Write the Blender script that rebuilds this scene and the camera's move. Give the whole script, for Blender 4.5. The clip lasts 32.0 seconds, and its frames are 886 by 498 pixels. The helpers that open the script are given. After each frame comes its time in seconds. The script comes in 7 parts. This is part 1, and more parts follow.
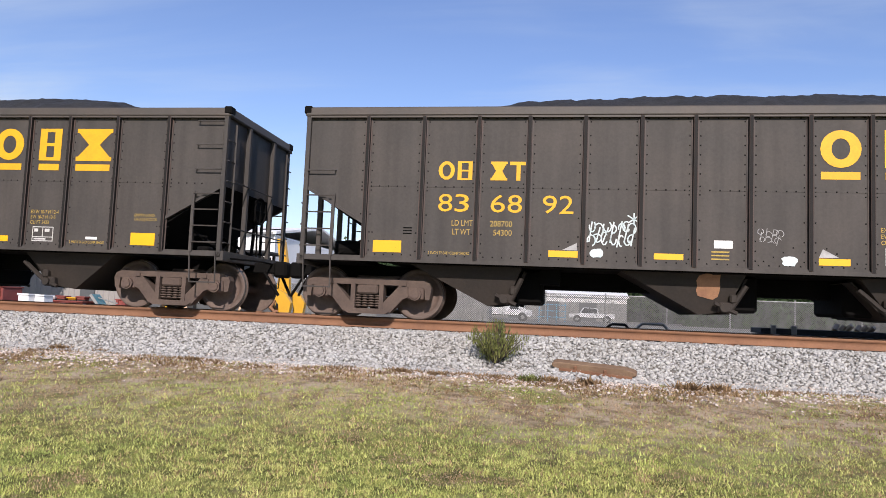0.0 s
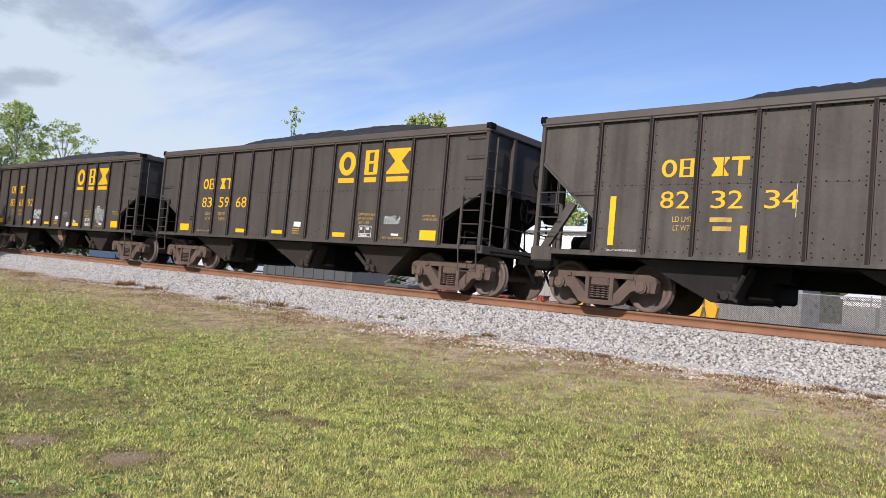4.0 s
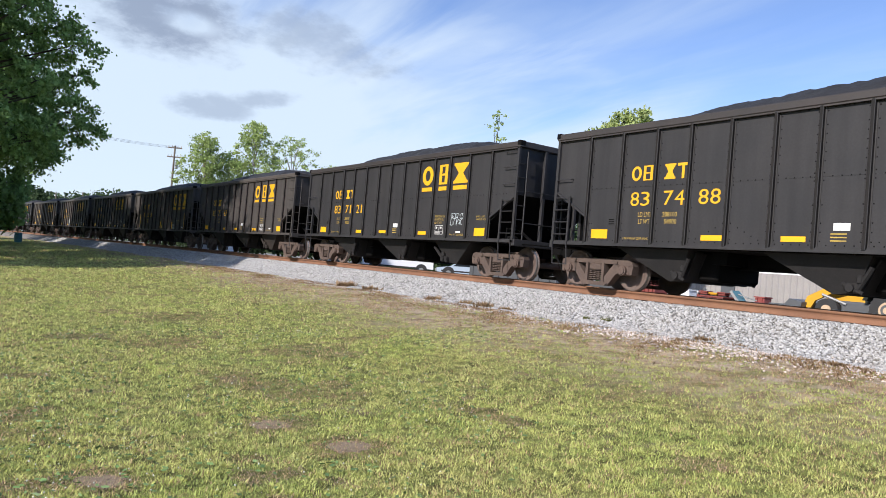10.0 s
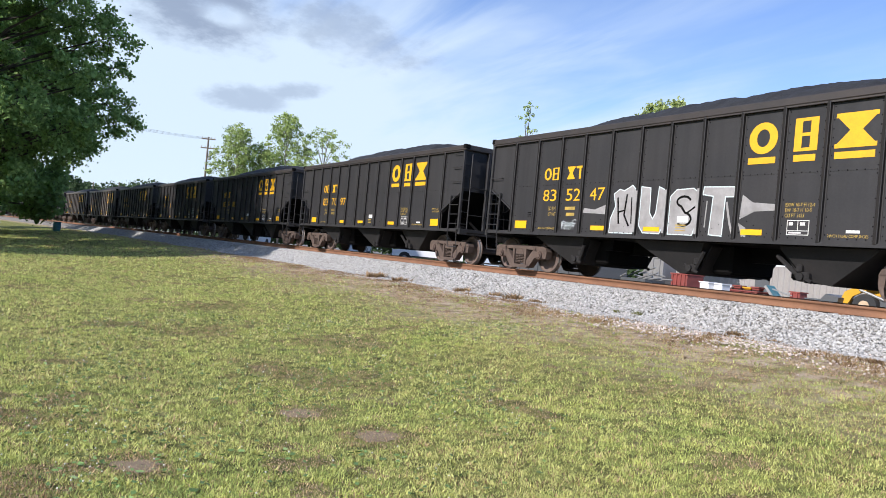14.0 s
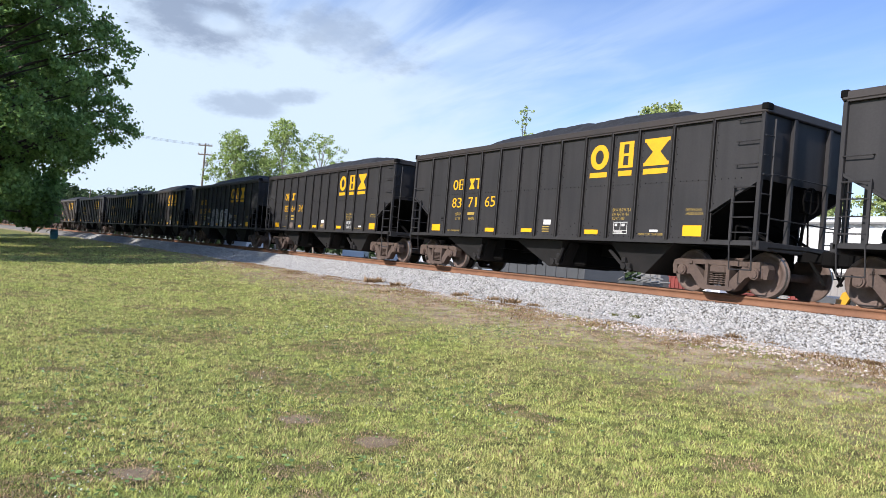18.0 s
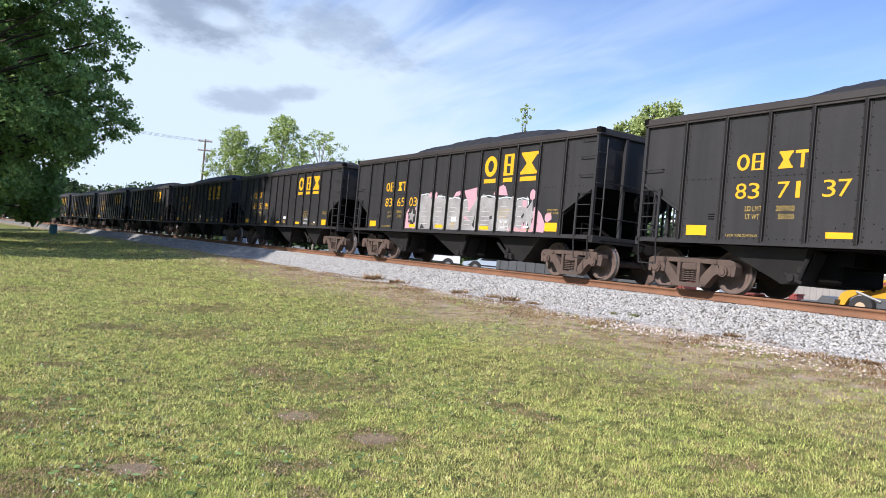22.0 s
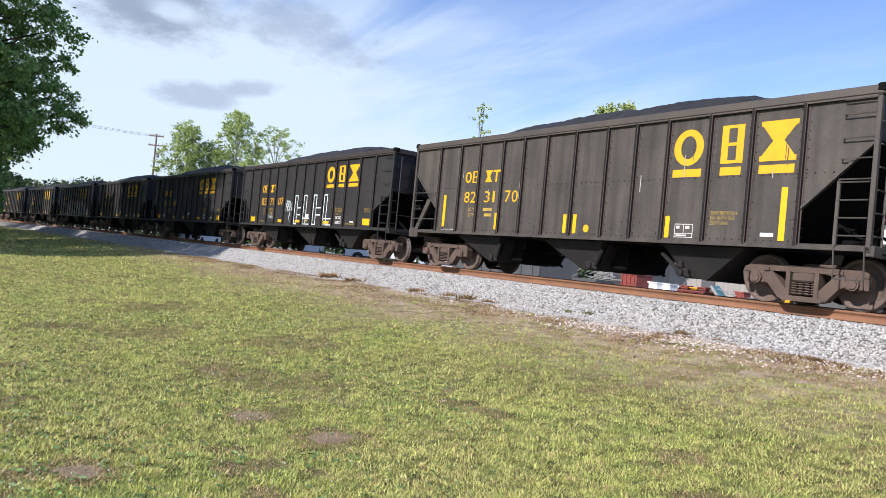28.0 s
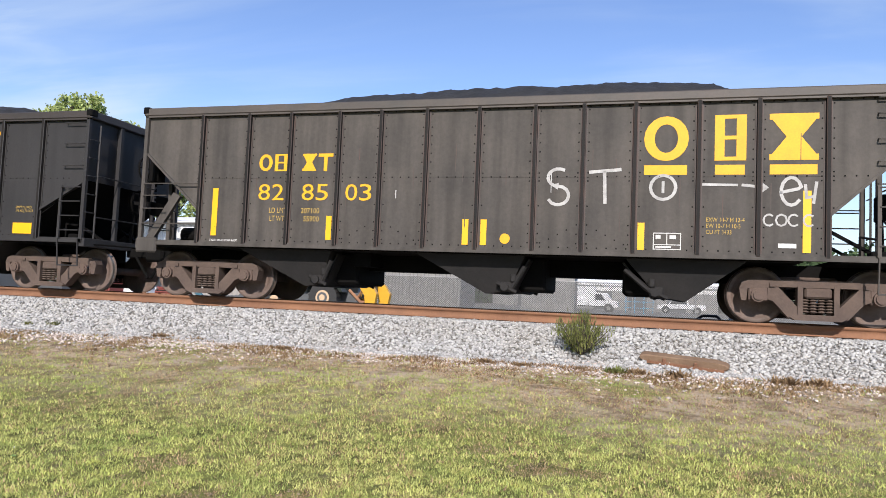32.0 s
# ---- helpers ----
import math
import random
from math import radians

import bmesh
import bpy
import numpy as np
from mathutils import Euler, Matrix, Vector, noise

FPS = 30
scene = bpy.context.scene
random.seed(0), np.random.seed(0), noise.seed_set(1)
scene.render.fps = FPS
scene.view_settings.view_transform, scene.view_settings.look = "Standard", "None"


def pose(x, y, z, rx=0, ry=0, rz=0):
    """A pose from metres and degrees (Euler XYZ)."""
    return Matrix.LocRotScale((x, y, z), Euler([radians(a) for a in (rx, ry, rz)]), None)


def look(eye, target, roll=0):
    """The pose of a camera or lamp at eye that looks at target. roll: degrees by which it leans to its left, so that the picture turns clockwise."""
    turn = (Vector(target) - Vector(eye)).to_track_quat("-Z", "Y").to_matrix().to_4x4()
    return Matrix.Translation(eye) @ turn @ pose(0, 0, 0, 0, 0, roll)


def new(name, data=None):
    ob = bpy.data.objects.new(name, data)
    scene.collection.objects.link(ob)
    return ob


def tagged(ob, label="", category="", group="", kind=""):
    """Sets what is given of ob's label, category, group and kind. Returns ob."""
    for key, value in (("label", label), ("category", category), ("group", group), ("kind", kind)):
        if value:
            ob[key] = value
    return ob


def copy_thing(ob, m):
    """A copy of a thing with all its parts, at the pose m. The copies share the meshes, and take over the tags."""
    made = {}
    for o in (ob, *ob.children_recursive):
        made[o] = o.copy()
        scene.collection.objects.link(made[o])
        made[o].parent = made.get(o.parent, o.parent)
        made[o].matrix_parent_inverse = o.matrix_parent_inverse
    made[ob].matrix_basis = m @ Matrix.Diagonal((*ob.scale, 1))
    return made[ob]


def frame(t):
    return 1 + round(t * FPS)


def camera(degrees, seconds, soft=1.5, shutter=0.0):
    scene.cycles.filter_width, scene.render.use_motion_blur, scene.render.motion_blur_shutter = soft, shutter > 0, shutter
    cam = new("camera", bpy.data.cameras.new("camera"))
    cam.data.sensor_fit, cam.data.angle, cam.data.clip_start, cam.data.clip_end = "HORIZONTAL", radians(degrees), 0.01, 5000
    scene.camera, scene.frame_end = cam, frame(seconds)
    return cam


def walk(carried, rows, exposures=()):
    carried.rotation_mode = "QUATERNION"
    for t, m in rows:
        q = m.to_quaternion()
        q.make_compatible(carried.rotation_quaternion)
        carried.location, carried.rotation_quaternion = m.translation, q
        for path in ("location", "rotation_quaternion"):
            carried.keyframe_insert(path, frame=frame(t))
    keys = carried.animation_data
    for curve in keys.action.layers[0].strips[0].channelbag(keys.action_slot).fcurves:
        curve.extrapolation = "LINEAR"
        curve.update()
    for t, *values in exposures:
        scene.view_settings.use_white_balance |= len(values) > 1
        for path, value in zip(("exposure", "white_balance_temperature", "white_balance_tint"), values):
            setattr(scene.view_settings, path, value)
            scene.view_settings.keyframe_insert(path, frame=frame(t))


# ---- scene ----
cam = camera(62.3, 32.0, soft=0.65)
EYE = (0.0, 0.0, 1.50)
# seconds, yaw (0 looks square at the track), pitch, roll
PATH = [
    (0, 9.43, 4.70, -2.42), (0.5, 13.49, 4.57, -2.86), (1, 17.55, 4.39, -3.16), (1.5, 21.71, 4.12, -3.83), (2, 26.16, 3.80, -4.18),
    (2.5, 30.50, 3.54, -4.33), (3, 34.38, 3.30, -4.37), (3.5, 37.77, 2.98, -4.87), (5.5, 46.25, 2.20, -5.00), (6, 46.95, 2.12, -5.15),
    (6.5, 47.17, 2.03, -4.83), (7, 47.64, 2.02, -4.76), (7.5, 48.82, 2.00, -4.67), (8, 50.70, 1.92, -4.71), (8.5, 52.82, 1.79, -4.70),
    (9, 54.57, 1.62, -4.70), (9.5, 55.86, 1.48, -4.78), (10, 56.58, 1.34, -4.87), (10.5, 57.10, 1.17, -4.94), (11, 57.56, 1.03, -5.06),
    (11.5, 57.99, 0.88, -5.15), (12, 58.31, 0.75, -5.25), (12.5, 58.56, 0.66, -5.29), (13, 58.73, 0.56, -5.22), (13.5, 58.85, 0.52, -5.33),
    (14, 58.90, 0.49, -5.33), (14.5, 58.92, 0.50, -5.33), (16.5, 58.79, 0.72, -5.01), (17, 58.77, 0.78, -4.94), (17.5, 58.73, 0.83, -4.89),
    (18, 58.73, 0.87, -4.89), (18.5, 58.74, 0.88, -4.91), (19, 58.69, 0.91, -4.92), (19.5, 58.78, 0.84, -4.98), (20, 58.78, 0.81, -5.09),
    (20.5, 58.75, 0.77, -5.09), (21, 58.72, 0.72, -5.13), (21.5, 58.69, 0.72, -5.15), (22, 58.68, 0.68, -5.26), (22.5, 58.69, 0.64, -5.40),
    (23, 58.85, 0.54, -5.58), (23.5, 58.69, 0.50, -5.55), (24, 58.61, 0.47, -5.55), (24.5, 58.46, 0.48, -5.58), (25, 58.27, 0.51, -5.58),
    (25.5, 58.06, 0.55, -5.57), (27.5, 56.58, 0.75, -5.45), (28, 55.25, 0.86, -5.45), (28.5, 52.39, 1.03, -5.41), (29, 47.60, 1.42, -5.23),
    (29.5, 41.51, 1.93, -4.94), (30, 35.21, 2.48, -4.77), (30.5, 29.44, 2.93, -4.06), (31, 24.62, 3.32, -3.73), (31.5, 20.34, 3.57, -3.21),
    (32, 15.96, 3.71, -2.47),
]
walk(cam, [(t, pose(*EYE, 90 + p, r, y)) for t, y, p, r in PATH], [(0, 0.20, 6600, 15), (3, 0.21, 6600, 14.5), (6, 0.27, 6500, 13.5), (9, 0.37, 6400, 12.5), (12, 0.42, 6250, 11.5), (26, 0.46, 6300, 12.5), (30, 0.41, 6400, 12.5), (32, 0.38, 6450, 11.5)])

# ---- light ----
SUN_TO = Vector((0.14, -0.71, 0.46)).normalized()
world = bpy.data.worlds.new("sky")
scene.world = world
world.use_nodes = True
wn, wl = world.node_tree.nodes, world.node_tree.links
bg = wn["Background"]
sky = wn.new("ShaderNodeTexSky")
sky.sky_type, sky.sun_disc = "NISHITA", False
sky.sun_elevation = math.asin(SUN_TO.z)
sky.sun_rotation = math.atan2(SUN_TO.x, SUN_TO.y)
sky.air_density, sky.dust_density, sky.ozone_density = 1.0, 0.2, 2.5


def wmath(op, a, b=None, c=None):
    n = wn.new("ShaderNodeMath")
    n.operation = op
    for i, v in enumerate((a, b, c)):
        if v is None:
            continue
        if isinstance(v, (int, float)):
            n.inputs[i].default_value = v
        else:
            wl.new(v, n.inputs[i])
    return n.outputs[0]


wtc = wn.new("ShaderNodeTexCoord")
wsep = wn.new("ShaderNodeSeparateXYZ")
wl.new(wtc.outputs["Generated"], wsep.inputs[0])
up = wmath("MAXIMUM", wsep.outputs[2], 0.0)
den = wmath("ADD", up, 0.13)
wcom = wn.new("ShaderNodeCombineXYZ")
wl.new(wmath("DIVIDE", wsep.outputs[0], den), wcom.inputs[0])
wl.new(wmath("DIVIDE", wsep.outputs[1], den), wcom.inputs[1])


def wnoise(scale, detail, rough, stretch=(1, 1, 1), turn=0.0, distort=0.0, source=None):
    mp = wn.new("ShaderNodeMapping")
    mp.inputs["Scale"].default_value = stretch
    mp.inputs["Rotation"].default_value = (0, 0, turn)
    wl.new((source or wcom).outputs[0], mp.inputs[0])
    n = wn.new("ShaderNodeTexNoise")
    n.inputs["Scale"].default_value, n.inputs["Detail"].default_value = scale, detail
    n.inputs["Roughness"].default_value, n.inputs["Distortion"].default_value = rough, distort
    wl.new(mp.outputs[0], n.inputs["Vector"])
    return n.outputs[0]


def wramp(v, lo, hi):
    n = wn.new("ShaderNodeMapRange")
    n.interpolation_type = "SMOOTHSTEP"
    n.inputs["From Min"].default_value, n.inputs["From Max"].default_value = lo, hi
    wl.new(v, n.inputs[0])
    return n.outputs[0]


def wmix(fac, a, b):
    n = wn.new("ShaderNodeMix")
    n.data_type = "RGBA"
    wl.new(fac, n.inputs[0])
    for v, i in ((a, 6), (b, 7)):
        if isinstance(v, tuple):
            n.inputs[i].default_value = (*v, 1)
        else:
            wl.new(v, n.inputs[i])
    return n.outputs[2]


# angles of the direction: yaw as on the camera's path and height over the horizon, in degrees
wyaw = wmath("MULTIPLY", wmath("ARCTAN2", wmath("MULTIPLY", wsep.outputs[0], -1.0), wsep.outputs[1]), 57.2958)
wel = wmath("MULTIPLY", wmath("ARCSINE", wsep.outputs[2]), 57.2958)
wang = wn.new("ShaderNodeCombineXYZ")
wl.new(wmath("DIVIDE", wyaw, 10.0), wang.inputs[0])
wl.new(wmath("DIVIDE", wel, 5.0), wang.inputs[1])
billow = wnoise(1.3, 6, 0.58, source=wang)
ragged = wnoise(4.0, 6, 0.62, source=wang)


def bank(yaw, el, wide, high, lean=0.0, rag=1.0):
    """A bank of cloud round the given direction with a ragged edge: 1 in its heart, 0 outside."""
    du = wmath("SUBTRACT", wyaw, yaw)
    de = wmath("SUBTRACT", wmath("SUBTRACT", wel, el), wmath("MULTIPLY", du, lean))
    a, b = wmath("DIVIDE", du, wide), wmath("DIVIDE", de, high)
    r = wmath("SQRT", wmath("ADD", wmath("MULTIPLY", a, a), wmath("MULTIPLY", b, b)))
    r = wmath("ADD", r, wmath("ADD", wmath("MULTIPLY", wmath("SUBTRACT", billow, 0.5), 1.7 * rag), wmath("MULTIPLY", wmath("SUBTRACT", ragged, 0.5), 1.3 * rag)))
    return wramp(r, 0.8 + 0.45 * rag, 0.35)


# fibres of high cloud, a white veil that sinks towards the open sky, haze on the horizon
fibre = wmath("ADD", wmath("MULTIPLY", wnoise(1.5, 6, 0.55, (0.55, 2.4, 1), 0.75, 0.5), 0.6), wmath("MULTIPLY", wnoise(0.8, 5, 0.5, (1, 1.4, 1), 0.4, 0.6), 0.6))
line = wmath("ADD", wmath("MULTIPLY", wmath("SUBTRACT", wyaw, 30.0), 0.31), 6.0)
below = wmath("SUBTRACT", wmath("ADD", line, wmath("MULTIPLY", wmath("SUBTRACT", fibre, 0.6), 30.0)), wel)
veil = wmath("MULTIPLY", wramp(below, -6.5, 7.0), wramp(wyaw, 5.0, 50.0))
haze = wmath("MULTIPLY", wramp(wel, 15.0, -1.0), 0.50)
wisps = wmath("MULTIPLY", wramp(fibre, 0.52, 0.86), 0.34)
thin = wmath("MINIMUM", wmath("MAXIMUM", wmath("MULTIPLY", veil, 0.93), wmath("ADD", haze, wisps)), 0.93)
heavy = wmath("MAXIMUM", wmath("MAXIMUM", bank(78.0, 15.6, 6.6, 3.0, 0.0, 0.6), bank(87.0, 20.5, 10.0, 5.0)), wmath("MULTIPLY", wmath("MAXIMUM", bank(67.0, 15.6, 6.0, 2.2, 0.2), wmath("MAXIMUM", bank(75.2, 10.3, 2.6, 0.8, 0.0, 1.3), bank(71.2, 11.3, 2.4, 0.6, -0.2))), 0.6))
gleam = bank(76.8, 15.8, 1.9, 0.7, 0.1, 1.2)
heavy = wmath("MULTIPLY", heavy, wmath("SUBTRACT", 1.0, wmath("MULTIPLY", gleam, 0.85)))
rich = wn.new("ShaderNodeHueSaturation")
rich.inputs["Saturation"].default_value, rich.inputs["Value"].default_value = 1.08, 1.5
rich.inputs["Hue"].default_value = 0.512
wl.new(sky.outputs[0], rich.inputs["Color"])
withthin = wmix(thin, rich.outputs[0], (6.1, 7.2, 8.3))
depth = wmix(wramp(wmath("ADD", wmath("MULTIPLY", billow, 0.6), wmath("MULTIPLY", ragged, 0.4)), 0.42, 0.66), (2.5, 3.1, 4.2), (4.6, 5.4, 6.6))
withall = wmix(wmath("MULTIPLY", heavy, 0.88), withthin, depth)
wl.new(withall, bg.inputs["Color"])
bg.inputs["Strength"].default_value = 0.093
sun = bpy.data.lights.new("sun", "SUN")
sun.energy, sun.angle, sun.color = 4.6, radians(0.6), (1.0, 0.93, 0.86)
sun_ob = new("sun", sun)
sun_ob.matrix_world = look((SUN_TO * 60)[:], (0, 0, 0))


# ---- materials ----
def mat(name, base, rough=0.6, metal=0.0, var=0.25, scale=3.0, tint=None, fine=40.0, bump=0.15, bump_scale=None, spec=0.5, island=0.0, streak=0.0):
    """A surface with broad stains and fine grain, at real size: base colour, a second colour, relief."""
    m = bpy.data.materials.new(name)
    m.use_nodes = True
    n, l = m.node_tree.nodes, m.node_tree.links
    b = n["Principled BSDF"]
    b.inputs["Roughness"].default_value, b.inputs["Metallic"].default_value = rough, metal
    b.inputs["Specular IOR Level"].default_value = spec
    tc = n.new("ShaderNodeTexCoord")

    def noise_of(s, d, r=0.6):
        k = n.new("ShaderNodeTexNoise")
        k.inputs["Scale"].default_value, k.inputs["Detail"].default_value, k.inputs["Roughness"].default_value = s, d, r
        l.new(tc.outputs["Object"], k.inputs["Vector"])
        return k.outputs[0]

    big, small = noise_of(scale, 5), noise_of(fine, 3)
    ramp = n.new("ShaderNodeMapRange")
    ramp.inputs["From Min"].default_value, ramp.inputs["From Max"].default_value = 0.35, 0.68
    l.new(big, ramp.inputs[0])
    mix = n.new("ShaderNodeMix")
    mix.data_type = "RGBA"
    mix.inputs[6].default_value = (*base, 1)
    mix.inputs[7].default_value = (*(tint or [c * (1 - var) for c in base]), 1)
    l.new(ramp.outputs[0], mix.inputs[0])
    hsv = n.new("ShaderNodeHueSaturation")
    l.new(mix.outputs[2], hsv.inputs["Color"])
    gain = n.new("ShaderNodeMapRange")
    gain.inputs["To Min"].default_value, gain.inputs["To Max"].default_value = 1 - var, 1 + var
    l.new(small, gain.inputs[0])
    value = gain.outputs[0]
    if island:
        geo = n.new("ShaderNodeNewGeometry")
        ir = n.new("ShaderNodeMapRange")
        ir.inputs["To Min"].default_value, ir.inputs["To Max"].default_value = 1 - island, 1 + island
        l.new(geo.outputs["Random Per Island"], ir.inputs[0])
        mul = n.new("ShaderNodeMath")
        mul.operation = "MULTIPLY"
        l.new(value, mul.inputs[0])
        l.new(ir.outputs[0], mul.inputs[1])
        value = mul.outputs[0]
    if streak:
        # rain streaks and dust that run down the sheet
        mp = n.new("ShaderNodeMapping")
        mp.inputs["Scale"].default_value = (5.0, 5.0, 0.35)
        l.new(tc.outputs["Object"], mp.inputs[0])
        k = n.new("ShaderNodeTexNoise")
        k.inputs["Scale"].default_value, k.inputs["Detail"].default_value = 1.0, 4
        l.new(mp.outputs[0], k.inputs["Vector"])
        ir = n.new("ShaderNodeMapRange")
        ir.inputs["From Min"].default_value, ir.inputs["From Max"].default_value = 0.3, 0.7
        ir.inputs["To Min"].default_value, ir.inputs["To Max"].default_value = 1 - streak, 1 + streak
        l.new(k.outputs[0], ir.inputs[0])
        mul = n.new("ShaderNodeMath")
        mul.operation = "MULTIPLY"
        l.new(value, mul.inputs[0])
        l.new(ir.outputs[0], mul.inputs[1])
        value = mul.outputs[0]
    l.new(value, hsv.inputs["Value"])
    l.new(hsv.outputs[0], b.inputs["Base Color"])
    if bump:
        bp = n.new("ShaderNodeBump")
        bp.inputs["Strength"].default_value, bp.inputs["Distance"].default_value = bump, 0.02
        l.new(small if not bump_scale else noise_of(bump_scale, 4), bp.inputs["Height"])
        l.new(bp.outputs[0], b.inputs["Normal"])
    return m


CAR_PAINT = mat("black_car_paint", (0.0275, 0.0270, 0.0285), 0.58, 0, 0.20, 0.7, (0.035, 0.033, 0.0335), 25, 0.06, spec=0.3, streak=0.13)
CAR_WARM = mat("warm_grey_car_paint", (0.053, 0.048, 0.0445), 0.66, 0, 0.20, 0.8, (0.067, 0.058, 0.052), 22, 0.07, spec=0.3, streak=0.14)
HOPPER_WARM = mat("brown_hopper_steel", (0.028, 0.024, 0.021), 0.72, 0, 0.25, 1.5, (0.038, 0.030, 0.025), 20, 0.12, spec=0.25)
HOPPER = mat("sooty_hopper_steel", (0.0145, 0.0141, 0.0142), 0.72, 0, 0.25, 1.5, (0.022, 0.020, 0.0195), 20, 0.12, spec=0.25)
CAR_BROWN = mat("weathered_car_paint", (0.076, 0.067, 0.059), 0.7, 0, 0.22, 0.9, (0.053, 0.048, 0.044), 18, 0.08, spec=0.3, streak=0.24)
POST_BLACK = mat("black_post_paint", (0.030, 0.029, 0.029), 0.58, 0, 0.2, 1.3, (0.028, 0.025, 0.024), 30, 0.06)
CHORD_BLACK = mat("black_chord_paint", (0.031, 0.027, 0.0255), 0.58, 0, 0.2, 1.2, (0.043, 0.034, 0.031), 30, 0.05)
POST_PAINT = mat("post_paint", (0.046, 0.040, 0.037), 0.6, 0, 0.25, 1.3, (0.075, 0.045, 0.036), 30, 0.08)
CHORD = mat("chord_paint", (0.060, 0.053, 0.047), 0.6, 0, 0.2, 1.2, (0.082, 0.066, 0.056), 30, 0.05)
# darker flange strip along both sides of each side post
SEAM = mat("dark_post_flange", (0.010, 0.0095, 0.009), 0.7, 0, 0.3, 1.4, (0.016, 0.013, 0.012), 25, 0.1, spec=0.25)
# under-car shade is put into this near-black; rivets and dark spray lines share it
UNDER = mat("shade_black_steel", (0.0030, 0.0028, 0.0028), 0.85, 0, 0.25, 1.5, (0.005, 0.0044, 0.004), 20, 0.15, spec=0.15)
TRUCK = mat("dusty_cast_steel", (0.106, 0.074, 0.058), 0.85, 0, 0.25, 3.0, (0.072, 0.050, 0.041), 30, 0.2)
JOURNAL = mat("rusty_bearing_cap", (0.11, 0.075, 0.058), 0.8, 0, 0.25, 5.0, (0.09, 0.06, 0.05), 40, 0.15)
WHEEL = mat("dirty_wheel_steel", (0.14, 0.098, 0.080), 0.75, 0, 0.3, 2.4, (0.085, 0.062, 0.052), 25, 0.1)
TREAD = mat("bright_wheel_tread", (0.36, 0.34, 0.32), 0.42, 0.8, 0.1, 5.0, None, 30, 0.02)
COAL = mat("coal", (0.012, 0.012, 0.0125), 0.7, 0, 0.5, 5.0, (0.022, 0.022, 0.023), 30, 0.9, 14)
YELLOW = mat("yellow_paint", (0.72, 0.385, 0.006), 0.6, 0, 0.14, 4.0, (0.63, 0.335, 0.010), 30, 0.03)
REFLECTOR = mat("yellow_reflector_tape", (0.82, 0.43, 0.006), 0.5, 0, 0.06, 4.0, None, 30, 0.0)
TABLE_PAINT = mat("dull_white_paint", (0.60, 0.59, 0.57), 0.7, 0, 0.2, 5.0, (0.46, 0.45, 0.43), 18, 0.02)
YELLOW_DIRTY = mat("faded_yellow_paint", (0.52, 0.35, 0.05), 0.65, 0, 0.25, 6.0, (0.30, 0.21, 0.06), 30, 0.03)
WHITE_PAINT = mat("white_paint", (0.72, 0.71, 0.68), 0.6, 0, 0.1, 6.0, None, 30, 0.03)
SPRAY = mat("white_spray_paint", (0.62, 0.66, 0.66), 0.7, 0, 0.2, 9.0, (0.45, 0.55, 0.56), 30, 0.02)
CHALK = mat("thin_white_spray", (0.47, 0.46, 0.45), 0.75, 0, 0.3, 4.0, (0.30, 0.29, 0.28), 14, 0.02)
SPRAY_GREY = mat("faded_spray_paint", (0.44, 0.44, 0.44), 0.75, 0, 0.3, 3.0, (0.28, 0.27, 0.265), 14, 0.02)
SPRAY_SILVER = mat("silver_spray_paint", (0.33, 0.32, 0.315), 0.65, 0, 0.25, 1.6, (0.20, 0.19, 0.185), 9, 0.02)
SPRAY_PINK = mat("pink_spray_paint", (0.55, 0.30, 0.35), 0.75, 0, 0.2, 5.0, (0.45, 0.26, 0.30), 14, 0.02)
RUST_PATCH = mat("bare_rust_patch", (0.36, 0.19, 0.10), 0.85, 0, 0.3, 4.0, (0.24, 0.12, 0.07), 30, 0.1)
RAIL = mat("rusty_rail", (0.235, 0.115, 0.062), 0.85, 0, 0.25, 2.0, (0.17, 0.082, 0.046), 40, 0.1)
RAIL_TOP = mat("worn_rail_head", (0.38, 0.34, 0.31), 0.35, 0.85, 0.15, 4.0, None, 40, 0.02)
TIE = mat("creosoted_tie", (0.075, 0.058, 0.045), 0.9, 0, 0.35, 4.0, (0.12, 0.10, 0.08), 30, 0.4)
STONE = mat("ballast_stone", (0.405, 0.40, 0.388), 0.9, 0, 0.18, 1.2, (0.375, 0.363, 0.34), 30, 0.3, island=0.30)
BALLAST_BED = mat("ballast_bed", (0.20, 0.185, 0.165), 0.95, 0, 0.45, 5.0, (0.13, 0.12, 0.105), 24, 1.0, 22)
BARK_PALE = mat("pale_bark", (0.30, 0.26, 0.21), 0.9, 0, 0.3, 5.0, (0.2, 0.17, 0.14), 30, 0.4)
BARK = mat("bark", (0.085, 0.066, 0.05), 0.9, 0, 0.35, 5.0, (0.055, 0.045, 0.035), 30, 0.6)


def leafy(name, base, tint, island=0.4):
    """Leaves: some light passes through, and every clump differs a little."""
    m = mat(name, base, 0.75, 0, 0.3, 0.6, tint, 8, 0.0, spec=0.12, island=island)
    n, l = m.node_tree.nodes, m.node_tree.links
    b, out = n["Principled BSDF"], n["Material Output"]
    tr = n.new("ShaderNodeBsdfTranslucent")
    l.new(b.inputs["Base Color"].links[0].from_socket, tr.inputs["Color"])
    mx = n.new("ShaderNodeMixShader")
    mx.inputs[0].default_value = 0.35
    l.new(b.outputs[0], mx.inputs[1])
    l.new(tr.outputs[0], mx.inputs[2])
    l.new(mx.outputs[0], out.inputs["Surface"])
    return m


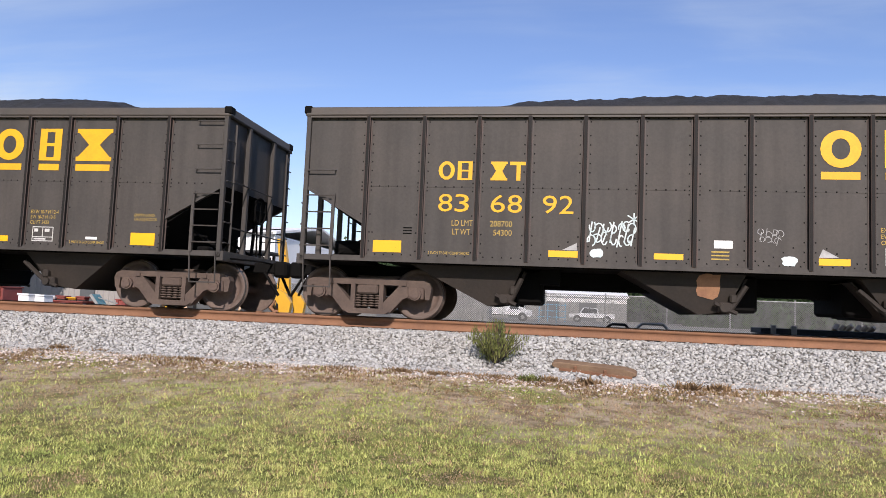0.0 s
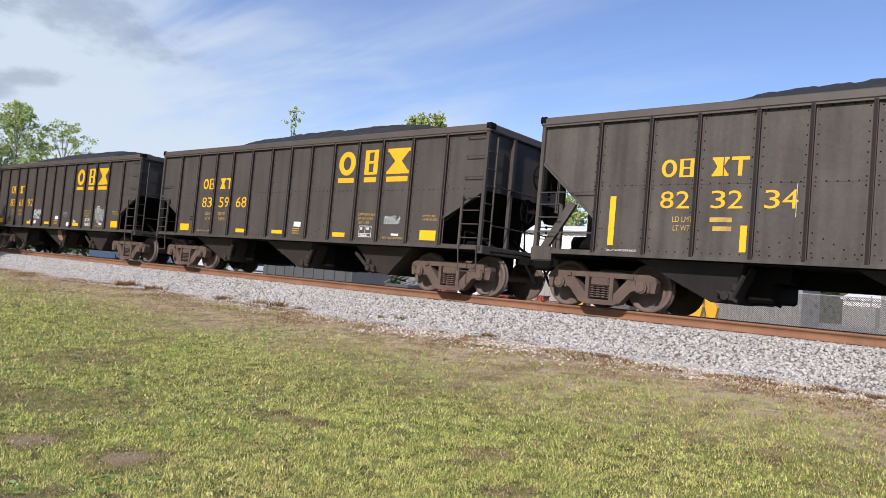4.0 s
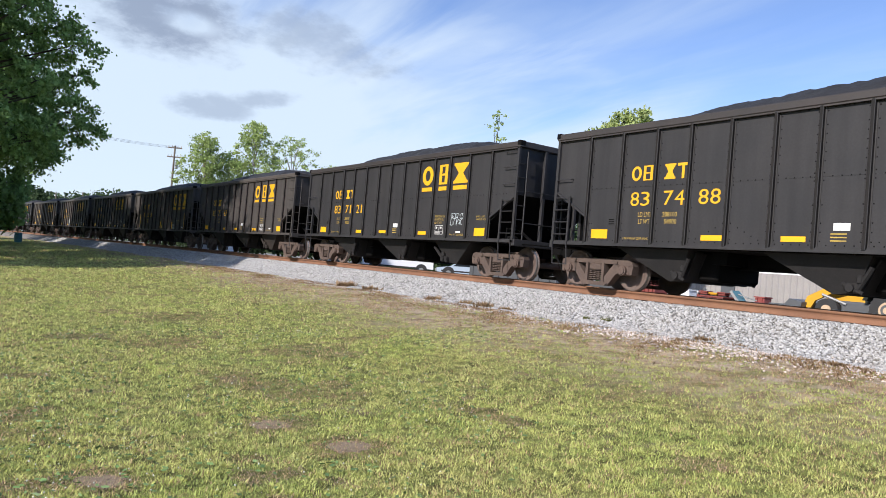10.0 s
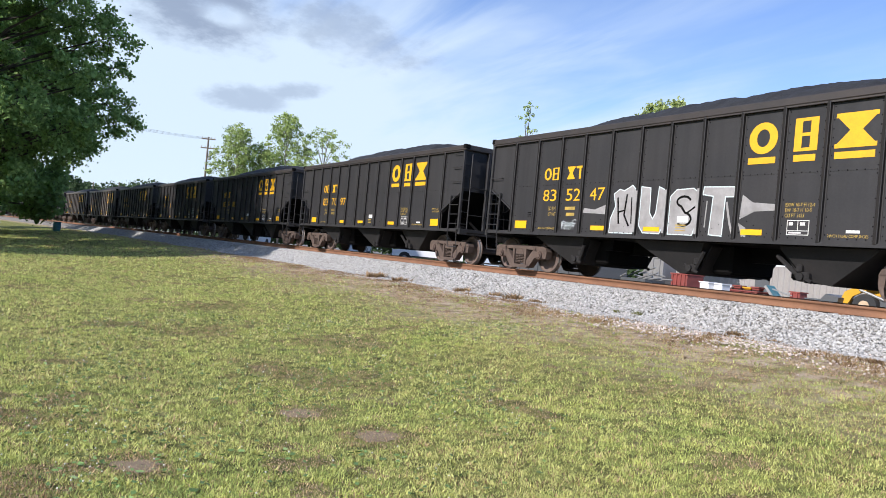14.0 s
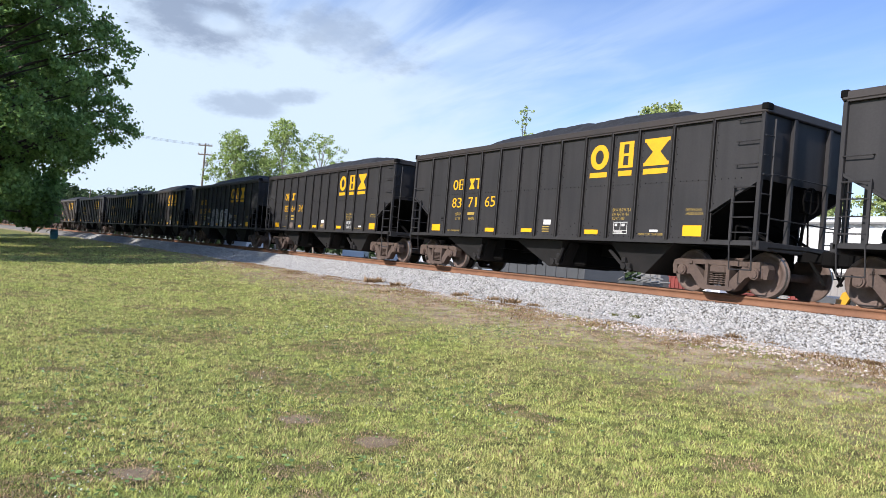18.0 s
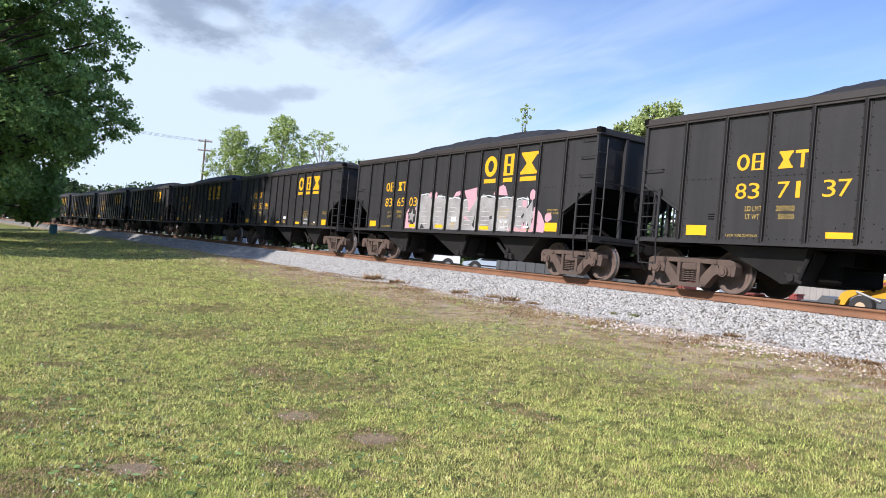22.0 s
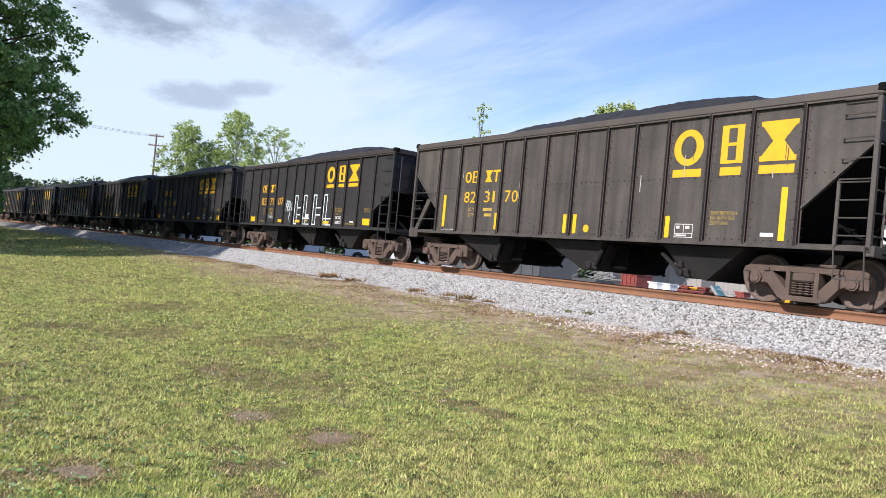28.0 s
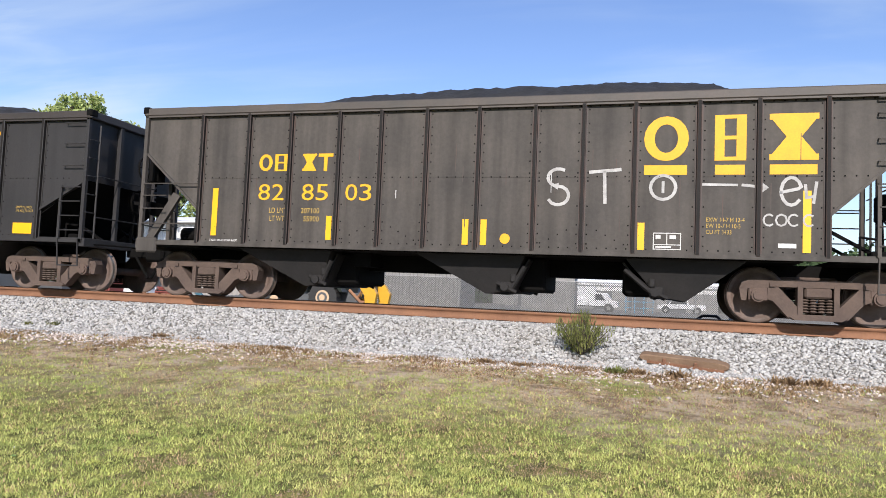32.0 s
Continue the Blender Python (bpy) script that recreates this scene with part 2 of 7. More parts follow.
WEED_LEAF = leafy("dry_weed_leaves", (0.37, 0.255, 0.14), (0.26, 0.17, 0.10), 0.4)
LEAF_GREEN = leafy("fresh_green_leaves", (0.42, 0.48, 0.20), (0.33, 0.40, 0.15))
LEAF_OAK = leafy("oak_leaves", (0.28, 0.41, 0.14), (0.21, 0.33, 0.11), 0.35)
LEAF_SPRING = leafy("spring_leaves", (0.40, 0.49, 0.18), (0.32, 0.41, 0.14))
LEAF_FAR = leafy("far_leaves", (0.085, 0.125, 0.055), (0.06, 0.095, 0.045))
LEAF_BUSH = leafy("bush_leaves", (0.15, 0.19, 0.06), (0.22, 0.20, 0.075))
GRASS = leafy("grass_blades", (0.585, 0.625, 0.19), (0.66, 0.635, 0.255), 0.22)
GRASS_DEEP = leafy("deep_grass_blades", (0.385, 0.46, 0.14), (0.45, 0.50, 0.165), 0.26)
DRY_GRASS = leafy("dry_grass_blades", (0.57, 0.43, 0.25), (0.40, 0.265, 0.155), 0.6)


# ---- mesh helpers ----
def mesh_np(name, verts, faces, material, smooth=False):
    """A mesh from arrays: verts n x 3, faces m x 3 or m x 4."""
    me = bpy.data.meshes.new(name)
    verts, faces = np.asarray(verts, dtype=np.float32), np.asarray(faces, dtype=np.int32)
    k = faces.shape[1]
    me.vertices.add(len(verts))
    me.vertices.foreach_set("co", verts.ravel())
    me.loops.add(faces.size)
    me.loops.foreach_set("vertex_index", faces.ravel())
    me.polygons.add(len(faces))
    me.polygons.foreach_set("loop_start", np.arange(0, faces.size, k, dtype=np.int32))
    if smooth:
        me.polygons.foreach_set("use_smooth", np.ones(len(faces), dtype=bool))
    me.update(calc_edges=True)
    me.materials.append(material)
    return me


def data_of(name, bm, material):
    bmesh.ops.recalc_face_normals(bm, faces=bm.faces)
    me = bpy.data.meshes.new(name)
    bm.to_mesh(me)
    bm.free()
    for mt in material if isinstance(material, (list, tuple)) else (material,):
        me.materials.append(mt)
    return me


def part(name, bm, material, parent=None, label=""):
    """Links a bmesh, or a mesh that is there already, as one mesh object under parent."""
    ob = new(name, bm if isinstance(bm, bpy.types.Mesh) else data_of(name, bm, material))
    ob.parent = parent
    if label:
        ob["label"] = label
    return ob


def box(bm, x0, x1, y0, y1, z0, z1, m=None, bevel=0.0):
    c = Vector(((x0 + x1) / 2, (y0 + y1) / 2, (z0 + z1) / 2))
    r = bmesh.ops.create_cube(bm, size=1)
    for v in r["verts"]:
        v.co = Vector((v.co.x * (x1 - x0), v.co.y * (y1 - y0), v.co.z * (z1 - z0))) + c
        if m is not None:
            v.co = m @ v.co
    if bevel:
        es = list({e for v in r["verts"] for e in v.link_edges})
        bmesh.ops.bevel(bm, geom=es, offset=bevel, segments=1, affect="EDGES")
    return bm


def rod(bm, a, b, r, seg=6, r2=None):
    a, b = Vector(a), Vector(b)
    d = b - a
    m = Matrix.Translation((a + b) / 2) @ d.to_track_quat("Z", "Y").to_matrix().to_4x4()
    bmesh.ops.create_cone(bm, cap_ends=True, segments=seg, radius1=r, radius2=r if r2 is None else r2, depth=d.length, matrix=m)
    return bm


def plate(bm, pts, y0, y1, m=None):
    """A plate with the outline pts (x, z), from y0 to y1."""
    a = [bm.verts.new((x, y0, z)) for x, z in pts]
    b = [bm.verts.new((x, y1, z)) for x, z in pts]
    n = len(pts)
    bm.faces.new(a)
    bm.faces.new(b[::-1])
    for i in range(n):
        bm.faces.new((a[i], b[i], b[(i + 1) % n], a[(i + 1) % n]))
    if m is not None:
        for v in a + b:
            v.co = m @ v.co
    return bm


def B():
    return bmesh.new()


def hoop(bm, x, y, z, big, small, n=18, m=6):
    """A round ring about the x axis."""
    rows = []
    for i in range(n):
        a = 2 * math.pi * i / n
        row = []
        for j in range(m):
            b = 2 * math.pi * j / m
            r = big + small * math.cos(b)
            row.append(bm.verts.new((x + small * math.sin(b), y + r * math.cos(a), z + r * math.sin(a))))
        rows.append(row)
    for i in range(n):
        for j in range(m):
            p, q = rows[i], rows[(i + 1) % n]
            bm.faces.new((p[j], q[j], q[(j + 1) % m], p[(j + 1) % m]))
    return bm


def empty(name, m=None, label="", category="", group="", kind=""):
    e = new(name)
    e.empty_display_size = 0.3
    if m is not None:
        e.matrix_basis = m
    return tagged(e, label, category, group, kind)


# ---- the line of the track ----
TRACK_Y, CURVE, RAIL_TOP_Z = 14.04, -4.785e-4, 1.29


def track_y(x):
    """Where the middle of the track lies; it bends gently towards the lawn, far off it runs straight."""
    lo, hi = -230.0, 90.0
    c = min(max(x, lo), hi)
    return TRACK_Y + CURVE * c * c + 2 * CURVE * c * (x - c)


def track_turn(x):
    c = min(max(x, -230.0), 90.0)
    return math.atan(2 * CURVE * c)


def on_track(s):
    """The x at the way s along the track from the point abreast of the camera."""
    return s * (1 - (2 * CURVE) ** 2 * s * s / 6)


# ---- ground ----
def ground_z(o):
    """Height of the ground by the distance o from the track's middle; the lawn lies on the negative side."""
    if o < 0:
        t = min(max((o + 12.5) / 9.6, 0.0), 1.0)
        return 0.56 * t * t * (3 - 2 * t)
    t = min(max((o - 2.0) / 3.0, 0.0), 1.0)
    return 0.56 + 0.10 * t


def make_ground():
    xs = np.concatenate([-np.geomspace(3000, 130, 14), np.arange(-120, 40, 0.8), np.geomspace(42, 3000, 14)])
    os_ = np.concatenate([-np.geomspace(3000, 22, 14), np.arange(-20, 6, 0.5), np.geomspace(7, 3000, 18)])
    ty = np.array([track_y(x) for x in xs])
    verts = []
    for x, y0 in zip(xs, ty):
        for o in os_:
            bump = 0.05 * noise.noise((x * 0.22, o * 0.3, 0)) if -16 < o < -3.2 and -100 < x < 40 else 0.0
            verts.append((x, y0 + o, ground_z(o) + bump))
    n = len(os_)
    faces = [(i * n + j, (i + 1) * n + j, (i + 1) * n + j + 1, i * n + j + 1) for i in range(len(xs) - 1) for j in range(n - 1)]
    m = bpy.data.materials.new("lawn_and_dirt")
    m.use_nodes = True
    nn, l = m.node_tree.nodes, m.node_tree.links
    b = nn["Principled BSDF"]
    b.inputs["Roughness"].default_value = 0.95
    b.inputs["Specular IOR Level"].default_value = 0.15
    geo = nn.new("ShaderNodeNewGeometry")
    sep = nn.new("ShaderNodeSeparateXYZ")
    l.new(geo.outputs["Position"], sep.inputs[0])

    def nz(s, d=4, r=0.6):
        k = nn.new("ShaderNodeTexNoise")
        k.inputs["Scale"].default_value, k.inputs["Detail"].default_value, k.inputs["Roughness"].default_value = s, d, r
        l.new(geo.outputs["Position"], k.inputs["Vector"])
        return k.outputs[0]

    def rng(v, a, c, lo=0.0, hi=1.0):
        k = nn.new("ShaderNodeMapRange")
        for i, q in enumerate((a, c, lo, hi)):
            k.inputs[i + 1].default_value = q
        l.new(v, k.inputs[0])
        return k.outputs[0]

    def mth(op, a, c):
        k = nn.new("ShaderNodeMath")
        k.operation = op
        for i, q in enumerate((a, c)):
            if isinstance(q, (int, float)):
                k.inputs[i].default_value = q
            else:
                l.new(q, k.inputs[i])
        return k.outputs[0]

    def mx(f, a, c):
        k = nn.new("ShaderNodeMix")
        k.data_type = "RGBA"
        l.new(f, k.inputs[0])
        for i, q in ((6, a), (7, c)):
            if isinstance(q, tuple):
                k.inputs[i].default_value = (*q, 1)
            else:
                l.new(q, k.inputs[i])
        return k.outputs[2]

    # offset from the track's middle
    xx = mth("MULTIPLY", mth("MULTIPLY", sep.outputs[0], sep.outputs[0]), CURVE)
    off = mth("SUBTRACT", mth("SUBTRACT", sep.outputs[1], TRACK_Y), xx)
    green = mx(rng(nz(0.8), 0.35, 0.65), (0.21, 0.235, 0.065), (0.27, 0.265, 0.085))
    green = mx(rng(nz(5.5, 5), 0.42, 0.62), green, (0.10, 0.10, 0.035))
    bare = mx(rng(nz(1.3, 5), 0.60, 0.72), green, (0.22, 0.175, 0.115))
    dry = mx(rng(nz(2.6, 6, 0.7), 0.44, 0.58), (0.51, 0.41, 0.30), (0.25, 0.18, 0.12))
    dry = mx(rng(nz(1.1, 5), 0.54, 0.66), dry, (0.24, 0.235, 0.085))
    edge = mth("ADD", mth("ADD", off, rng(sep.outputs[0], -48.0, -18.0, -2.3, 0.0)), mth("MULTIPLY", nz(0.7, 5), 3.4))
    lawn = mx(rng(edge, -6.4, -4.1), bare, dry)
    yard = mx(rng(nz(0.5, 5), 0.3, 0.7), (0.30, 0.29, 0.27), (0.22, 0.21, 0.19))
    col = mx(rng(off, 1.0, 2.0), lawn, yard)
    far = mx(rng(off, 115.0, 125.0), col, (0.08, 0.10, 0.04))
    l.new(far, b.inputs["Base Color"])
    bp = nn.new("ShaderNodeBump")
    bp.inputs["Strength"].default_value, bp.inputs["Distance"].default_value = 1.0, 0.05
    l.new(nz(26, 4, 0.7), bp.inputs["Height"])
    l.new(bp.outputs[0], b.inputs["Normal"])
    ob = new("ground", mesh_np("ground", verts, faces, m, True))
    return tagged(ob, "mown lawn with bare patches, dry by the ballast, gravel yard beyond the track", "ground", kind="structure")


make_ground()


def ground_at(x, y):
    o = y - track_y(x)
    return ground_z(o) + (0.05 * noise.noise((x * 0.22, o * 0.3, 0)) if -16 < o < -3.2 and -100 < x < 40 else 0.0)


def ballast_profile(o):
    a = abs(o)
    top, foot = RAIL_TOP_Z - 0.245, 0.50
    if a < 1.75:
        return top + (0.018 if a > 0.84 else 0.0)
    return max(top + 0.018 - (a - 1.75) * 0.48, foot)


def sweep(name, outline, xs, material, parent=None, smooth=False, cap=False):
    """A strip with the outline (offset, z), swept along the track."""
    n, verts, faces = len(outline), [], []
    for x in xs:
        y0, a = track_y(x), track_turn(x)
        for o, z in outline:
            verts.append((x - o * math.sin(a), y0 + o * math.cos(a), z))
    closed = n if cap else n - 1
    for i in range(len(xs) - 1):
        for j in range(closed):
            k = (j + 1) % n
            faces.append((i * n + j, (i + 1) * n + j, (i + 1) * n + k, i * n + k))
    ob = new(name, mesh_np(name, verts, faces, material, smooth))
    ob.parent = parent
    return ob


LINE_XS = np.concatenate([np.arange(-330, -120, 6.0), np.arange(-120, 60.1, 1.5)])
BALLAST = sweep("ballast_bed", [(o, ballast_profile(o)) for o in (-3.0, -2.85, -2.4, -1.75, -1.2, -0.86, -0.8, 0, 0.8, 0.86, 1.2, 1.75, 2.4, 2.85, 3.0)], LINE_XS, BALLAST_BED)
tagged(BALLAST, "light grey crushed stone ballast bank under the track", "ballast", kind="structure")

# two rails with head, web and foot
rail_outline = [(-0.075, 0), (-0.075, 0.012), (-0.012, 0.035), (-0.010, 0.125), (-0.037, 0.135), (-0.037, 0.172), (-0.030, 0.178), (0.030, 0.178), (0.037, 0.172), (0.037, 0.135), (0.010, 0.125), (0.012, 0.035), (0.075, 0.012), (0.075, 0)]
for side in (-1, 1):
    rail = sweep("rail", [(side * 0.755 + o, RAIL_TOP_Z - 0.178 + z) for o, z in rail_outline], LINE_XS, RAIL, cap=True)
    tagged(rail, "rusty brown steel rail on wooden ties", "rail", "rails", "structure")
    band = sweep("rail_head", [(side * 0.755 - 0.026, RAIL_TOP_Z + 0.003), (side * 0.755 + 0.026, RAIL_TOP_Z + 0.003)], LINE_XS, RAIL_TOP, rail)

tie_me = data_of("tie", box(B(), -0.115, 0.115, -1.3, 1.3, -0.09, 0.09, bevel=0.012), TIE)
tie_plate_me = data_of("tie_plate", box(B(), -0.09, 0.09, -0.12, 0.12, 0, 0.02), RAIL)
for i in range(300):
    x = 22 - i * 0.52
    tie = new("railroad_tie", tie_me)
    a = track_turn(x)
    tie.matrix_basis = pose(x, track_y(x), RAIL_TOP_Z - 0.178 - 0.11 + random.uniform(-0.006, 0.004), 0, 0, math.degrees(a) + random.uniform(-0.6, 0.6))
    tagged(tie, "dark creosoted wooden railroad tie half sunk in ballast", "railroad tie", "ties under the rails")
    if i < 130:
        for side in (-1, 1):
            p = new("tie_plate", tie_plate_me)
            p.parent = tie
            p.matrix_basis = Matrix.Translation((0, side * 0.755, 0.088))


def scatter(name, base_v, base_f, pts, sizes, material, flat=1.0, seed=1, upright=False):
    """Many small bodies in one mesh, each turned and sized by chance."""
    rng = np.random.default_rng(seed)
    n, k = len(pts), len(base_v)
    q = rng.normal(size=(n, 4))
    if upright:
        q[:, 1:3] *= 0.08
    q /= np.linalg.norm(q, axis=1)[:, None]
    w, x, y, z = q.T
    R = np.stack([1 - 2 * (y * y + z * z), 2 * (x * y - z * w), 2 * (x * z + y * w), 2 * (x * y + z * w), 1 - 2 * (x * x + z * z), 2 * (y * z - x * w), 2 * (x * z - y * w), 2 * (y * z + x * w), 1 - 2 * (x * x + y * y)], 1).reshape(n, 3, 3)
    stretch = rng.uniform(0.65, 1.3, (n, 1, 3))
    v = np.asarray(base_v)[None] * stretch * np.asarray(sizes)[:, None, None]
    v = np.einsum("nij,nkj->nki", R, v)
    v[:, :, 2] *= flat
    v = v + np.asarray(pts)[:, None, :]
    f = np.asarray(base_f)[None] + (np.arange(n) * k)[:, None, None]
    return new(name, mesh_np(name, v.reshape(-1, 3), f.reshape(-1, len(base_f[0])), material))


ROCK_V = [(0.5, 0.1, -0.1), (-0.45, 0.2, 0.05), (0.05, 0.5, 0.1), (-0.1, -0.5, 0.0), (0.1, 0.05, 0.45), (-0.05, 0.0, -0.45)]
ROCK_F = [(0, 2, 4), (2, 1, 4), (1, 3, 4), (3, 0, 4), (2, 0, 5), (1, 2, 5), (3, 1, 5), (0, 3, 5)]


def make_ballast_stones():
    rng = np.random.default_rng(5)
    pts, sz = [], []
    for x0, x1, count, big in ((-16, 11, 68000, 1.0), (-40, -16, 36000, 1.15), (-90, -40, 22000, 1.5)):
        xs = rng.uniform(x0, x1, count)
        os_ = np.where(rng.random(count) < 0.92, rng.uniform(-3.25, -0.85, count), rng.uniform(-0.7, 3.0, count))
        for x, o in zip(xs, os_):
            z = max(ballast_profile(o), 0) if abs(o) < 2.9 else ground_z(o)
            pts.append((x, track_y(x) + o, z + rng.uniform(-0.008, 0.026)))
            sz.append(rng.uniform(0.036, 0.086) * big)
    # strays that rolled on to the verge
    for _ in range(3800):
        x = rng.uniform(-30, 10)
        o = -3.0 - abs(rng.normal(0, 0.45))
        pts.append((x, track_y(x) + o, ground_z(o) + 0.01))
        sz.append(rng.uniform(0.025, 0.06))
    ob = scatter("ballast_stones", ROCK_V, ROCK_F, pts, sz, STONE, 0.85, 3)
    # paler, pinkish chips at the foot of the bank
    pts, sz = [], []
    for _ in range(12000):
        x = rng.uniform(-34, 11) if rng.random() < 0.5 else rng.uniform(-10, 11)
        o = -2.7 - abs(rng.normal(0, 0.95)) - 0.5 * max(0.0, noise.noise((x * 0.5, 3, 1)))
        z = max(ballast_profile(o), 0) if abs(o) < 2.9 else ground_z(o)
        pts.append((x, track_y(x) + o, z + 0.010))
        sz.append(rng.uniform(0.022, 0.066))
    chips = scatter("stone_chips", ROCK_V, ROCK_F, pts, sz, mat("pinkish_stone", (0.53, 0.46, 0.41), 0.9, 0, 0.18, 1.2, (0.52, 0.43, 0.37), 30, 0.3, island=0.35), 0.7, 9)
    tagged(chips, "pale pinkish stone chips strewn along the verge", "stone chips", kind="stuff")
    return tagged(ob, "loose light grey crushed ballast stones", "ballast", kind="stuff")


make_ballast_stones()


# ---- lettering and painted marks ----
TEXTS = {}


def text_mesh(words, w, h, material):
    """Flat lettering in the xz plane that faces -y, fitted to the width w and height h, from its lower left corner."""
    key = (words, w, h, material.name)
    if key not in TEXTS:
        cu = bpy.data.curves.new("lettering", "FONT")
        cu.body, cu.resolution_u = words, 3
        ob = bpy.data.objects.new("lettering", cu)
        me = bpy.data.meshes.new_from_object(ob)
        bpy.data.objects.remove(ob)
        co = np.empty(len(me.vertices) * 3, dtype=np.float32)
        me.vertices.foreach_get("co", co)
        co = co.reshape(-1, 3)
        lo, hi = co.min(0), co.max(0)
        out = np.zeros_like(co)
        out[:, 0] = (co[:, 0] - lo[0]) / max(hi[0] - lo[0], 1e-6) * w
        out[:, 2] = (co[:, 1] - lo[1]) / max(hi[1] - lo[1], 1e-6) * h
        me.vertices.foreach_set("co", out.ravel())
        me.materials.clear()
        me.materials.append(material)
        me.update()
        TEXTS[key] = me
    return TEXTS[key]


def flat(polys, material, name="mark"):
    """Flat painted shapes: each a list of (x, z)."""
    bm = B()
    for p in polys:
        bm.faces.new([bm.verts.new((x, 0, z)) for x, z in p])
    me = bpy.data.meshes.new(name)
    bm.to_mesh(me)
    bm.free()
    me.materials.append(material)
    return me


def rect(x0, x1, z0, z1):
    return [(x0, z0), (x1, z0), (x1, z1), (x0, z1)]


def ring(x0, x1, z0, z1, t, n=20):
    cx, cz, rx, rz = (x0 + x1) / 2, (z0 + z1) / 2, (x1 - x0) / 2, (z1 - z0) / 2
    P = [(math.cos(2 * math.pi * i / n), math.sin(2 * math.pi * i / n)) for i in range(n + 1)]
    return [[(cx + rx * P[i][0], cz + rz * P[i][1]), (cx + rx * P[i + 1][0], cz + rz * P[i + 1][1]), (cx + (rx - t) * P[i + 1][0], cz + (rz - t * 0.8) * P[i + 1][1]), (cx + (rx - t) * P[i][0], cz + (rz - t * 0.8) * P[i][1])] for i in range(n)]


def slotted(x0, x1, z0, z1, t):
    """A block with two slots, one over the other."""
    m, v = (z0 + z1) / 2, t * 0.42
    return [rect(x0, x0 + t, z0, z1), rect(x1 - t, x1, z0, z1), rect(x0 + t, x1 - t, z0, z0 + v), rect(x0 + t, x1 - t, z1 - v, z1), rect(x0 + t, x1 - t, m - v / 2, m + v / 2)]


def bowtie(x0, x1, z0, z1, t):
    cx, cz, s = (x0 + x1) / 2, (z0 + z1) / 2, (z1 - z0) * 0.13
    w = t * 0.55
    return [rect(x0, x1, z0, z0 + s), rect(x0, x1, z1 - s, z1), [(x0 + w * 0.35, z0 + s), (x1 - w * 0.35, z0 + s), (cx + w, cz), (cx - w, cz)], [(cx - w, cz), (cx + w, cz), (x1 - w * 0.35, z1 - s), (x0 + w * 0.35, z1 - s)]]


def stroke(pts, w):
    """A painted line of the width w along pts (x, z), its pieces joined without overlap."""
    n = len(pts)
    closed = n > 3 and math.hypot(pts[0][0] - pts[-1][0], pts[0][1] - pts[-1][1]) < 1e-6
    dirs = []
    for (a, b), (c, d) in zip(pts, pts[1:]):
        L = math.hypot(c - a, d - b) or 1e-6
        dirs.append(((c - a) / L, (d - b) / L))
    sides = []
    for i in range(n):
        p, q = dirs[max(i - 1, 0)], dirs[min(i, n - 2)]
        if closed and i in (0, n - 1):
            p, q = dirs[-1], dirs[0]
        mx, mz = -(p[1] + q[1]), p[0] + q[0]
        L = math.hypot(mx, mz) or 1e-6
        mx, mz = mx / L, mz / L
        k = w / 2 / max(0.45, -q[1] * mx + q[0] * mz)
        x, z = pts[i]
        if not closed and i in (0, n - 1):
            e = -0.3 * w if i == 0 else 0.3 * w
            x, z = x + q[0] * e, z + q[1] * e
        sides.append(((x + mx * k, z + mz * k), (x - mx * k, z - mz * k)))
    return [[a[0], a[1], b[1], b[0]] for a, b in zip(sides, sides[1:])]


def arc(cx, cz, rx, rz, a0, a1, n=12):
    return [(cx + rx * math.cos(math.radians(a0 + (a1 - a0) * i / n)), cz + rz * math.sin(math.radians(a0 + (a1 - a0) * i / n))) for i in range(n + 1)]


def scribble(x0, x1, z0, z1, n, w, seed):
    """An unreadable sprayed tag: loops and slashes within a box."""
    r = random.Random(seed)
    polys = []
    step = (x1 - x0) / n
    for i in range(n):
        cx = x0 + (i + 0.5) * step
        for row in range(2):
            cz = z0 + (z1 - z0) * (0.28 + 0.46 * row) + r.uniform(-0.03, 0.03)
            a = r.uniform(0, 360)
            polys += stroke(arc(cx + r.uniform(-0.3, 0.3) * step, cz, step * r.uniform(0.35, 0.75), (z1 - z0) * r.uniform(0.14, 0.25), a, a + r.choice([-1, 1]) * r.uniform(170, 330), 8), w)
        polys += stroke([(cx - step * 0.4, z0 + r.uniform(0, 0.1)), (cx + r.uniform(-0.2, 0.6) * step, z1 - r.uniform(0, 0.12))], w)
    return polys


SIDE_Y = -1.53


def decal(parent, name, me, x=0.0, z=0.0, lift=0.0, label=""):
    ob = new(name, me)
    ob.parent = parent
    ob.matrix_basis = Matrix.Translation((x, SIDE_Y - 0.006 - lift, z))
    if label:
        ob["label"] = label
    return ob


# ---- the coal hopper cars ----
CAR_L, CAR_PITCH, MID = 13.52, 15.061, 6.76
CAR_L_B = 13.84
POSTS_U = [1.16, 2.175, 3.153, 4.03, 4.973, 5.906, 6.765, 7.635, 8.548, 9.464, 10.317, 11.311, 12.35]
POSTS_B = [1.19, 2.22, 3.12, 4.12, 4.95, 5.83, 6.80, 7.80, 8.63, 9.48, 10.49, 11.40, 12.40]
WHEEL_R, AXLE_X = 0.457, 0.889


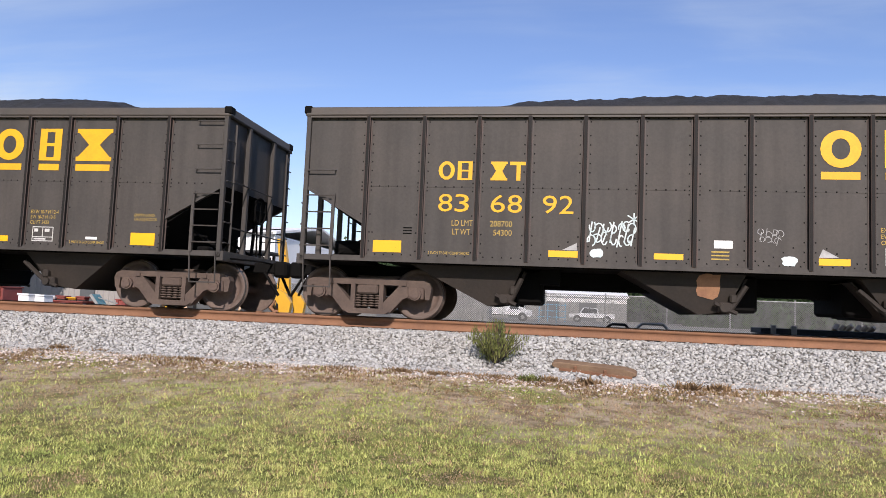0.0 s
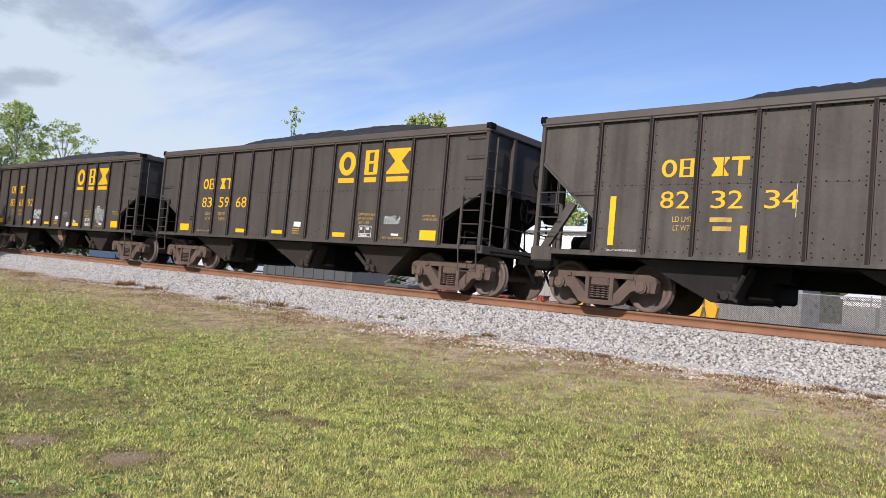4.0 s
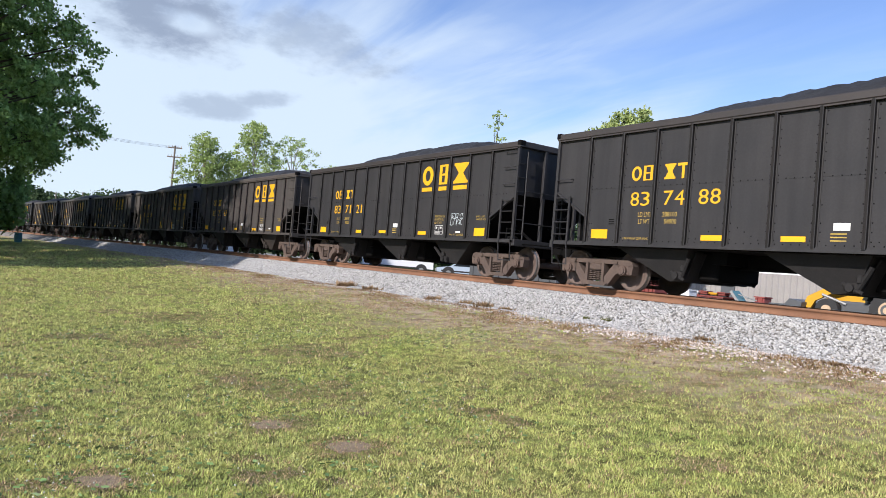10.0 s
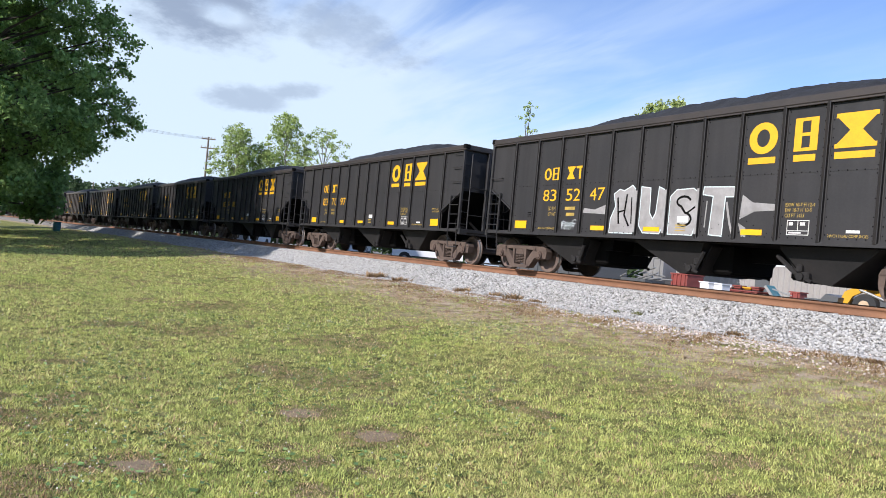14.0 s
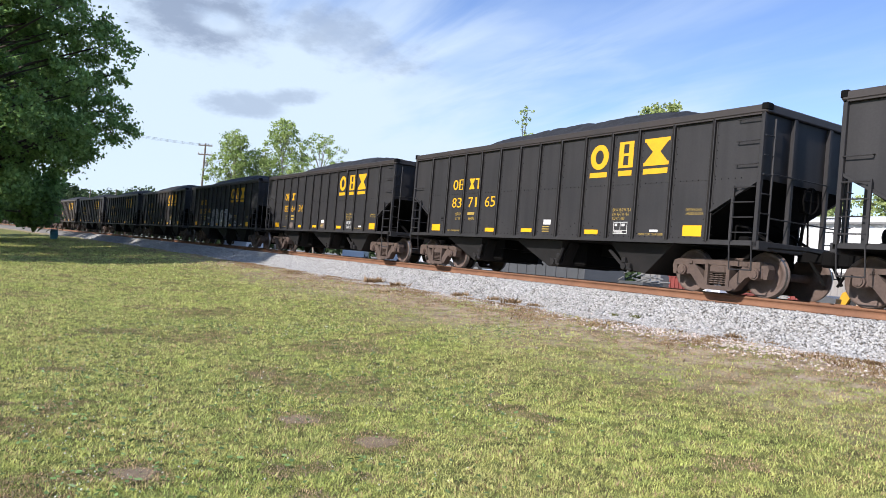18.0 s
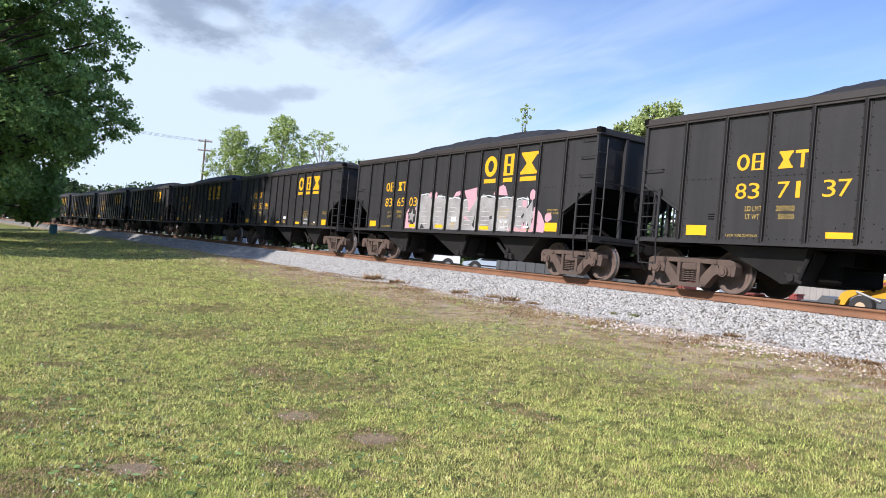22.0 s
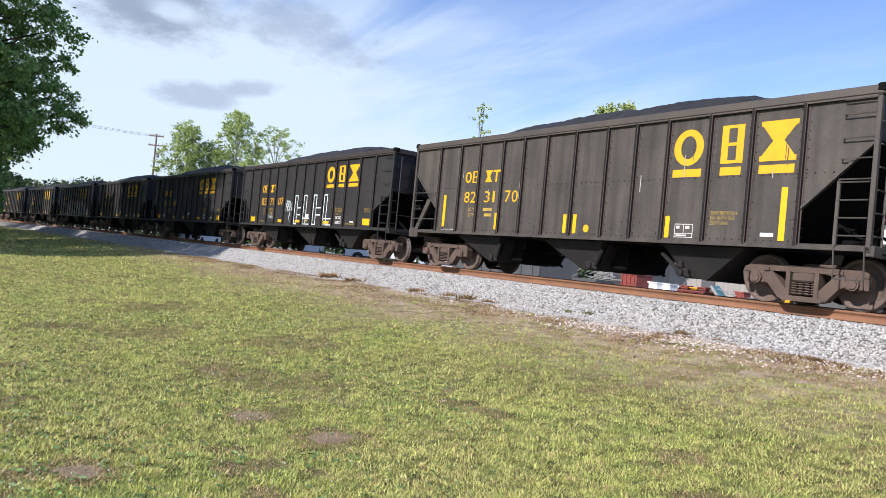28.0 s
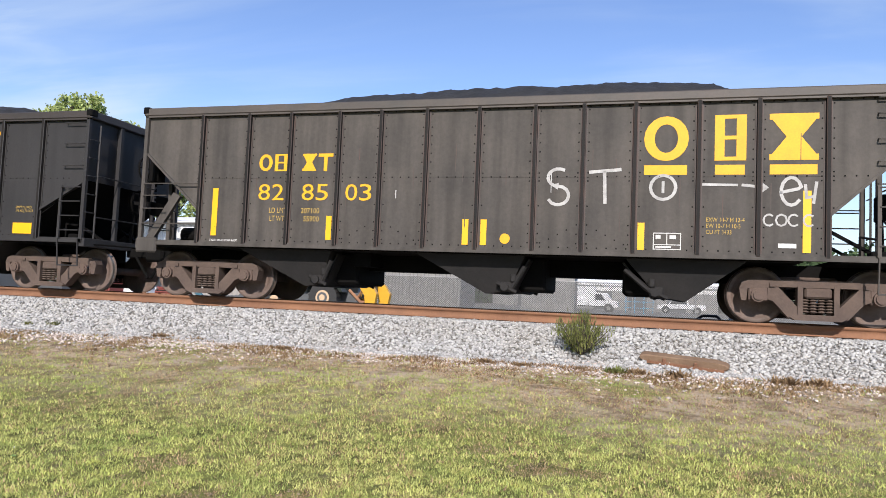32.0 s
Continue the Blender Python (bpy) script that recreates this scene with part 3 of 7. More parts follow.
def make_wheelset():
    """Two wheels with flange, tread, dished web and hub on one axle, turning about y."""
    prof = [(0.0, 0.89), (0.085, 0.89), (0.105, 0.86), (0.12, 0.80), (0.20, 0.745), (0.30, 0.745), (0.375, 0.80), (0.385, 0.820), (0.447, 0.823), (0.457, 0.817), (0.459, 0.775), (0.462, 0.745), (0.485, 0.735), (0.487, 0.715), (0.470, 0.705), (0.385, 0.708), (0.36, 0.725), (0.2, 0.715), (0.10, 0.68), (0.085, 0.60)]
    seg, verts, faces, mats = 32, [], [], []
    for sgn in (-1, 1):
        o = len(verts)
        for r, y in prof:
            for i in range(seg):
                a = 2 * math.pi * i / seg
                verts.append((r * math.cos(a), sgn * y, r * math.sin(a)))
        for j in range(len(prof) - 1):
            for i in range(seg):
                k = (i + 1) % seg
                q = (o + j * seg + i, o + j * seg + k, o + (j + 1) * seg + k, o + (j + 1) * seg + i)
                faces.append(q if sgn > 0 else q[::-1])
                mats.append(1 if j in (9, 10) else 0)
    o = len(verts)
    for y in (-0.6, 0.6):
        for i in range(12):
            a = 2 * math.pi * i / 12
            verts.append((0.082 * math.cos(a), y, 0.082 * math.sin(a)))
    for i in range(12):
        k = (i + 1) % 12
        faces.append((o + i, o + k, o + 12 + k, o + 12 + i))
        mats.append(0)
    me = mesh_np("wheelset", verts, faces, WHEEL, False)
    me.materials.append(TREAD)
    me.polygons.foreach_set("material_index", mats)
    return me


WHEELSET = make_wheelset()


def side_frame_mesh():
    """A cast side frame: top member, sloping arms, columns, bottom member and pedestal jaws, with its two windows open."""
    bm = B()
    y0, y1 = -0.115, 0.09
    plate(bm, [(-1.18, 0.56), (-1.14, 0.66), (-1.02, 0.705), (-0.62, 0.70), (-0.45, 0.72), (0.45, 0.72), (0.62, 0.70), (1.02, 0.705), (1.14, 0.66), (1.18, 0.56), (1.04, 0.565), (0.70, 0.585), (0.62, 0.60), (-0.62, 0.60), (-0.70, 0.585), (-1.04, 0.565)], y0, y1)
    for s in (-1, 1):
        plate(bm, [(s * 0.60, 0.61), (s * 0.74, 0.60), (s * 0.76, 0.40), (s * 0.66, 0.36), (s * 0.43, 0.10), (s * 0.28, 0.085), (s * 0.28, 0.26)], y0, y1)
        plate(bm, [(s * 0.225, 0.13), (s * 0.305, 0.13), (s * 0.305, 0.62), (s * 0.225, 0.62)], y0 - 0.022, y1)
        plate(bm, [(s * 1.05, 0.58), (s * 1.18, 0.57), (s * 1.15, 0.37), (s * 1.07, 0.36)], y0, y1)
        box(bm, *sorted((s * 0.64, s * 0.72)), y0 - 0.03, y0, 0.60, 0.66)
    plate(bm, [(-0.43, 0.13), (-0.34, 0.075), (0.34, 0.075), (0.43, 0.13), (0.30, 0.17), (-0.30, 0.17)], y0 - 0.025, y1)
    return data_of("side_frame", bm, TRUCK)


SIDE_FRAME = side_frame_mesh()


def spring_mesh():
    bm = B()
    ring_at = []
    for i in range(11):
        r = 0.068 if i % 2 else 0.030
        ring_at.append([bm.verts.new((r * math.cos(a * math.pi / 4), r * math.sin(a * math.pi / 4), 0.19 + i * 0.023)) for a in range(8)])
    for p, q in zip(ring_at, ring_at[1:]):
        for a in range(8):
            bm.faces.new((p[a], p[(a + 1) % 8], q[(a + 1) % 8], q[a]))
    return data_of("spring", bm, TRUCK)


SPRINGS = spring_mesh()
_bm = B()
rod(_bm, (0, 0.09, 0.457), (0, -0.16, 0.457), 0.115, 12)
rod(_bm, (0, -0.15, 0.457), (0, -0.185, 0.457), 0.085, 10)
box(_bm, -0.15, 0.15, -0.10, 0.09, 0.36, 0.60, bevel=0.02)
for _i in range(3):
    _a = 2.1 * _i + 0.5
    rod(_bm, (0.06 * math.cos(_a), -0.18, 0.457 + 0.06 * math.sin(_a)), (0.06 * math.cos(_a), -0.195, 0.457 + 0.06 * math.sin(_a)), 0.011, 6)
JOURNAL_ME = data_of("bearing", _bm, JOURNAL)
BOLSTER = data_of("truck", box(box(B(), -0.2, 0.2, -1.15, 1.15, 0.43, 0.60, bevel=0.03), -0.45, 0.45, -0.35, 0.35, 0.55, 0.80, bevel=0.03), TRUCK)
BRAKE_BEAM = data_of("brake_beam", rod(rod(B(), (-0.38, -0.7, 0.36), (-0.38, 0.7, 0.36), 0.05, 6), (0.38, -0.7, 0.36), (0.38, 0.7, 0.36), 0.05, 6), UNDER)


def add_truck(car, x):
    t = part("truck", BOLSTER, None, car)
    t.matrix_basis = Matrix.Translation((x, 0, 0))
    for s in (-1, 1):
        flip = Matrix.Identity(4) if s < 0 else pose(0, 0, 0, 0, 0, 180)
        f = part("side_frame", SIDE_FRAME, None, t)
        f.matrix_basis = Matrix.Translation((0, s * 1.02, 0)) @ flip
        for sx in (-0.18, -0.06, 0.06, 0.18):
            g = part("spring", SPRINGS, None, t)
            g.matrix_basis = Matrix.Translation((sx, s * 1.06, 0))
        for ax in (-AXLE_X, AXLE_X):
            j = part("bearing", JOURNAL_ME, None, t)
            j.matrix_basis = Matrix.Translation((ax, s * 1.03, 0)) @ flip
    part("brake_beam", BRAKE_BEAM, None, t)
    for ax in (-AXLE_X, AXLE_X):
        w = part("wheelset", WHEELSET, None, t)
        w.matrix_basis = Matrix.Translation((ax, 0, WHEEL_R))
    return t


def coal_mesh():
    xs, ys = np.linspace(0.25, CAR_L - 0.25, 150), np.linspace(-1.44, 1.44, 30)
    verts, r = [], random.Random(4)
    for u in xs:
        rise = np.interp(u, [0.2, 1.5, 2.5, 4.0, 6.5, 9.7, 10.7, 11.3, 12.2, 13.3], [-0.45, -0.15, 0.24, 0.47, 0.56, 0.57, 0.50, 0.26, -0.10, -0.45])
        for y in ys:
            e = abs(y) / 1.44
            h = 3.70 + rise * (1 - 0.75 * e ** 2.2) - 0.10 * e ** 4 + 0.05 * noise.noise((u * 1.7, y * 1.7, 3)) + 0.035 * noise.noise((u * 6, y * 6, 1)) + 0.018 * r.uniform(-1, 1) * r.random()
            verts.append((u - MID, y, h))
    n = len(ys)
    faces = [(i * n + j, (i + 1) * n + j, (i + 1) * n + j + 1, i * n + j + 1) for i in range(len(xs) - 1) for j in range(n - 1)]
    return mesh_np("coal_load", verts, faces, COAL)


COAL_ME = coal_mesh()
PYR = [(-1, 0, -1), (1, 0, -1), (1, 0, 1), (-1, 0, 1), (0, -0.8, 0)]


def rivets_mesh(paint, posts):
    pts = []
    for i, u in enumerate(posts):
        for dx in (-0.085, 0.085):
            pts += [(u - MID + dx, SIDE_Y, z) for z in (1.2, 1.36, 1.52, 1.84, 2.27, 2.34, 2.41, 2.62, 2.78, 2.94, 3.10, 3.26, 3.50)]
    for u in np.arange(0.25, CAR_L - 0.2, 0.16):
        if 1.2 < u < 12.3:
            pts.append((u - MID, SIDE_Y, 1.13))
        pts.append((u - MID, SIDE_Y, 3.56))
    for u in posts:
        pts += [(u - MID + dx, SIDE_Y - 0.004, 2.345) for dx in (0.24, 0.40, 0.56, 0.70)]
    # bolts that follow the ridges and end slopes of the pockets inside
    for p in (4, 8):
        pts += [(posts[p] - MID + e * dx, SIDE_Y, z) for e in (-1, 1) for dx, z in ((0.25, 1.43), (0.40, 1.35), (0.55, 1.27), (0.70, 1.20))]
    for e, p in ((1, 0), (-1, -1)):
        pts += [(posts[p] - MID + e * dx, SIDE_Y, z) for dx, z in ((0.14, 1.52), (0.36, 1.38), (0.58, 1.25))]
    v = np.array(PYR)[None] * 0.0115 + np.array(pts)[:, None, :]
    f = np.array([(0, 1, 4), (1, 2, 4), (2, 3, 4), (3, 0, 4)])[None] + (np.arange(len(pts)) * 5)[:, None, None]
    return mesh_np("rivets", v.reshape(-1, 3), f.reshape(-1, 3), paint)


def hopper_mesh(pts, half_top, half_bot, zt, zb):
    """A hopper pocket that narrows across the car as it goes down. pts: outline (x, z)."""
    bm = B()

    def wide(z):
        return half_bot + (half_top - half_bot) * (z - zb) / (zt - zb)

    a = [bm.verts.new((x, -wide(z), z)) for x, z in pts]
    b = [bm.verts.new((x, wide(z), z)) for x, z in pts]
    n = len(pts)
    bm.faces.new(a)
    bm.faces.new(b[::-1])
    for i in range(n):
        bm.faces.new((a[i], b[i], b[(i + 1) % n], a[(i + 1) % n]))
    return bm


def build_car(kind):
    """One hopper car, origin on the rail tops under its middle. kind: 'a' the common cars, 'b' the browner cars with steeper ends."""
    paint = CAR_PAINT if kind == "a" else CAR_BROWN
    chord = CHORD_BLACK if kind == "a" else CHORD
    car = empty("hopper_car")
    slope_z, slope_end = (2.33, 1.70) if kind == "a" else (2.88, 1.72)
    h = (CAR_L if kind == "a" else CAR_L_B) / 2
    posts = POSTS_U if kind == "a" else POSTS_B
    first, last = posts[0] - MID, posts[-1] - MID
    for s in (-1, 1):
        # side sheet with its cut-away ends
        outline = [(first, 1.07), (last, 1.07), (last, slope_end), (h - 0.05, slope_z), (h - 0.05, 3.62), (0.05 - h, 3.62), (0.05 - h, slope_z), (first, slope_end)]
        part("side_sheet", plate(B(), outline, s * 1.53, s * 1.505), paint, car)
        part("seam", box(B(), first + 0.1, last - 0.1, *sorted((s * 1.534, s * 1.53)), 2.335, 2.385), paint, car)
        part("top_chord", box(box(B(), -h - 0.02, h + 0.02, s * 1.613, s * 1.44, 3.60, 3.76, bevel=0.02), -h, h, s * 1.60, s * 1.53, 3.57, 3.60), chord, car)
        part("side_sill", box(box(B(), -h, h, s * 1.60, s * 1.50, 1.00, 1.07), -h, h, s * 1.56, s * 1.50, 1.07, 1.10), paint, car)
        for e in (-1, 1):
            xa, xb = e * (h - 0.05), first if e < 0 else last
            part("slope_flange", plate(B(), [(xa, slope_z), (xa, slope_z - 0.06), (xb, slope_end - 0.06), (xb, slope_end)], s * 1.57, s * 1.48), paint, car)
    for s in (-1, 1):
        for u in posts:
            x = u - MID
            bm = B()
            box(bm, x - 0.034, x + 0.034, s * 1.613, s * 1.53, 1.05, 3.60, bevel=0.010)
            n = len(bm.faces)
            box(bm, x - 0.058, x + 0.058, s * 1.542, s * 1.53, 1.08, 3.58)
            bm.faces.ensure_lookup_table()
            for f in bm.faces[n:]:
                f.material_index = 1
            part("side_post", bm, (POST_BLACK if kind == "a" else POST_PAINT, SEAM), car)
    part("rivets", rivets_mesh(UNDER, posts), None, car)["kind"] = "stuff"
    for e in (-1, 1):
        x = e * (h - 0.06)
        part("end_sheet", plate(B(), [(x - 0.012, slope_z - 0.02), (x + 0.012, slope_z - 0.02), (x + 0.012, 3.62), (x - 0.012, 3.62)], -1.50, 1.50), paint, car)
        part("end_chord", box(B(), *sorted((x - e * 0.05, x + e * 0.10)), -1.60, 1.60, 3.60, 3.77, bevel=0.02), chord, car)
        for s in (-1, 1):
            part("corner_cap", box(B(), *sorted((x - e * 0.03, x + e * 0.115)), *sorted((s * 1.622, s * 1.42)), 3.64, 3.785, bevel=0.02), UNDER, car)
        # slope sheet down to the first hopper
        xi = e * (h - 2.05)
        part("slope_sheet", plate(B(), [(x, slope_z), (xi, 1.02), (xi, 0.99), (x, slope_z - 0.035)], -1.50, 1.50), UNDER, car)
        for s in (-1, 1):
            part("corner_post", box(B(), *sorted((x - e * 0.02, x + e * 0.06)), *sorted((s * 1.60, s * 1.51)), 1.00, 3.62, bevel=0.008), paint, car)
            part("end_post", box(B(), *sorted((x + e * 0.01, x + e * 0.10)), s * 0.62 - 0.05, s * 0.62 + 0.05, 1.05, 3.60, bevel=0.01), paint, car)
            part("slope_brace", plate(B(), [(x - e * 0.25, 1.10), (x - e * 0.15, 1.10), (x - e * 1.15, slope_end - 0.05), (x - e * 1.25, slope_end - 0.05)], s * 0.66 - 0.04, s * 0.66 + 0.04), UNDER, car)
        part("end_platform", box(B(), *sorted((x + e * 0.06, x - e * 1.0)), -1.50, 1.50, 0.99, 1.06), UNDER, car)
        part("end_sill", box(B(), *sorted((x - e * 0.02, x + e * 0.12)), -1.58, 1.58, 0.92, 1.10, bevel=0.01), paint, car)
        # end grab irons and ladder on the camera's corner and on the far one
        for s in (-1, 1):
            bm = B()
            xl = x + e * (0.10 if e > 0 else 0.075)
            rod(bm, (xl, s * 1.30, 1.05), (xl, s * 1.30, 3.5 if e > 0 else 2.3), 0.022)
            for z in np.arange(1.25, 3.5 if e > 0 else 2.3, 0.38):
                rod(bm, (xl, s * 1.30, z), (xl, s * 1.58, z), 0.014, 5)
            if kind == "a" or e > 0:
                part("end_ladder", bm, paint, car)
            else:
                bm.free()
        if e > 0:
            bm = B()
            rod(bm, (x + 0.12, -1.3, 2.42), (x + 0.12, 0.62, 2.42), 0.015, 5)
            rod(bm, (x + 0.12, -1.3, 1.55), (x + 0.12, 1.3, 1.55), 0.015, 5)
            part("end_handrail", bm, paint, car)
        # side ladders and grab irons by the corners
        for s in (-1, 1):
            bm = B()
            xo, xn = x - e * 0.02, x - e * 0.52
            yy = s * 1.62
            box(bm, *sorted((xn - 0.028, xn + 0.028)), *sorted((yy, yy - s * 0.04)), 1.08, 2.18)
            if kind == "b" and e < 0:
                bm.free()
                for z, far in ((2.22, 1.25), (1.98, 0.55), (1.72, 0.5), (1.42, 1.25)):
                    part("handrail", rod(B(), (xo, yy, z), (xo + far, yy, z), 0.013, 5), paint, car)
                continue
            ladder = part("side_ladder", bm, paint, car)
            rung = data_of("rung", rod(B(), (xn, yy, 0), (xo, yy, 0), 0.014, 5), paint)
            for z in (1.25, 1.55, 1.85, 2.15):
                part("rung", rung, None, ladder).matrix_basis = Matrix.Translation((0, 0, z))
            bm = B()
            rod(bm, (xn, yy, 1.08), (xn, yy - s * 0.06, 0.52), 0.015, 5)
            rod(bm, (xo, yy, 1.08), (xo, yy - s * 0.06, 0.52), 0.015, 5)
            rod(bm, (xn, yy - s * 0.06, 0.52), (xo, yy - s * 0.06, 0.52), 0.015, 5)
            part("stirrup", bm, paint, ladder)
            for z in ((2.60, 3.06, 3.50) if kind == "a" or e < 0 else (2.2, 2.55, 2.9, 3.3, 3.55)):
                if e < 0 and z > 2.7:
                    continue
                bm = B()
                rod(bm, (xn, yy, z), (xo, yy, z), 0.013, 5)
                rod(bm, (xn, yy, z), (xn, s * 1.53, z + 0.02), 0.013, 5)
                rod(bm, (xo, yy, z), (xo, s * 1.53, z + 0.02), 0.013, 5)
                part("grab_iron", bm, paint, car)
        # coupler with its draft gear
        bm = B()
        box(bm, *sorted((x, x + e * 0.55)), -0.12, 0.12, 0.78, 0.98, bevel=0.02)
        box(bm, *sorted((x + e * 0.52, x + e * 0.80)), -0.17, 0.17, 0.70, 1.02, bevel=0.05)
        rod(bm, (x + e * 0.45, -0.5, 0.98), (x + e * 0.1, -1.3, 0.98), 0.02, 5)
        rod(bm, (x + e * 0.5, 0.1, 0.95), (x + e * 0.45, -0.5, 0.98), 0.02, 5)
        rod(bm, (x + e * 0.55, 0.25, 0.75), (x + e * 0.74, 0.28, 0.36), 0.03, 6)
        rod(bm, (x + e * 0.40, -0.3, 0.80), (x + e * 0.70, -0.25, 0.34), 0.03, 6)
        part("coupler", bm, UNDER, car)
        add_truck(car, e * 5.60)
    # brake wheel, rod and gear on the trailing end; cylinder under the other slope
    x = h - 0.10
    bm = B()
    hoop(bm, x + 0.1, 0.12, 2.05, 0.27, 0.018)
    for i in range(4):
        a0 = math.pi / 2 * i
        rod(bm, (x + 0.1, 0.12, 2.05), (x + 0.1, 0.12 + 0.27 * math.cos(a0), 2.05 + 0.27 * math.sin(a0)), 0.013, 5)
    part("brake_wheel", bm, UNDER, car)
    part("brake_gear", box(rod(rod(B(), (x, 0.12, 1.9), (x, 0.0, 0.95), 0.035), (x, 0.2, 1.9), (x, 0.3, 1.0), 0.02), x - 0.08, x + 0.07, -0.06, 0.30, 1.80, 2.28, bevel=0.04), UNDER, car)
    bm = B()
    rod(bm, (-h + 0.35, -0.55, 1.28), (-h + 0.95, -0.55, 1.28), 0.16, 12)
    rod(bm, (-h + 0.95, -0.55, 1.28), (-h + 1.35, -0.55, 1.28), 0.04, 6)
    box(bm, -h + 0.35, -h + 0.75, -0.1, 0.4, 1.08, 1.45, bevel=0.04)
    rod(bm, (-h + 0.4, 0.75, 1.25), (-h + 1.1, 0.75, 1.25), 0.13, 10)
    part("brake_cylinder", bm, UNDER, car)
    bm = B()
    rod(bm, (h - 0.75, -1.2, 1.10), (h - 0.75, -1.2, 1.42), 0.02, 5)
    rod(bm, (h - 0.75, -1.2, 1.42), (h - 0.45, -1.2, 1.38), 0.02, 5)
    box(bm, h - 0.62, h - 0.38, -1.3, -1.05, 1.06, 1.2, bevel=0.03)
    part("angle_cock", bm, UNDER, car)
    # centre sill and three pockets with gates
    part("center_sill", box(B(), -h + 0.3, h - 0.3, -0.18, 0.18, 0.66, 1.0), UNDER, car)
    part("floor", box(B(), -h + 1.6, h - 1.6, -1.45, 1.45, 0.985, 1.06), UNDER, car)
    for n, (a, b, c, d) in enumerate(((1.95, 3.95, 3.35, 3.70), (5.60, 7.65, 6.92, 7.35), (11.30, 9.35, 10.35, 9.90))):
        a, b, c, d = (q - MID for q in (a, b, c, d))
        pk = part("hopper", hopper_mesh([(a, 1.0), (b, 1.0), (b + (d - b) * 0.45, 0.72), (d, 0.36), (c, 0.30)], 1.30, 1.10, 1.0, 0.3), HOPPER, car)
        g = (d - b) / abs(d - b)
        bm = B()
        # door with its hinge, latch and operating lever
        plate(bm, [(b - g * 0.02, 0.93), (b - g * 0.06, 0.93), (d - g * 0.06, 0.32), (d - g * 0.02, 0.32)], -1.1, 1.1)
        for s in (-1, 1):
            rod(bm, (b, s * 1.27, 0.80), (d - g * 0.05, s * 1.22, 0.38), 0.045, 6)
            box(bm, *sorted((d - 0.14, d + 0.10)), *sorted((s * 1.06, s * 1.27)), 0.34, 0.52, bevel=0.03)
            rod(bm, (d - 0.2, s * 1.25, 0.50), (d + 0.16, s * 1.25, 0.34), 0.035, 6)
            rod(bm, (d - 0.05, s * 1.16, 0.43), (d - 0.05, s * 1.32, 0.43), 0.075, 8)
            box(bm, *sorted((d - g * 0.16, d - g * 0.04)), *sorted((s * 1.15, s * 1.29)), 0.50, 0.66, bevel=0.03)
        part("gate", bm, HOPPER, pk)
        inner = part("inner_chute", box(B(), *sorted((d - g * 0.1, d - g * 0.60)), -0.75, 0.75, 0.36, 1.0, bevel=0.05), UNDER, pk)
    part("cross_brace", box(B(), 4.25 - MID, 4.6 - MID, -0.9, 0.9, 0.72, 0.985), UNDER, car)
    part("coal_load", COAL_ME, None, car, "heaped black coal")
    if kind == "b":
        part("jack_plate", box(B(), -h - 0.03, -h + 0.45, -1.615, -1.56, 0.84, 1.14, bevel=0.03), paint, car)
        # hand brake on the leading end: wheel edge-on, gear box, chain and a step
        bm = B()
        hoop(bm, -h - 0.34, -1.0, 2.62, 0.27, 0.02)
        for i in range(4):
            a0 = math.pi / 2 * i
            rod(bm, (-h - 0.28, -1.0, 2.62), (-h - 0.34, -1.0 + 0.27 * math.cos(a0), 2.62 + 0.27 * math.sin(a0)), 0.014, 5)
        part("brake_wheel", bm, UNDER, car)
        part("brake_gear", box(rod(B(), (-h - 0.30, -1.0, 2.62), (-h - 0.1, -1.0, 2.62), 0.03), -h - 0.20, -h + 0.02, -1.16, -0.84, 2.30, 2.82, bevel=0.05), UNDER, car)
        bm = B()
        for i in range(12):
            rod(bm, (-h - 0.10, -1.0, 2.30 - 0.1 * i), (-h - 0.10, -1.0, 2.24 - 0.1 * i), 0.022, 5)
        tagged(part("brake_chain", bm, UNDER, car), kind="stuff")
        part("brake_step", plate(B(), [(-h - 0.42, 1.90), (-h, 1.90), (-h, 1.62), (-h - 0.10, 1.80), (-h - 0.42, 1.84)], -1.25, -0.75), UNDER, car)
        part("corner_brace", plate(B(), [(-h + 0.08, 1.08), (-h + 0.26, 1.08), (-h + 0.86, 1.98), (-h + 0.70, 2.06)], -1.50, -1.42), paint, car)
        part("air_reservoir", box(rod(B(), (-h + 0.9, -0.9, 1.28), (-h + 1.5, -0.9, 1.28), 0.15, 10), -h + 1.0, -h + 1.4, -1.2, -0.7, 1.08, 1.46, bevel=0.04), UNDER, car)
    return car


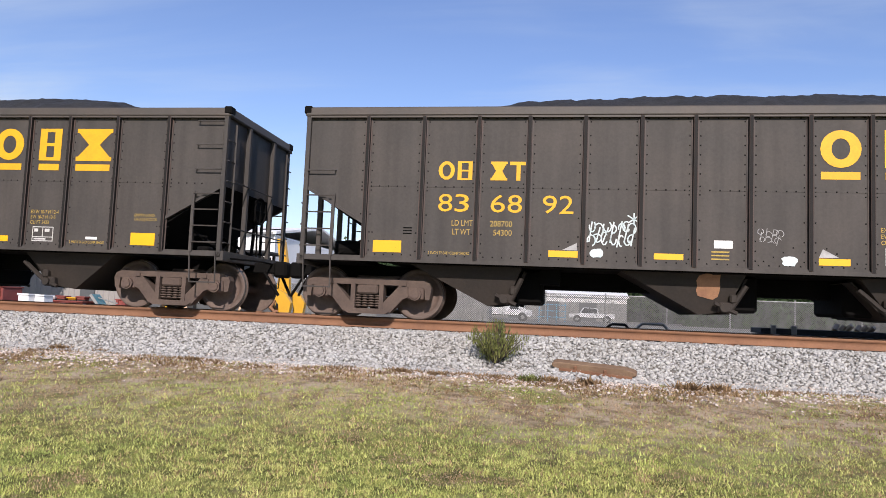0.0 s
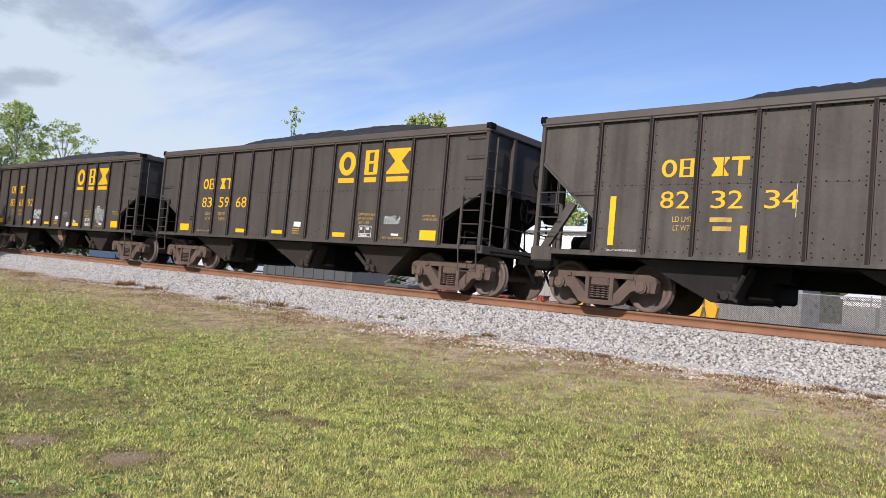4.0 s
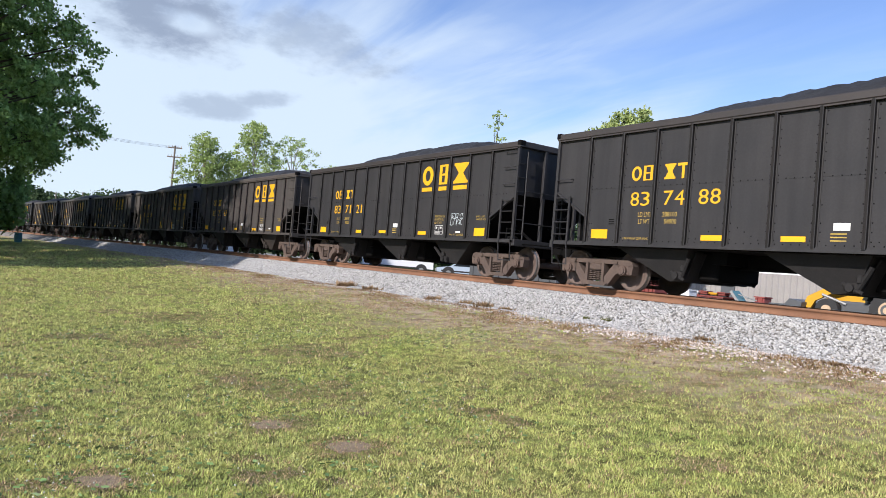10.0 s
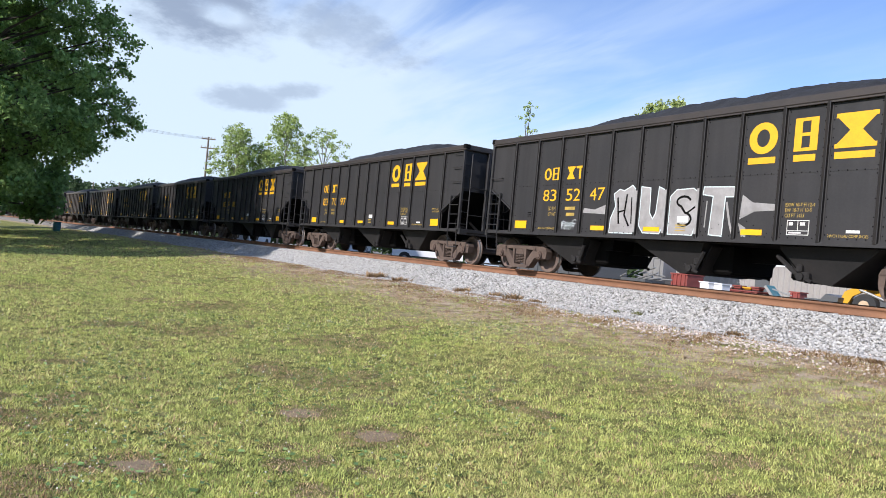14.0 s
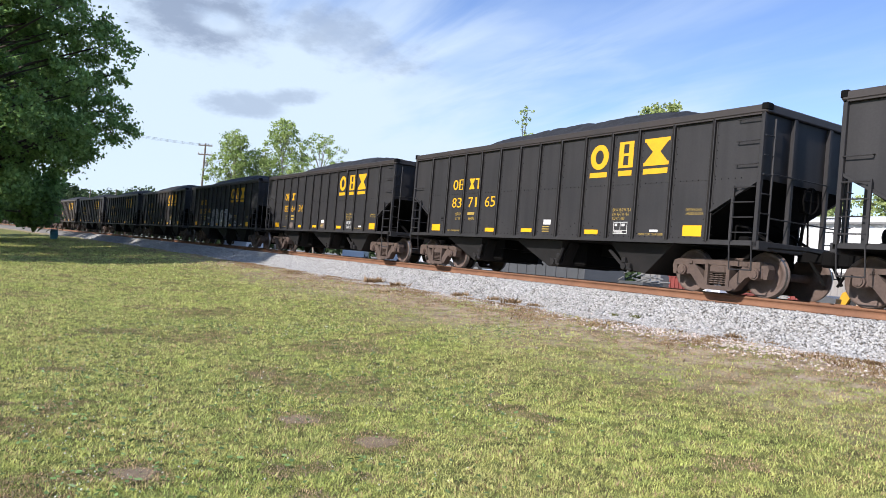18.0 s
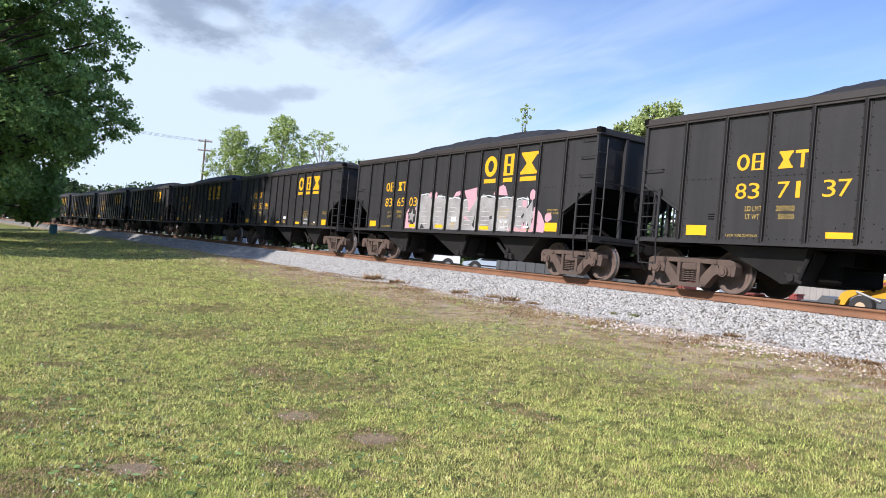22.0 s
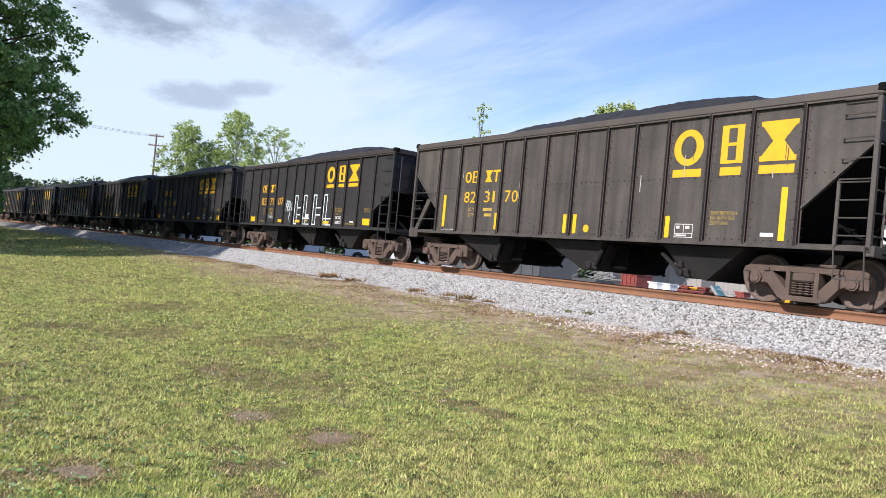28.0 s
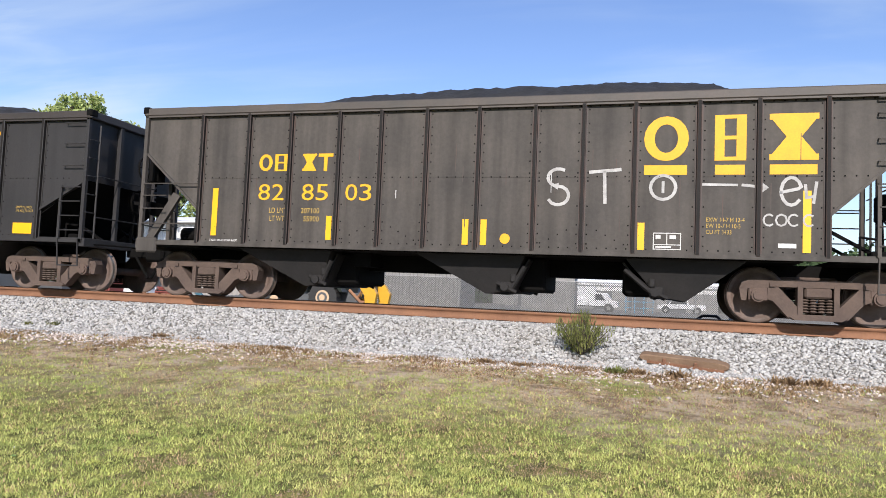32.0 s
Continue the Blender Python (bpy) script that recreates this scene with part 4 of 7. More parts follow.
def mark_car(car, kind):
    """Painted marks that all cars of a kind share."""
    def put(name, me, x=0.0, z=0.0):
        decal(car, name, me, x - MID, z)

    if kind == "a":
        lo, bars = 2.74, (2.55, 2.675)
        L = ((8.70, 9.32), (9.66, 10.12), (10.44, 11.18))
        top = 3.36
    else:
        lo, bars = 2.60, (2.37, 2.53)
        L = ((9.62, 10.33), (10.73, 11.21), (11.55, 12.27))
        top = 3.35
    put("logo_ring", flat(ring(*L[0], lo, top, 0.17), YELLOW))
    put("logo_block", flat(slotted(*L[1], lo, top, 0.15), YELLOW))
    put("logo_bowtie", flat(bowtie(*L[2], lo, top, 0.2), YELLOW))
    for a, b in L:
        put("logo_underline", flat([rect(a + 0.01, b - 0.02, *bars)], YELLOW))
    # owner's initials as plain shapes
    put("initial_mark", flat(ring(2.45, 2.74, 2.47, 2.80, 0.07, 14), YELLOW))
    put("initial_mark", flat(slotted(2.79, 3.05, 2.47, 2.80, 0.07), YELLOW))
    put("initial_mark", flat(bowtie(3.37, 3.66, 2.47, 2.80, 0.10), YELLOW))
    put("initial_mark", flat([rect(3.70, 4.0, 2.74, 2.80), rect(3.815, 3.885, 2.47, 2.74)], YELLOW))
    put("data_table", flat([rect(9.66, 10.10, 1.18, 1.195), rect(9.66, 10.10, 1.445, 1.46), rect(9.66, 9.675, 1.195, 1.445), rect(10.085, 10.10, 1.195, 1.445), rect(9.675, 10.085, 1.255, 1.27), rect(9.87, 9.885, 1.27, 1.445), rect(9.70, 9.78, 1.36, 1.42), rect(9.92, 10.02, 1.36, 1.42), rect(9.70, 9.95, 1.21, 1.24)], TABLE_PAINT), 0.0 if kind == "a" else 0.14, 0.0 if kind == "a" else -0.05)
    put("clearance_lettering", text_mesh("EXW 10-7 H 12-4\nEW 10-7 H 10-5\nCU FT 3433", 0.58, 0.27, YELLOW_DIRTY), 9.60 if kind == "a" else 10.62, 1.51 if kind == "a" else 1.40)
    if kind == "a":
        for a, b, z0, z1 in ((1.33, 1.84, 1.17, 1.38), (4.40, 4.89, 1.17, 1.28), (6.13, 6.60, 1.18, 1.28), (8.68, 9.15, 1.16, 1.27), (11.70, 12.19, 1.16, 1.39)):
            put("reflector", flat([rect(a, b, z0, z1)], REFLECTOR))
        put("white_label", flat([rect(7.08, 7.37, 1.39, 1.52)], WHITE_PAINT))
        put("stencil_bars", flat([rect(7.04, 7.32, z, z + 0.022) for z in (1.32, 1.26, 1.20)], YELLOW_DIRTY))
        put("white_label", flat([rect(10.78, 11.02, 1.24, 1.29)], WHITE_PAINT))
        put("shoe_lettering", text_mesh("2 INCH TREAD COMP SHOES", 0.72, 0.05, YELLOW_DIRTY), 10.45, 1.16)
        put("shoe_lettering", text_mesh("2 INCH TREAD COMP SHOES", 0.72, 0.05, YELLOW_DIRTY), 2.32, 1.16)
        put("load_lettering", text_mesh("EMPTY LOAD\n1/4 ADJ BLOCK", 0.46, 0.15, YELLOW_DIRTY), 11.75, 1.60)
        put("card_holder", flat([rect(1.86, 2.02, z, z + 0.02) for z in (1.50, 1.55, 1.60)], UNDER))
    else:
        for a, b, z0, z1 in ((1.47, 1.59, 1.21, 2.14), (3.92, 4.03, 1.17, 1.62), (6.55, 6.66, 1.14, 1.59), (6.88, 6.99, 1.14, 1.59), (9.55, 9.66, 1.12, 1.57), (12.05, 12.17, 1.13, 2.11)):
            put("reflector", flat([rect(a, b, z0, z1)], REFLECTOR))
        put("round_mark", flat([arc(7.32, 1.26, 0.09, 0.09, 0, 345, 23)], YELLOW))
        put("white_label", flat([rect(11.70, 11.96, 1.20, 1.27)], WHITE_PAINT))
        put("shoe_lettering", text_mesh("2 INCH TREAD COMP SHOES", 0.62, 0.04, WHITE_PAINT), 1.45, 1.10)


# number groups of the cars that can be read, load limit and light weight, kind
CARS = {
    -1: ("", "", "", "a"), 0: ("836892", "208700", "54300", "a"), 1: ("835968", "208400", "54600", "a"), 2: ("823234", "", "", "b"),
    3: ("837347", "208600", "54400", "a"), 4: ("837121", "208500", "54500", "a"), 5: ("837488", "208100", "54900", "a"), 6: ("837097", "208700", "54300", "a"),
    7: ("835247", "", "", "a"), 8: ("836434", "", "", "a"), 9: ("837165", "", "54400", "a"), 10: ("835396", "", "54800", "a"), 11: ("836503", "208400", "54100", "a"),
    12: ("837137", "207900", "55100", "a"), 13: ("837346", "", "", "a"), 14: ("837007", "208700", "54300", "a"), 15: ("823170", "", "", "b"),
    16: ("835241", "", "", "a"), 17: ("835782", "231000", "55000", "a"), 18: ("828503", "207100", "55900", "b"), 19: ("", "", "", "a"),
}
FIRST, LAST = -13, 19
WARMER = {CAR_PAINT: CAR_WARM, HOPPER: HOPPER_WARM, POST_BLACK: POST_PAINT, CHORD_BLACK: CHORD}
BASE = {}
for kind in "ab":
    BASE[kind] = build_car(kind)
    mark_car(BASE[kind], kind)
TRAIN = {}
for k in range(FIRST, LAST + 1):
    number, limit, weight, kind = CARS.get(k, ("", "", "", "b" if k in (-5,) else "a"))
    if BASE[kind] is not None and not any(c is BASE[kind] for c in TRAIN.values()):
        car = BASE[kind]
    else:
        car = copy_thing(BASE[kind], Matrix.Identity(4))
    TRAIN[k] = car
    if k in (-1, 0, 1, 3):
        # four cars take lighter, warmer grey copies of the black paints
        for ob in car.children_recursive:
            if ob.type == "MESH" and ob.material_slots and ob.material_slots[0].material in WARMER:
                slot = ob.material_slots[0]
                warmer = WARMER[slot.material]
                slot.link = "OBJECT"
                slot.material = warmer
    tagged(car, ("black steel coal hopper car with yellow marks, heaped with coal" if kind == "a" else "weathered brown-black coal hopper car with upright yellow stripes, heaped with coal"), "hopper car", "cars of the coal train")


# ---- numbers, weights and sprayed paint on single cars ----
def number_car(car, number, limit, weight, kind):
    for i, (a, b) in enumerate(((2.47, 3.01), (3.39, 3.93), (4.28, 4.80))):
        if number:
            w = (b - a) * 0.46
            for j in range(2):
                digit = number[2 * i + j]
                narrow = 0.36 if digit == "1" else 1.0
                decal(car, "number", text_mesh(digit, w * narrow, 0.31, YELLOW), a + j * (b - a - w) + w * (1 - narrow) / 2 - MID, 1.91)
        else:
            decal(car, "number", flat([rect(0, 0.24, 0, 0.31), rect(0.30, b - a, 0, 0.31)], YELLOW_DIRTY), a - MID, 1.91)
    faint = YELLOW_DIRTY
    if limit:
        decal(car, "load_limit", text_mesh("LD LMT", 0.37, 0.10, faint), 2.72 - MID, 1.665)
        decal(car, "load_limit", text_mesh(limit, 0.38, 0.10, faint), 3.39 - MID, 1.665)
        decal(car, "light_weight", text_mesh("LT WT", 0.31, 0.10, faint), 2.74 - MID, 1.51)
    else:
        decal(car, "load_limit", text_mesh("LD LMT", 0.37, 0.10, faint), 2.72 - MID, 1.665)
        decal(car, "load_limit", flat([rect(0, 0.38, 0.01, 0.09)], faint), 3.39 - MID, 1.665)
        decal(car, "light_weight", text_mesh("LT WT", 0.31, 0.10, faint), 2.74 - MID, 1.51)
    if weight:
        decal(car, "light_weight", text_mesh(weight, 0.32, 0.10, faint), 3.45 - MID, 1.51)
    else:
        decal(car, "light_weight", flat([rect(0, 0.32, 0.01, 0.09)], faint), 3.45 - MID, 1.51)


for k, car in TRAIN.items():
    number, limit, weight, kind = CARS.get(k, ("", "", "", "a"))
    number_car(car, number, limit, weight, kind)


def tag(k, name, polys, material, lift=0.002, label=""):
    decal(TRAIN[k], name, flat(polys, material), -MID, 0, lift, label)


def blob(x0, x1, z0, z1, seed, n=18, rough=0.18):
    r = random.Random(seed)
    cx, cz = (x0 + x1) / 2, (z0 + z1) / 2
    out = []
    for i in range(n):
        a = 2 * math.pi * i / n
        f = 1 + r.uniform(-rough, rough)
        sq = 1 / max(abs(math.cos(a)), abs(math.sin(a))) ** 0.65
        out.append((cx + (x1 - x0) / 2 * math.cos(a) * sq * f, cz + (z1 - z0) / 2 * math.sin(a) * sq * f))
    return out


# first car: two white tags, pale scuffs beside the reflectors, a rust spot on the middle hopper
tag(0, "sprayed_tag", scribble(5.06, 5.86, 1.36, 1.80, 7, 0.022, 3), SPRAY)
tag(0, "sprayed_tag", stroke([(5.70, 1.90), (5.90, 1.78)], 0.022) + stroke([(5.71, 1.78), (5.89, 1.91)], 0.022) + stroke([(5.80, 1.94), (5.80, 1.76)], 0.022), SPRAY)
decal(TRAIN[0], "sprayed_words", text_mesh("EVERYDAY", 0.76, 0.19, SPRAY), 10.43 - MID, 1.62, 0.002, "white sprayed words")
decal(TRAIN[0], "sprayed_words", text_mesh("HUSTLE!", 0.72, 0.20, SPRAY), 10.48 - MID, 1.40, 0.002, "white sprayed words")
tag(0, "sprayed_tag", stroke(arc(10.66, 1.88, 0.11, 0.045, 0, 360, 14), 0.024) + stroke([(10.62, 1.35), (10.78, 1.30), (10.70, 1.36), (10.86, 1.32)], 0.022), SPRAY)
tag(0, "scuff", [[(4.62, 1.29), (4.88, 1.29), (4.87, 1.42), (4.80, 1.38)]], SPRAY_GREY)
tag(0, "scuff", [blob(5.10, 5.32, 1.18, 1.34, 4, 12)], SPRAY)
tag(0, "scuff", [blob(8.12, 8.36, 1.14, 1.28, 5, 12)], SPRAY)
tag(0, "scuff", [[(8.68, 1.28), (8.74, 1.42), (8.98, 1.29)]], SPRAY_GREY)
tag(0, "faint_tag", scribble(7.78, 8.12, 1.46, 1.74, 4, 0.008, 6), SPRAY_GREY)
rust = new("rust_spot", flat([blob(-0.2, 0.2, -0.22, 0.22, 7, 16, 0.12)], RUST_PATCH))
rust.parent = TRAIN[0]
rust.matrix_basis = pose(7.05 - MID, -1.245, 0.78, 15.9, 0, 0)
# second car: thin white tag and faded table
tag(1, "sprayed_tag", scribble(10.50, 11.02, 1.50, 1.72, 5, 0.014, 12), SPRAY)
tag(13, "sprayed_tag", scribble(2.34, 2.98, 1.22, 1.42, 4, 0.014, 17), SPRAY)
tag(4, "sprayed_tag", scribble(10.45, 11.1, 1.42, 1.86, 4, 0.012, 15), SPRAY)
tag(16, "sprayed_tag", stroke(arc(10.62, 1.38, 0.12, 0.14, 0, 330, 14), 0.014) + scribble(10.52, 10.72, 1.50, 1.62, 2, 0.014, 31), SPRAY)
decal(TRAIN[17], "chalked_words", text_mesh("Rolling Stoned...", 0.80, 0.15, SPRAY_GREY), 10.40 - MID, 1.42, 0.002, "thin chalked words")
# a wide silver piece: four broad shapes, each nearly as wide as its panel, with dark slashes inside
def painted_posts(k, us, z0, z1, material):
    for u in us:
        tag(k, "painted_post", [rect(u - 0.03, u + 0.03, z0, z1)], material, 0.081)


SILVER_SHAPES = [
    [(5.05, 1.12), (5.84, 1.12), (5.86, 1.70), (5.84, 2.12), (5.70, 2.24), (5.45, 2.12), (5.30, 2.16), (5.12, 2.05), (5.20, 1.75), (5.06, 1.45)],
    [(5.98, 1.30), (6.12, 1.14), (6.60, 1.13), (6.70, 1.30), (6.70, 2.10), (6.50, 2.18), (6.46, 1.60), (6.38, 1.46), (6.28, 1.60), (6.26, 2.16), (5.98, 2.20)],
    [(6.84, 1.13), (7.50, 1.12), (7.57, 1.35), (7.56, 2.05), (7.45, 2.12), (7.00, 2.10), (6.84, 1.95)],
    [(7.72, 2.14), (7.70, 1.98), (7.96, 1.94), (7.92, 1.14), (8.24, 1.12), (8.26, 1.92), (8.47, 1.92), (8.47, 2.12)],
]
for i, q in enumerate(SILVER_SHAPES):
    tag(7, "sprayed_piece", [q], SPRAY_SILVER, -0.003, "silver sprayed shapes, unreadable")
    tag(7, "sprayed_outline", stroke([*q, q[0]], 0.022), SPRAY, -0.002)
tag(7, "sprayed_line", stroke([(5.26, 1.95), (5.34, 1.35)], 0.05) + stroke([(5.55, 2.02), (5.50, 1.55), (5.66, 1.30)], 0.05) + stroke([(5.34, 1.62), (5.52, 1.66)], 0.04) + stroke([(5.70, 1.95), (5.74, 1.35)], 0.035), UNDER, -0.001)
tag(7, "sprayed_line", stroke(arc(7.22, 1.84, 0.18, 0.11, 20, 250, 10) + arc(7.24, 1.46, 0.20, 0.14, 80, -130, 10), 0.05) + stroke([(7.34, 1.60), (7.52, 1.72)], 0.04), UNDER, -0.001)
tag(7, "sprayed_line", stroke([(8.30, 1.80), (8.40, 1.40), (8.47, 1.20)], 0.05) + stroke([(7.82, 1.84), (7.80, 1.3)], 0.03), SPRAY_SILVER, -0.002)
tag(7, "sprayed_flare", [[(4.06, 1.60), (4.12, 1.72), (4.50, 1.68), (4.90, 1.80), (4.90, 1.56), (4.55, 1.58)], [(8.62, 1.46), (8.66, 1.96), (8.90, 1.80), (9.40, 1.76), (9.40, 1.64), (8.95, 1.62)], [(8.60, 1.40), (8.78, 1.30), (8.80, 1.12), (8.70, 1.12)]], SPRAY_SILVER, -0.002)
painted_posts(7, (5.906, 6.765, 7.635), 1.14, 2.10, SPRAY_SILVER)
tag(7, "sprayed_tag", scribble(3.3, 3.85, 1.18, 1.40, 4, 0.014, 52), SPRAY)
# pale patches over old marks
PATCH_PAINT = mat("pale_brown_patch", (0.15, 0.115, 0.095), 0.8, 0, 0.2, 3.0, None, 20, 0.02)
for u0, u1, z0, z1 in ((3.30, 3.72, 1.14, 1.40), (7.02, 7.46, 1.16, 1.42)):
    tag(8, "paint_patch", [blob(u0, u1, z0, z1, int(u0 * 9), 14, 0.05)], PATCH_PAINT, -0.002)
# a long pink and silver piece over seven panels
TOPS = [2.32, 2.22, 2.16, 2.10, 2.18, 2.12, 2.08]
for i, u in enumerate((5.04, 5.97, 6.83, 7.70, 8.62, 9.53, 10.39)):
    w = (0.80, 0.73, 0.74, 0.78, 0.78, 0.72, 0.55)[i]
    r = random.Random(70 + i)
    top, n = TOPS[i], 7
    q = [(u, 1.13), (u + w, 1.12)] + [(u + w - w * j / n, top + r.uniform(-0.09, 0.05)) for j in range(n + 1)]
    tag(11, "sprayed_piece", [q], SPRAY_SILVER, -0.003, "faded silver sprayed shapes")
    tag(11, "sprayed_line", [rect(u + w * 0.15, u + w * r.uniform(0.5, 0.85), z, z + 0.012) for z in (1.3, 1.42, 1.55, 1.7, 1.83)], TABLE_PAINT, -0.001)
    tag(11, "sprayed_edge", stroke([(u + w * 0.96, 1.16), (u + w * 0.98, top - 0.1)], 0.03) + stroke([(u + 0.02, top - 0.04), (u + w * 0.5, top), (u + w, top - 0.05)], 0.03), SPRAY, -0.0015)
tag(11, "sprayed_shadow", [[(5.92, 1.5), (6.0, 1.30), (6.06, 1.14), (5.98, 1.14)], [(8.28, 1.28), (8.46, 1.74), (8.48, 1.4), (8.40, 1.2)], [(9.16, 1.46), (9.28, 1.48), (9.28, 1.58), (9.16, 1.56)], [(10.66, 1.55), (10.80, 1.72), (11.0, 1.95), (10.92, 1.55), (10.80, 1.3)], [(5.15, 1.14), (5.25, 1.30), (5.45, 1.16)]], CAR_PAINT, -0.0005)
tag(11, "sprayed_cloud", [blob(5.60, 5.86, 2.20, 2.36, 81, 12, 0.12), blob(5.98, 6.12, 2.14, 2.36, 82, 12, 0.12)], SPRAY_PINK, 0.0)
tag(11, "sprayed_cloud", [[(7.10, 2.16), (7.25, 2.34), (7.58, 2.36), (7.58, 2.24), (7.3, 2.2)], [(7.70, 2.36), (8.40, 2.44), (8.42, 2.10), (8.20, 1.85), (8.02, 1.70), (7.98, 1.95), (7.86, 2.12)], [(7.72, 1.52), (7.9, 1.56), (8.1, 1.44), (7.9, 1.46)]], SPRAY_PINK, 0.0)
tag(11, "sprayed_cloud", [[(9.26, 2.20), (9.40, 2.40), (9.41, 2.2)], [(9.52, 2.18), (9.53, 2.42), (9.70, 2.48), (9.82, 2.42), (9.96, 2.16)]], SPRAY_PINK, 0.0)
tag(11, "sprayed_cloud", [blob(10.66, 10.86, 1.76, 2.02, 84, 12, 0.12), blob(10.98, 11.20, 2.02, 2.30, 85, 12, 0.14), [(10.05, 1.14), (10.2, 1.3), (10.7, 1.2), (10.78, 1.56), (10.95, 1.13)], [(11.36, 1.14), (11.36, 1.74), (11.52, 1.62), (11.74, 1.30), (11.66, 1.12)], blob(11.68, 11.94, 1.42, 1.66, 86, 12, 0.14), [(11.02, 1.13), (11.2, 1.5), (11.27, 1.13)]], SPRAY_PINK, -0.001)
tag(11, "sprayed_cloud", [[(4.10, 1.13), (4.14, 1.70), (4.32, 1.85), (4.30, 1.50), (4.50, 1.20), (4.86, 1.40), (4.88, 1.13)], [(4.70, 1.86), (4.90, 1.86), (4.88, 1.60)]], SPRAY_PINK, -0.003)


def star(k, cx, cz, r0, r1, turn, material, lift):
    tag(k, "sprayed_star", [[(cx + (r0 if i % 2 == 0 else r1) * math.sin(i * math.pi / 5 + turn), cz + (r0 if i % 2 == 0 else r1) * math.cos(i * math.pi / 5 + turn)) for i in range(10)]], material, lift)


star(11, 4.52, 1.56, 0.34, 0.16, 0.1, CAR_PAINT, -0.002)
star(11, 4.52, 1.56, 0.25, 0.11, 0.1, SPRAY_SILVER, -0.001)
star(11, 10.98, 1.60, 0.44, 0.19, 0.3, SPRAY_SILVER, 0.0005)
painted_posts(11, (4.973, 5.906, 6.765, 7.635, 8.548, 9.464, 10.317), 1.14, 2.12, SPRAY_SILVER)
painted_posts(11, (11.311,), 1.14, 1.8, SPRAY_PINK)
# white outlined block shapes and a thin tag
for i, u in enumerate((6.02, 6.86, 7.74, 8.64)):
    w = (0.60, 0.66, 0.74, 0.76)[i]
    o = [rect(u, u + 0.24, 1.12, 2.28), rect(u, u + w, 1.12, 1.36)] if i % 2 else [rect(u, u + 0.24, 1.12, 2.28), rect(u + 0.24, u + w, 1.5, 1.78)]
    for q in o:
        tag(14, "sprayed_outline", stroke([*q, q[0]], 0.05), SPRAY, 0.003, "white sprayed outlines")
tag(14, "sprayed_tag", scribble(5.1, 5.85, 1.6, 2.1, 4, 0.03, 25) + stroke([(5.5, 1.6), (5.62, 1.48), (5.45, 1.42), (5.6, 1.2)], 0.03), SPRAY)
tag(14, "sprayed_tag", scribble(3.3, 3.85, 1.32, 1.46, 4, 0.012, 27), SPRAY)
# the last brown car: loose white chalked strokes
S_ = arc(8.22, 2.33, 0.18, 0.15, 60, 270, 10) + arc(8.22, 2.02, 0.18, 0.16, 90, -150, 10)
tag(18, "sprayed_letter", stroke(S_, 0.055), CHALK)
tag(18, "sprayed_letter", stroke([(8.75, 2.42), (9.25, 2.46)], 0.055) + stroke([(8.99, 2.43), (9.01, 1.90)], 0.055), CHALK)
tag(18, "sprayed_letter", stroke(arc(9.94, 2.16, 0.20, 0.20, 0, 360, 16), 0.05) + stroke([(9.94, 2.25), (9.94, 2.08)], 0.045), CHALK)
tag(18, "sprayed_line", stroke([(10.56, 2.21), (11.08, 2.20)], 0.04) + stroke([(11.16, 2.20), (11.50, 2.16)], 0.045) + stroke([(11.40, 2.26), (11.52, 2.16), (11.40, 2.06)], 0.04), CHALK)
tag(18, "sprayed_letter", stroke([(11.72, 2.08), (11.98, 2.14)] + arc(11.88, 2.10, 0.15, 0.22, 20, 320, 12), 0.05) + stroke([(12.08, 2.2), (12.1, 2.0), (12.22, 2.02)], 0.045) + stroke([(12.24, 2.24), (12.2, 1.92)], 0.045), CHALK)
for i, u in enumerate((11.56, 11.74, 11.92, 12.14)):
    tag(18, "sprayed_letter", stroke(arc(u, 1.64, 0.08, 0.09, 50, 310 if i != 1 else 400, 8), 0.028), CHALK)
for k in (2, 15, 18):
    r = random.Random(k)
    for u in POSTS_U[1:-1]:
        n = r.randint(1, 3)
        for _ in range(n):
            x, z, l_ = u + r.uniform(0.15, 0.8), r.uniform(1.6, 3.3), r.uniform(0.15, 0.6)
            tag(k, "streak", [rect(x, x + r.uniform(0.008, 0.022), z - l_, z)], SPRAY_GREY if r.random() < 0.3 else POST_PAINT, 0.001)


# ---- trees ----
LEAF_V = [(-0.5, 0, -0.2), (0, 0.12, -0.5), (0.5, 0, 0.05), (0.05, -0.1, 0.5)]
LEAF_F = [(0, 1, 2, 3)]


def at(yaw, dist):
    a = radians(yaw)
    return -dist * math.sin(a), dist * math.cos(a)


def limb_mesh(name, segs, material):
    """Tapered limbs: each (start, end, r0, r1)."""
    V, F = [], []
    for a, b, r0, r1 in segs:
        a, b = Vector(a), Vector(b)
        m = (b - a).to_track_quat("Z", "Y").to_matrix()
        o = len(V)
        for p, r in ((a, r0), (b, r1)):
            for i in range(7):
                q = 2 * math.pi * i / 7
                V.append(p + m @ Vector((r * math.cos(q), r * math.sin(q), 0)))
        for i in range(7):
            k = (i + 1) % 7
            F.append((o + i, o + k, o + 7 + k, o + 7 + i))
    return mesh_np(name, [tuple(v) for v in V], F, material, True)


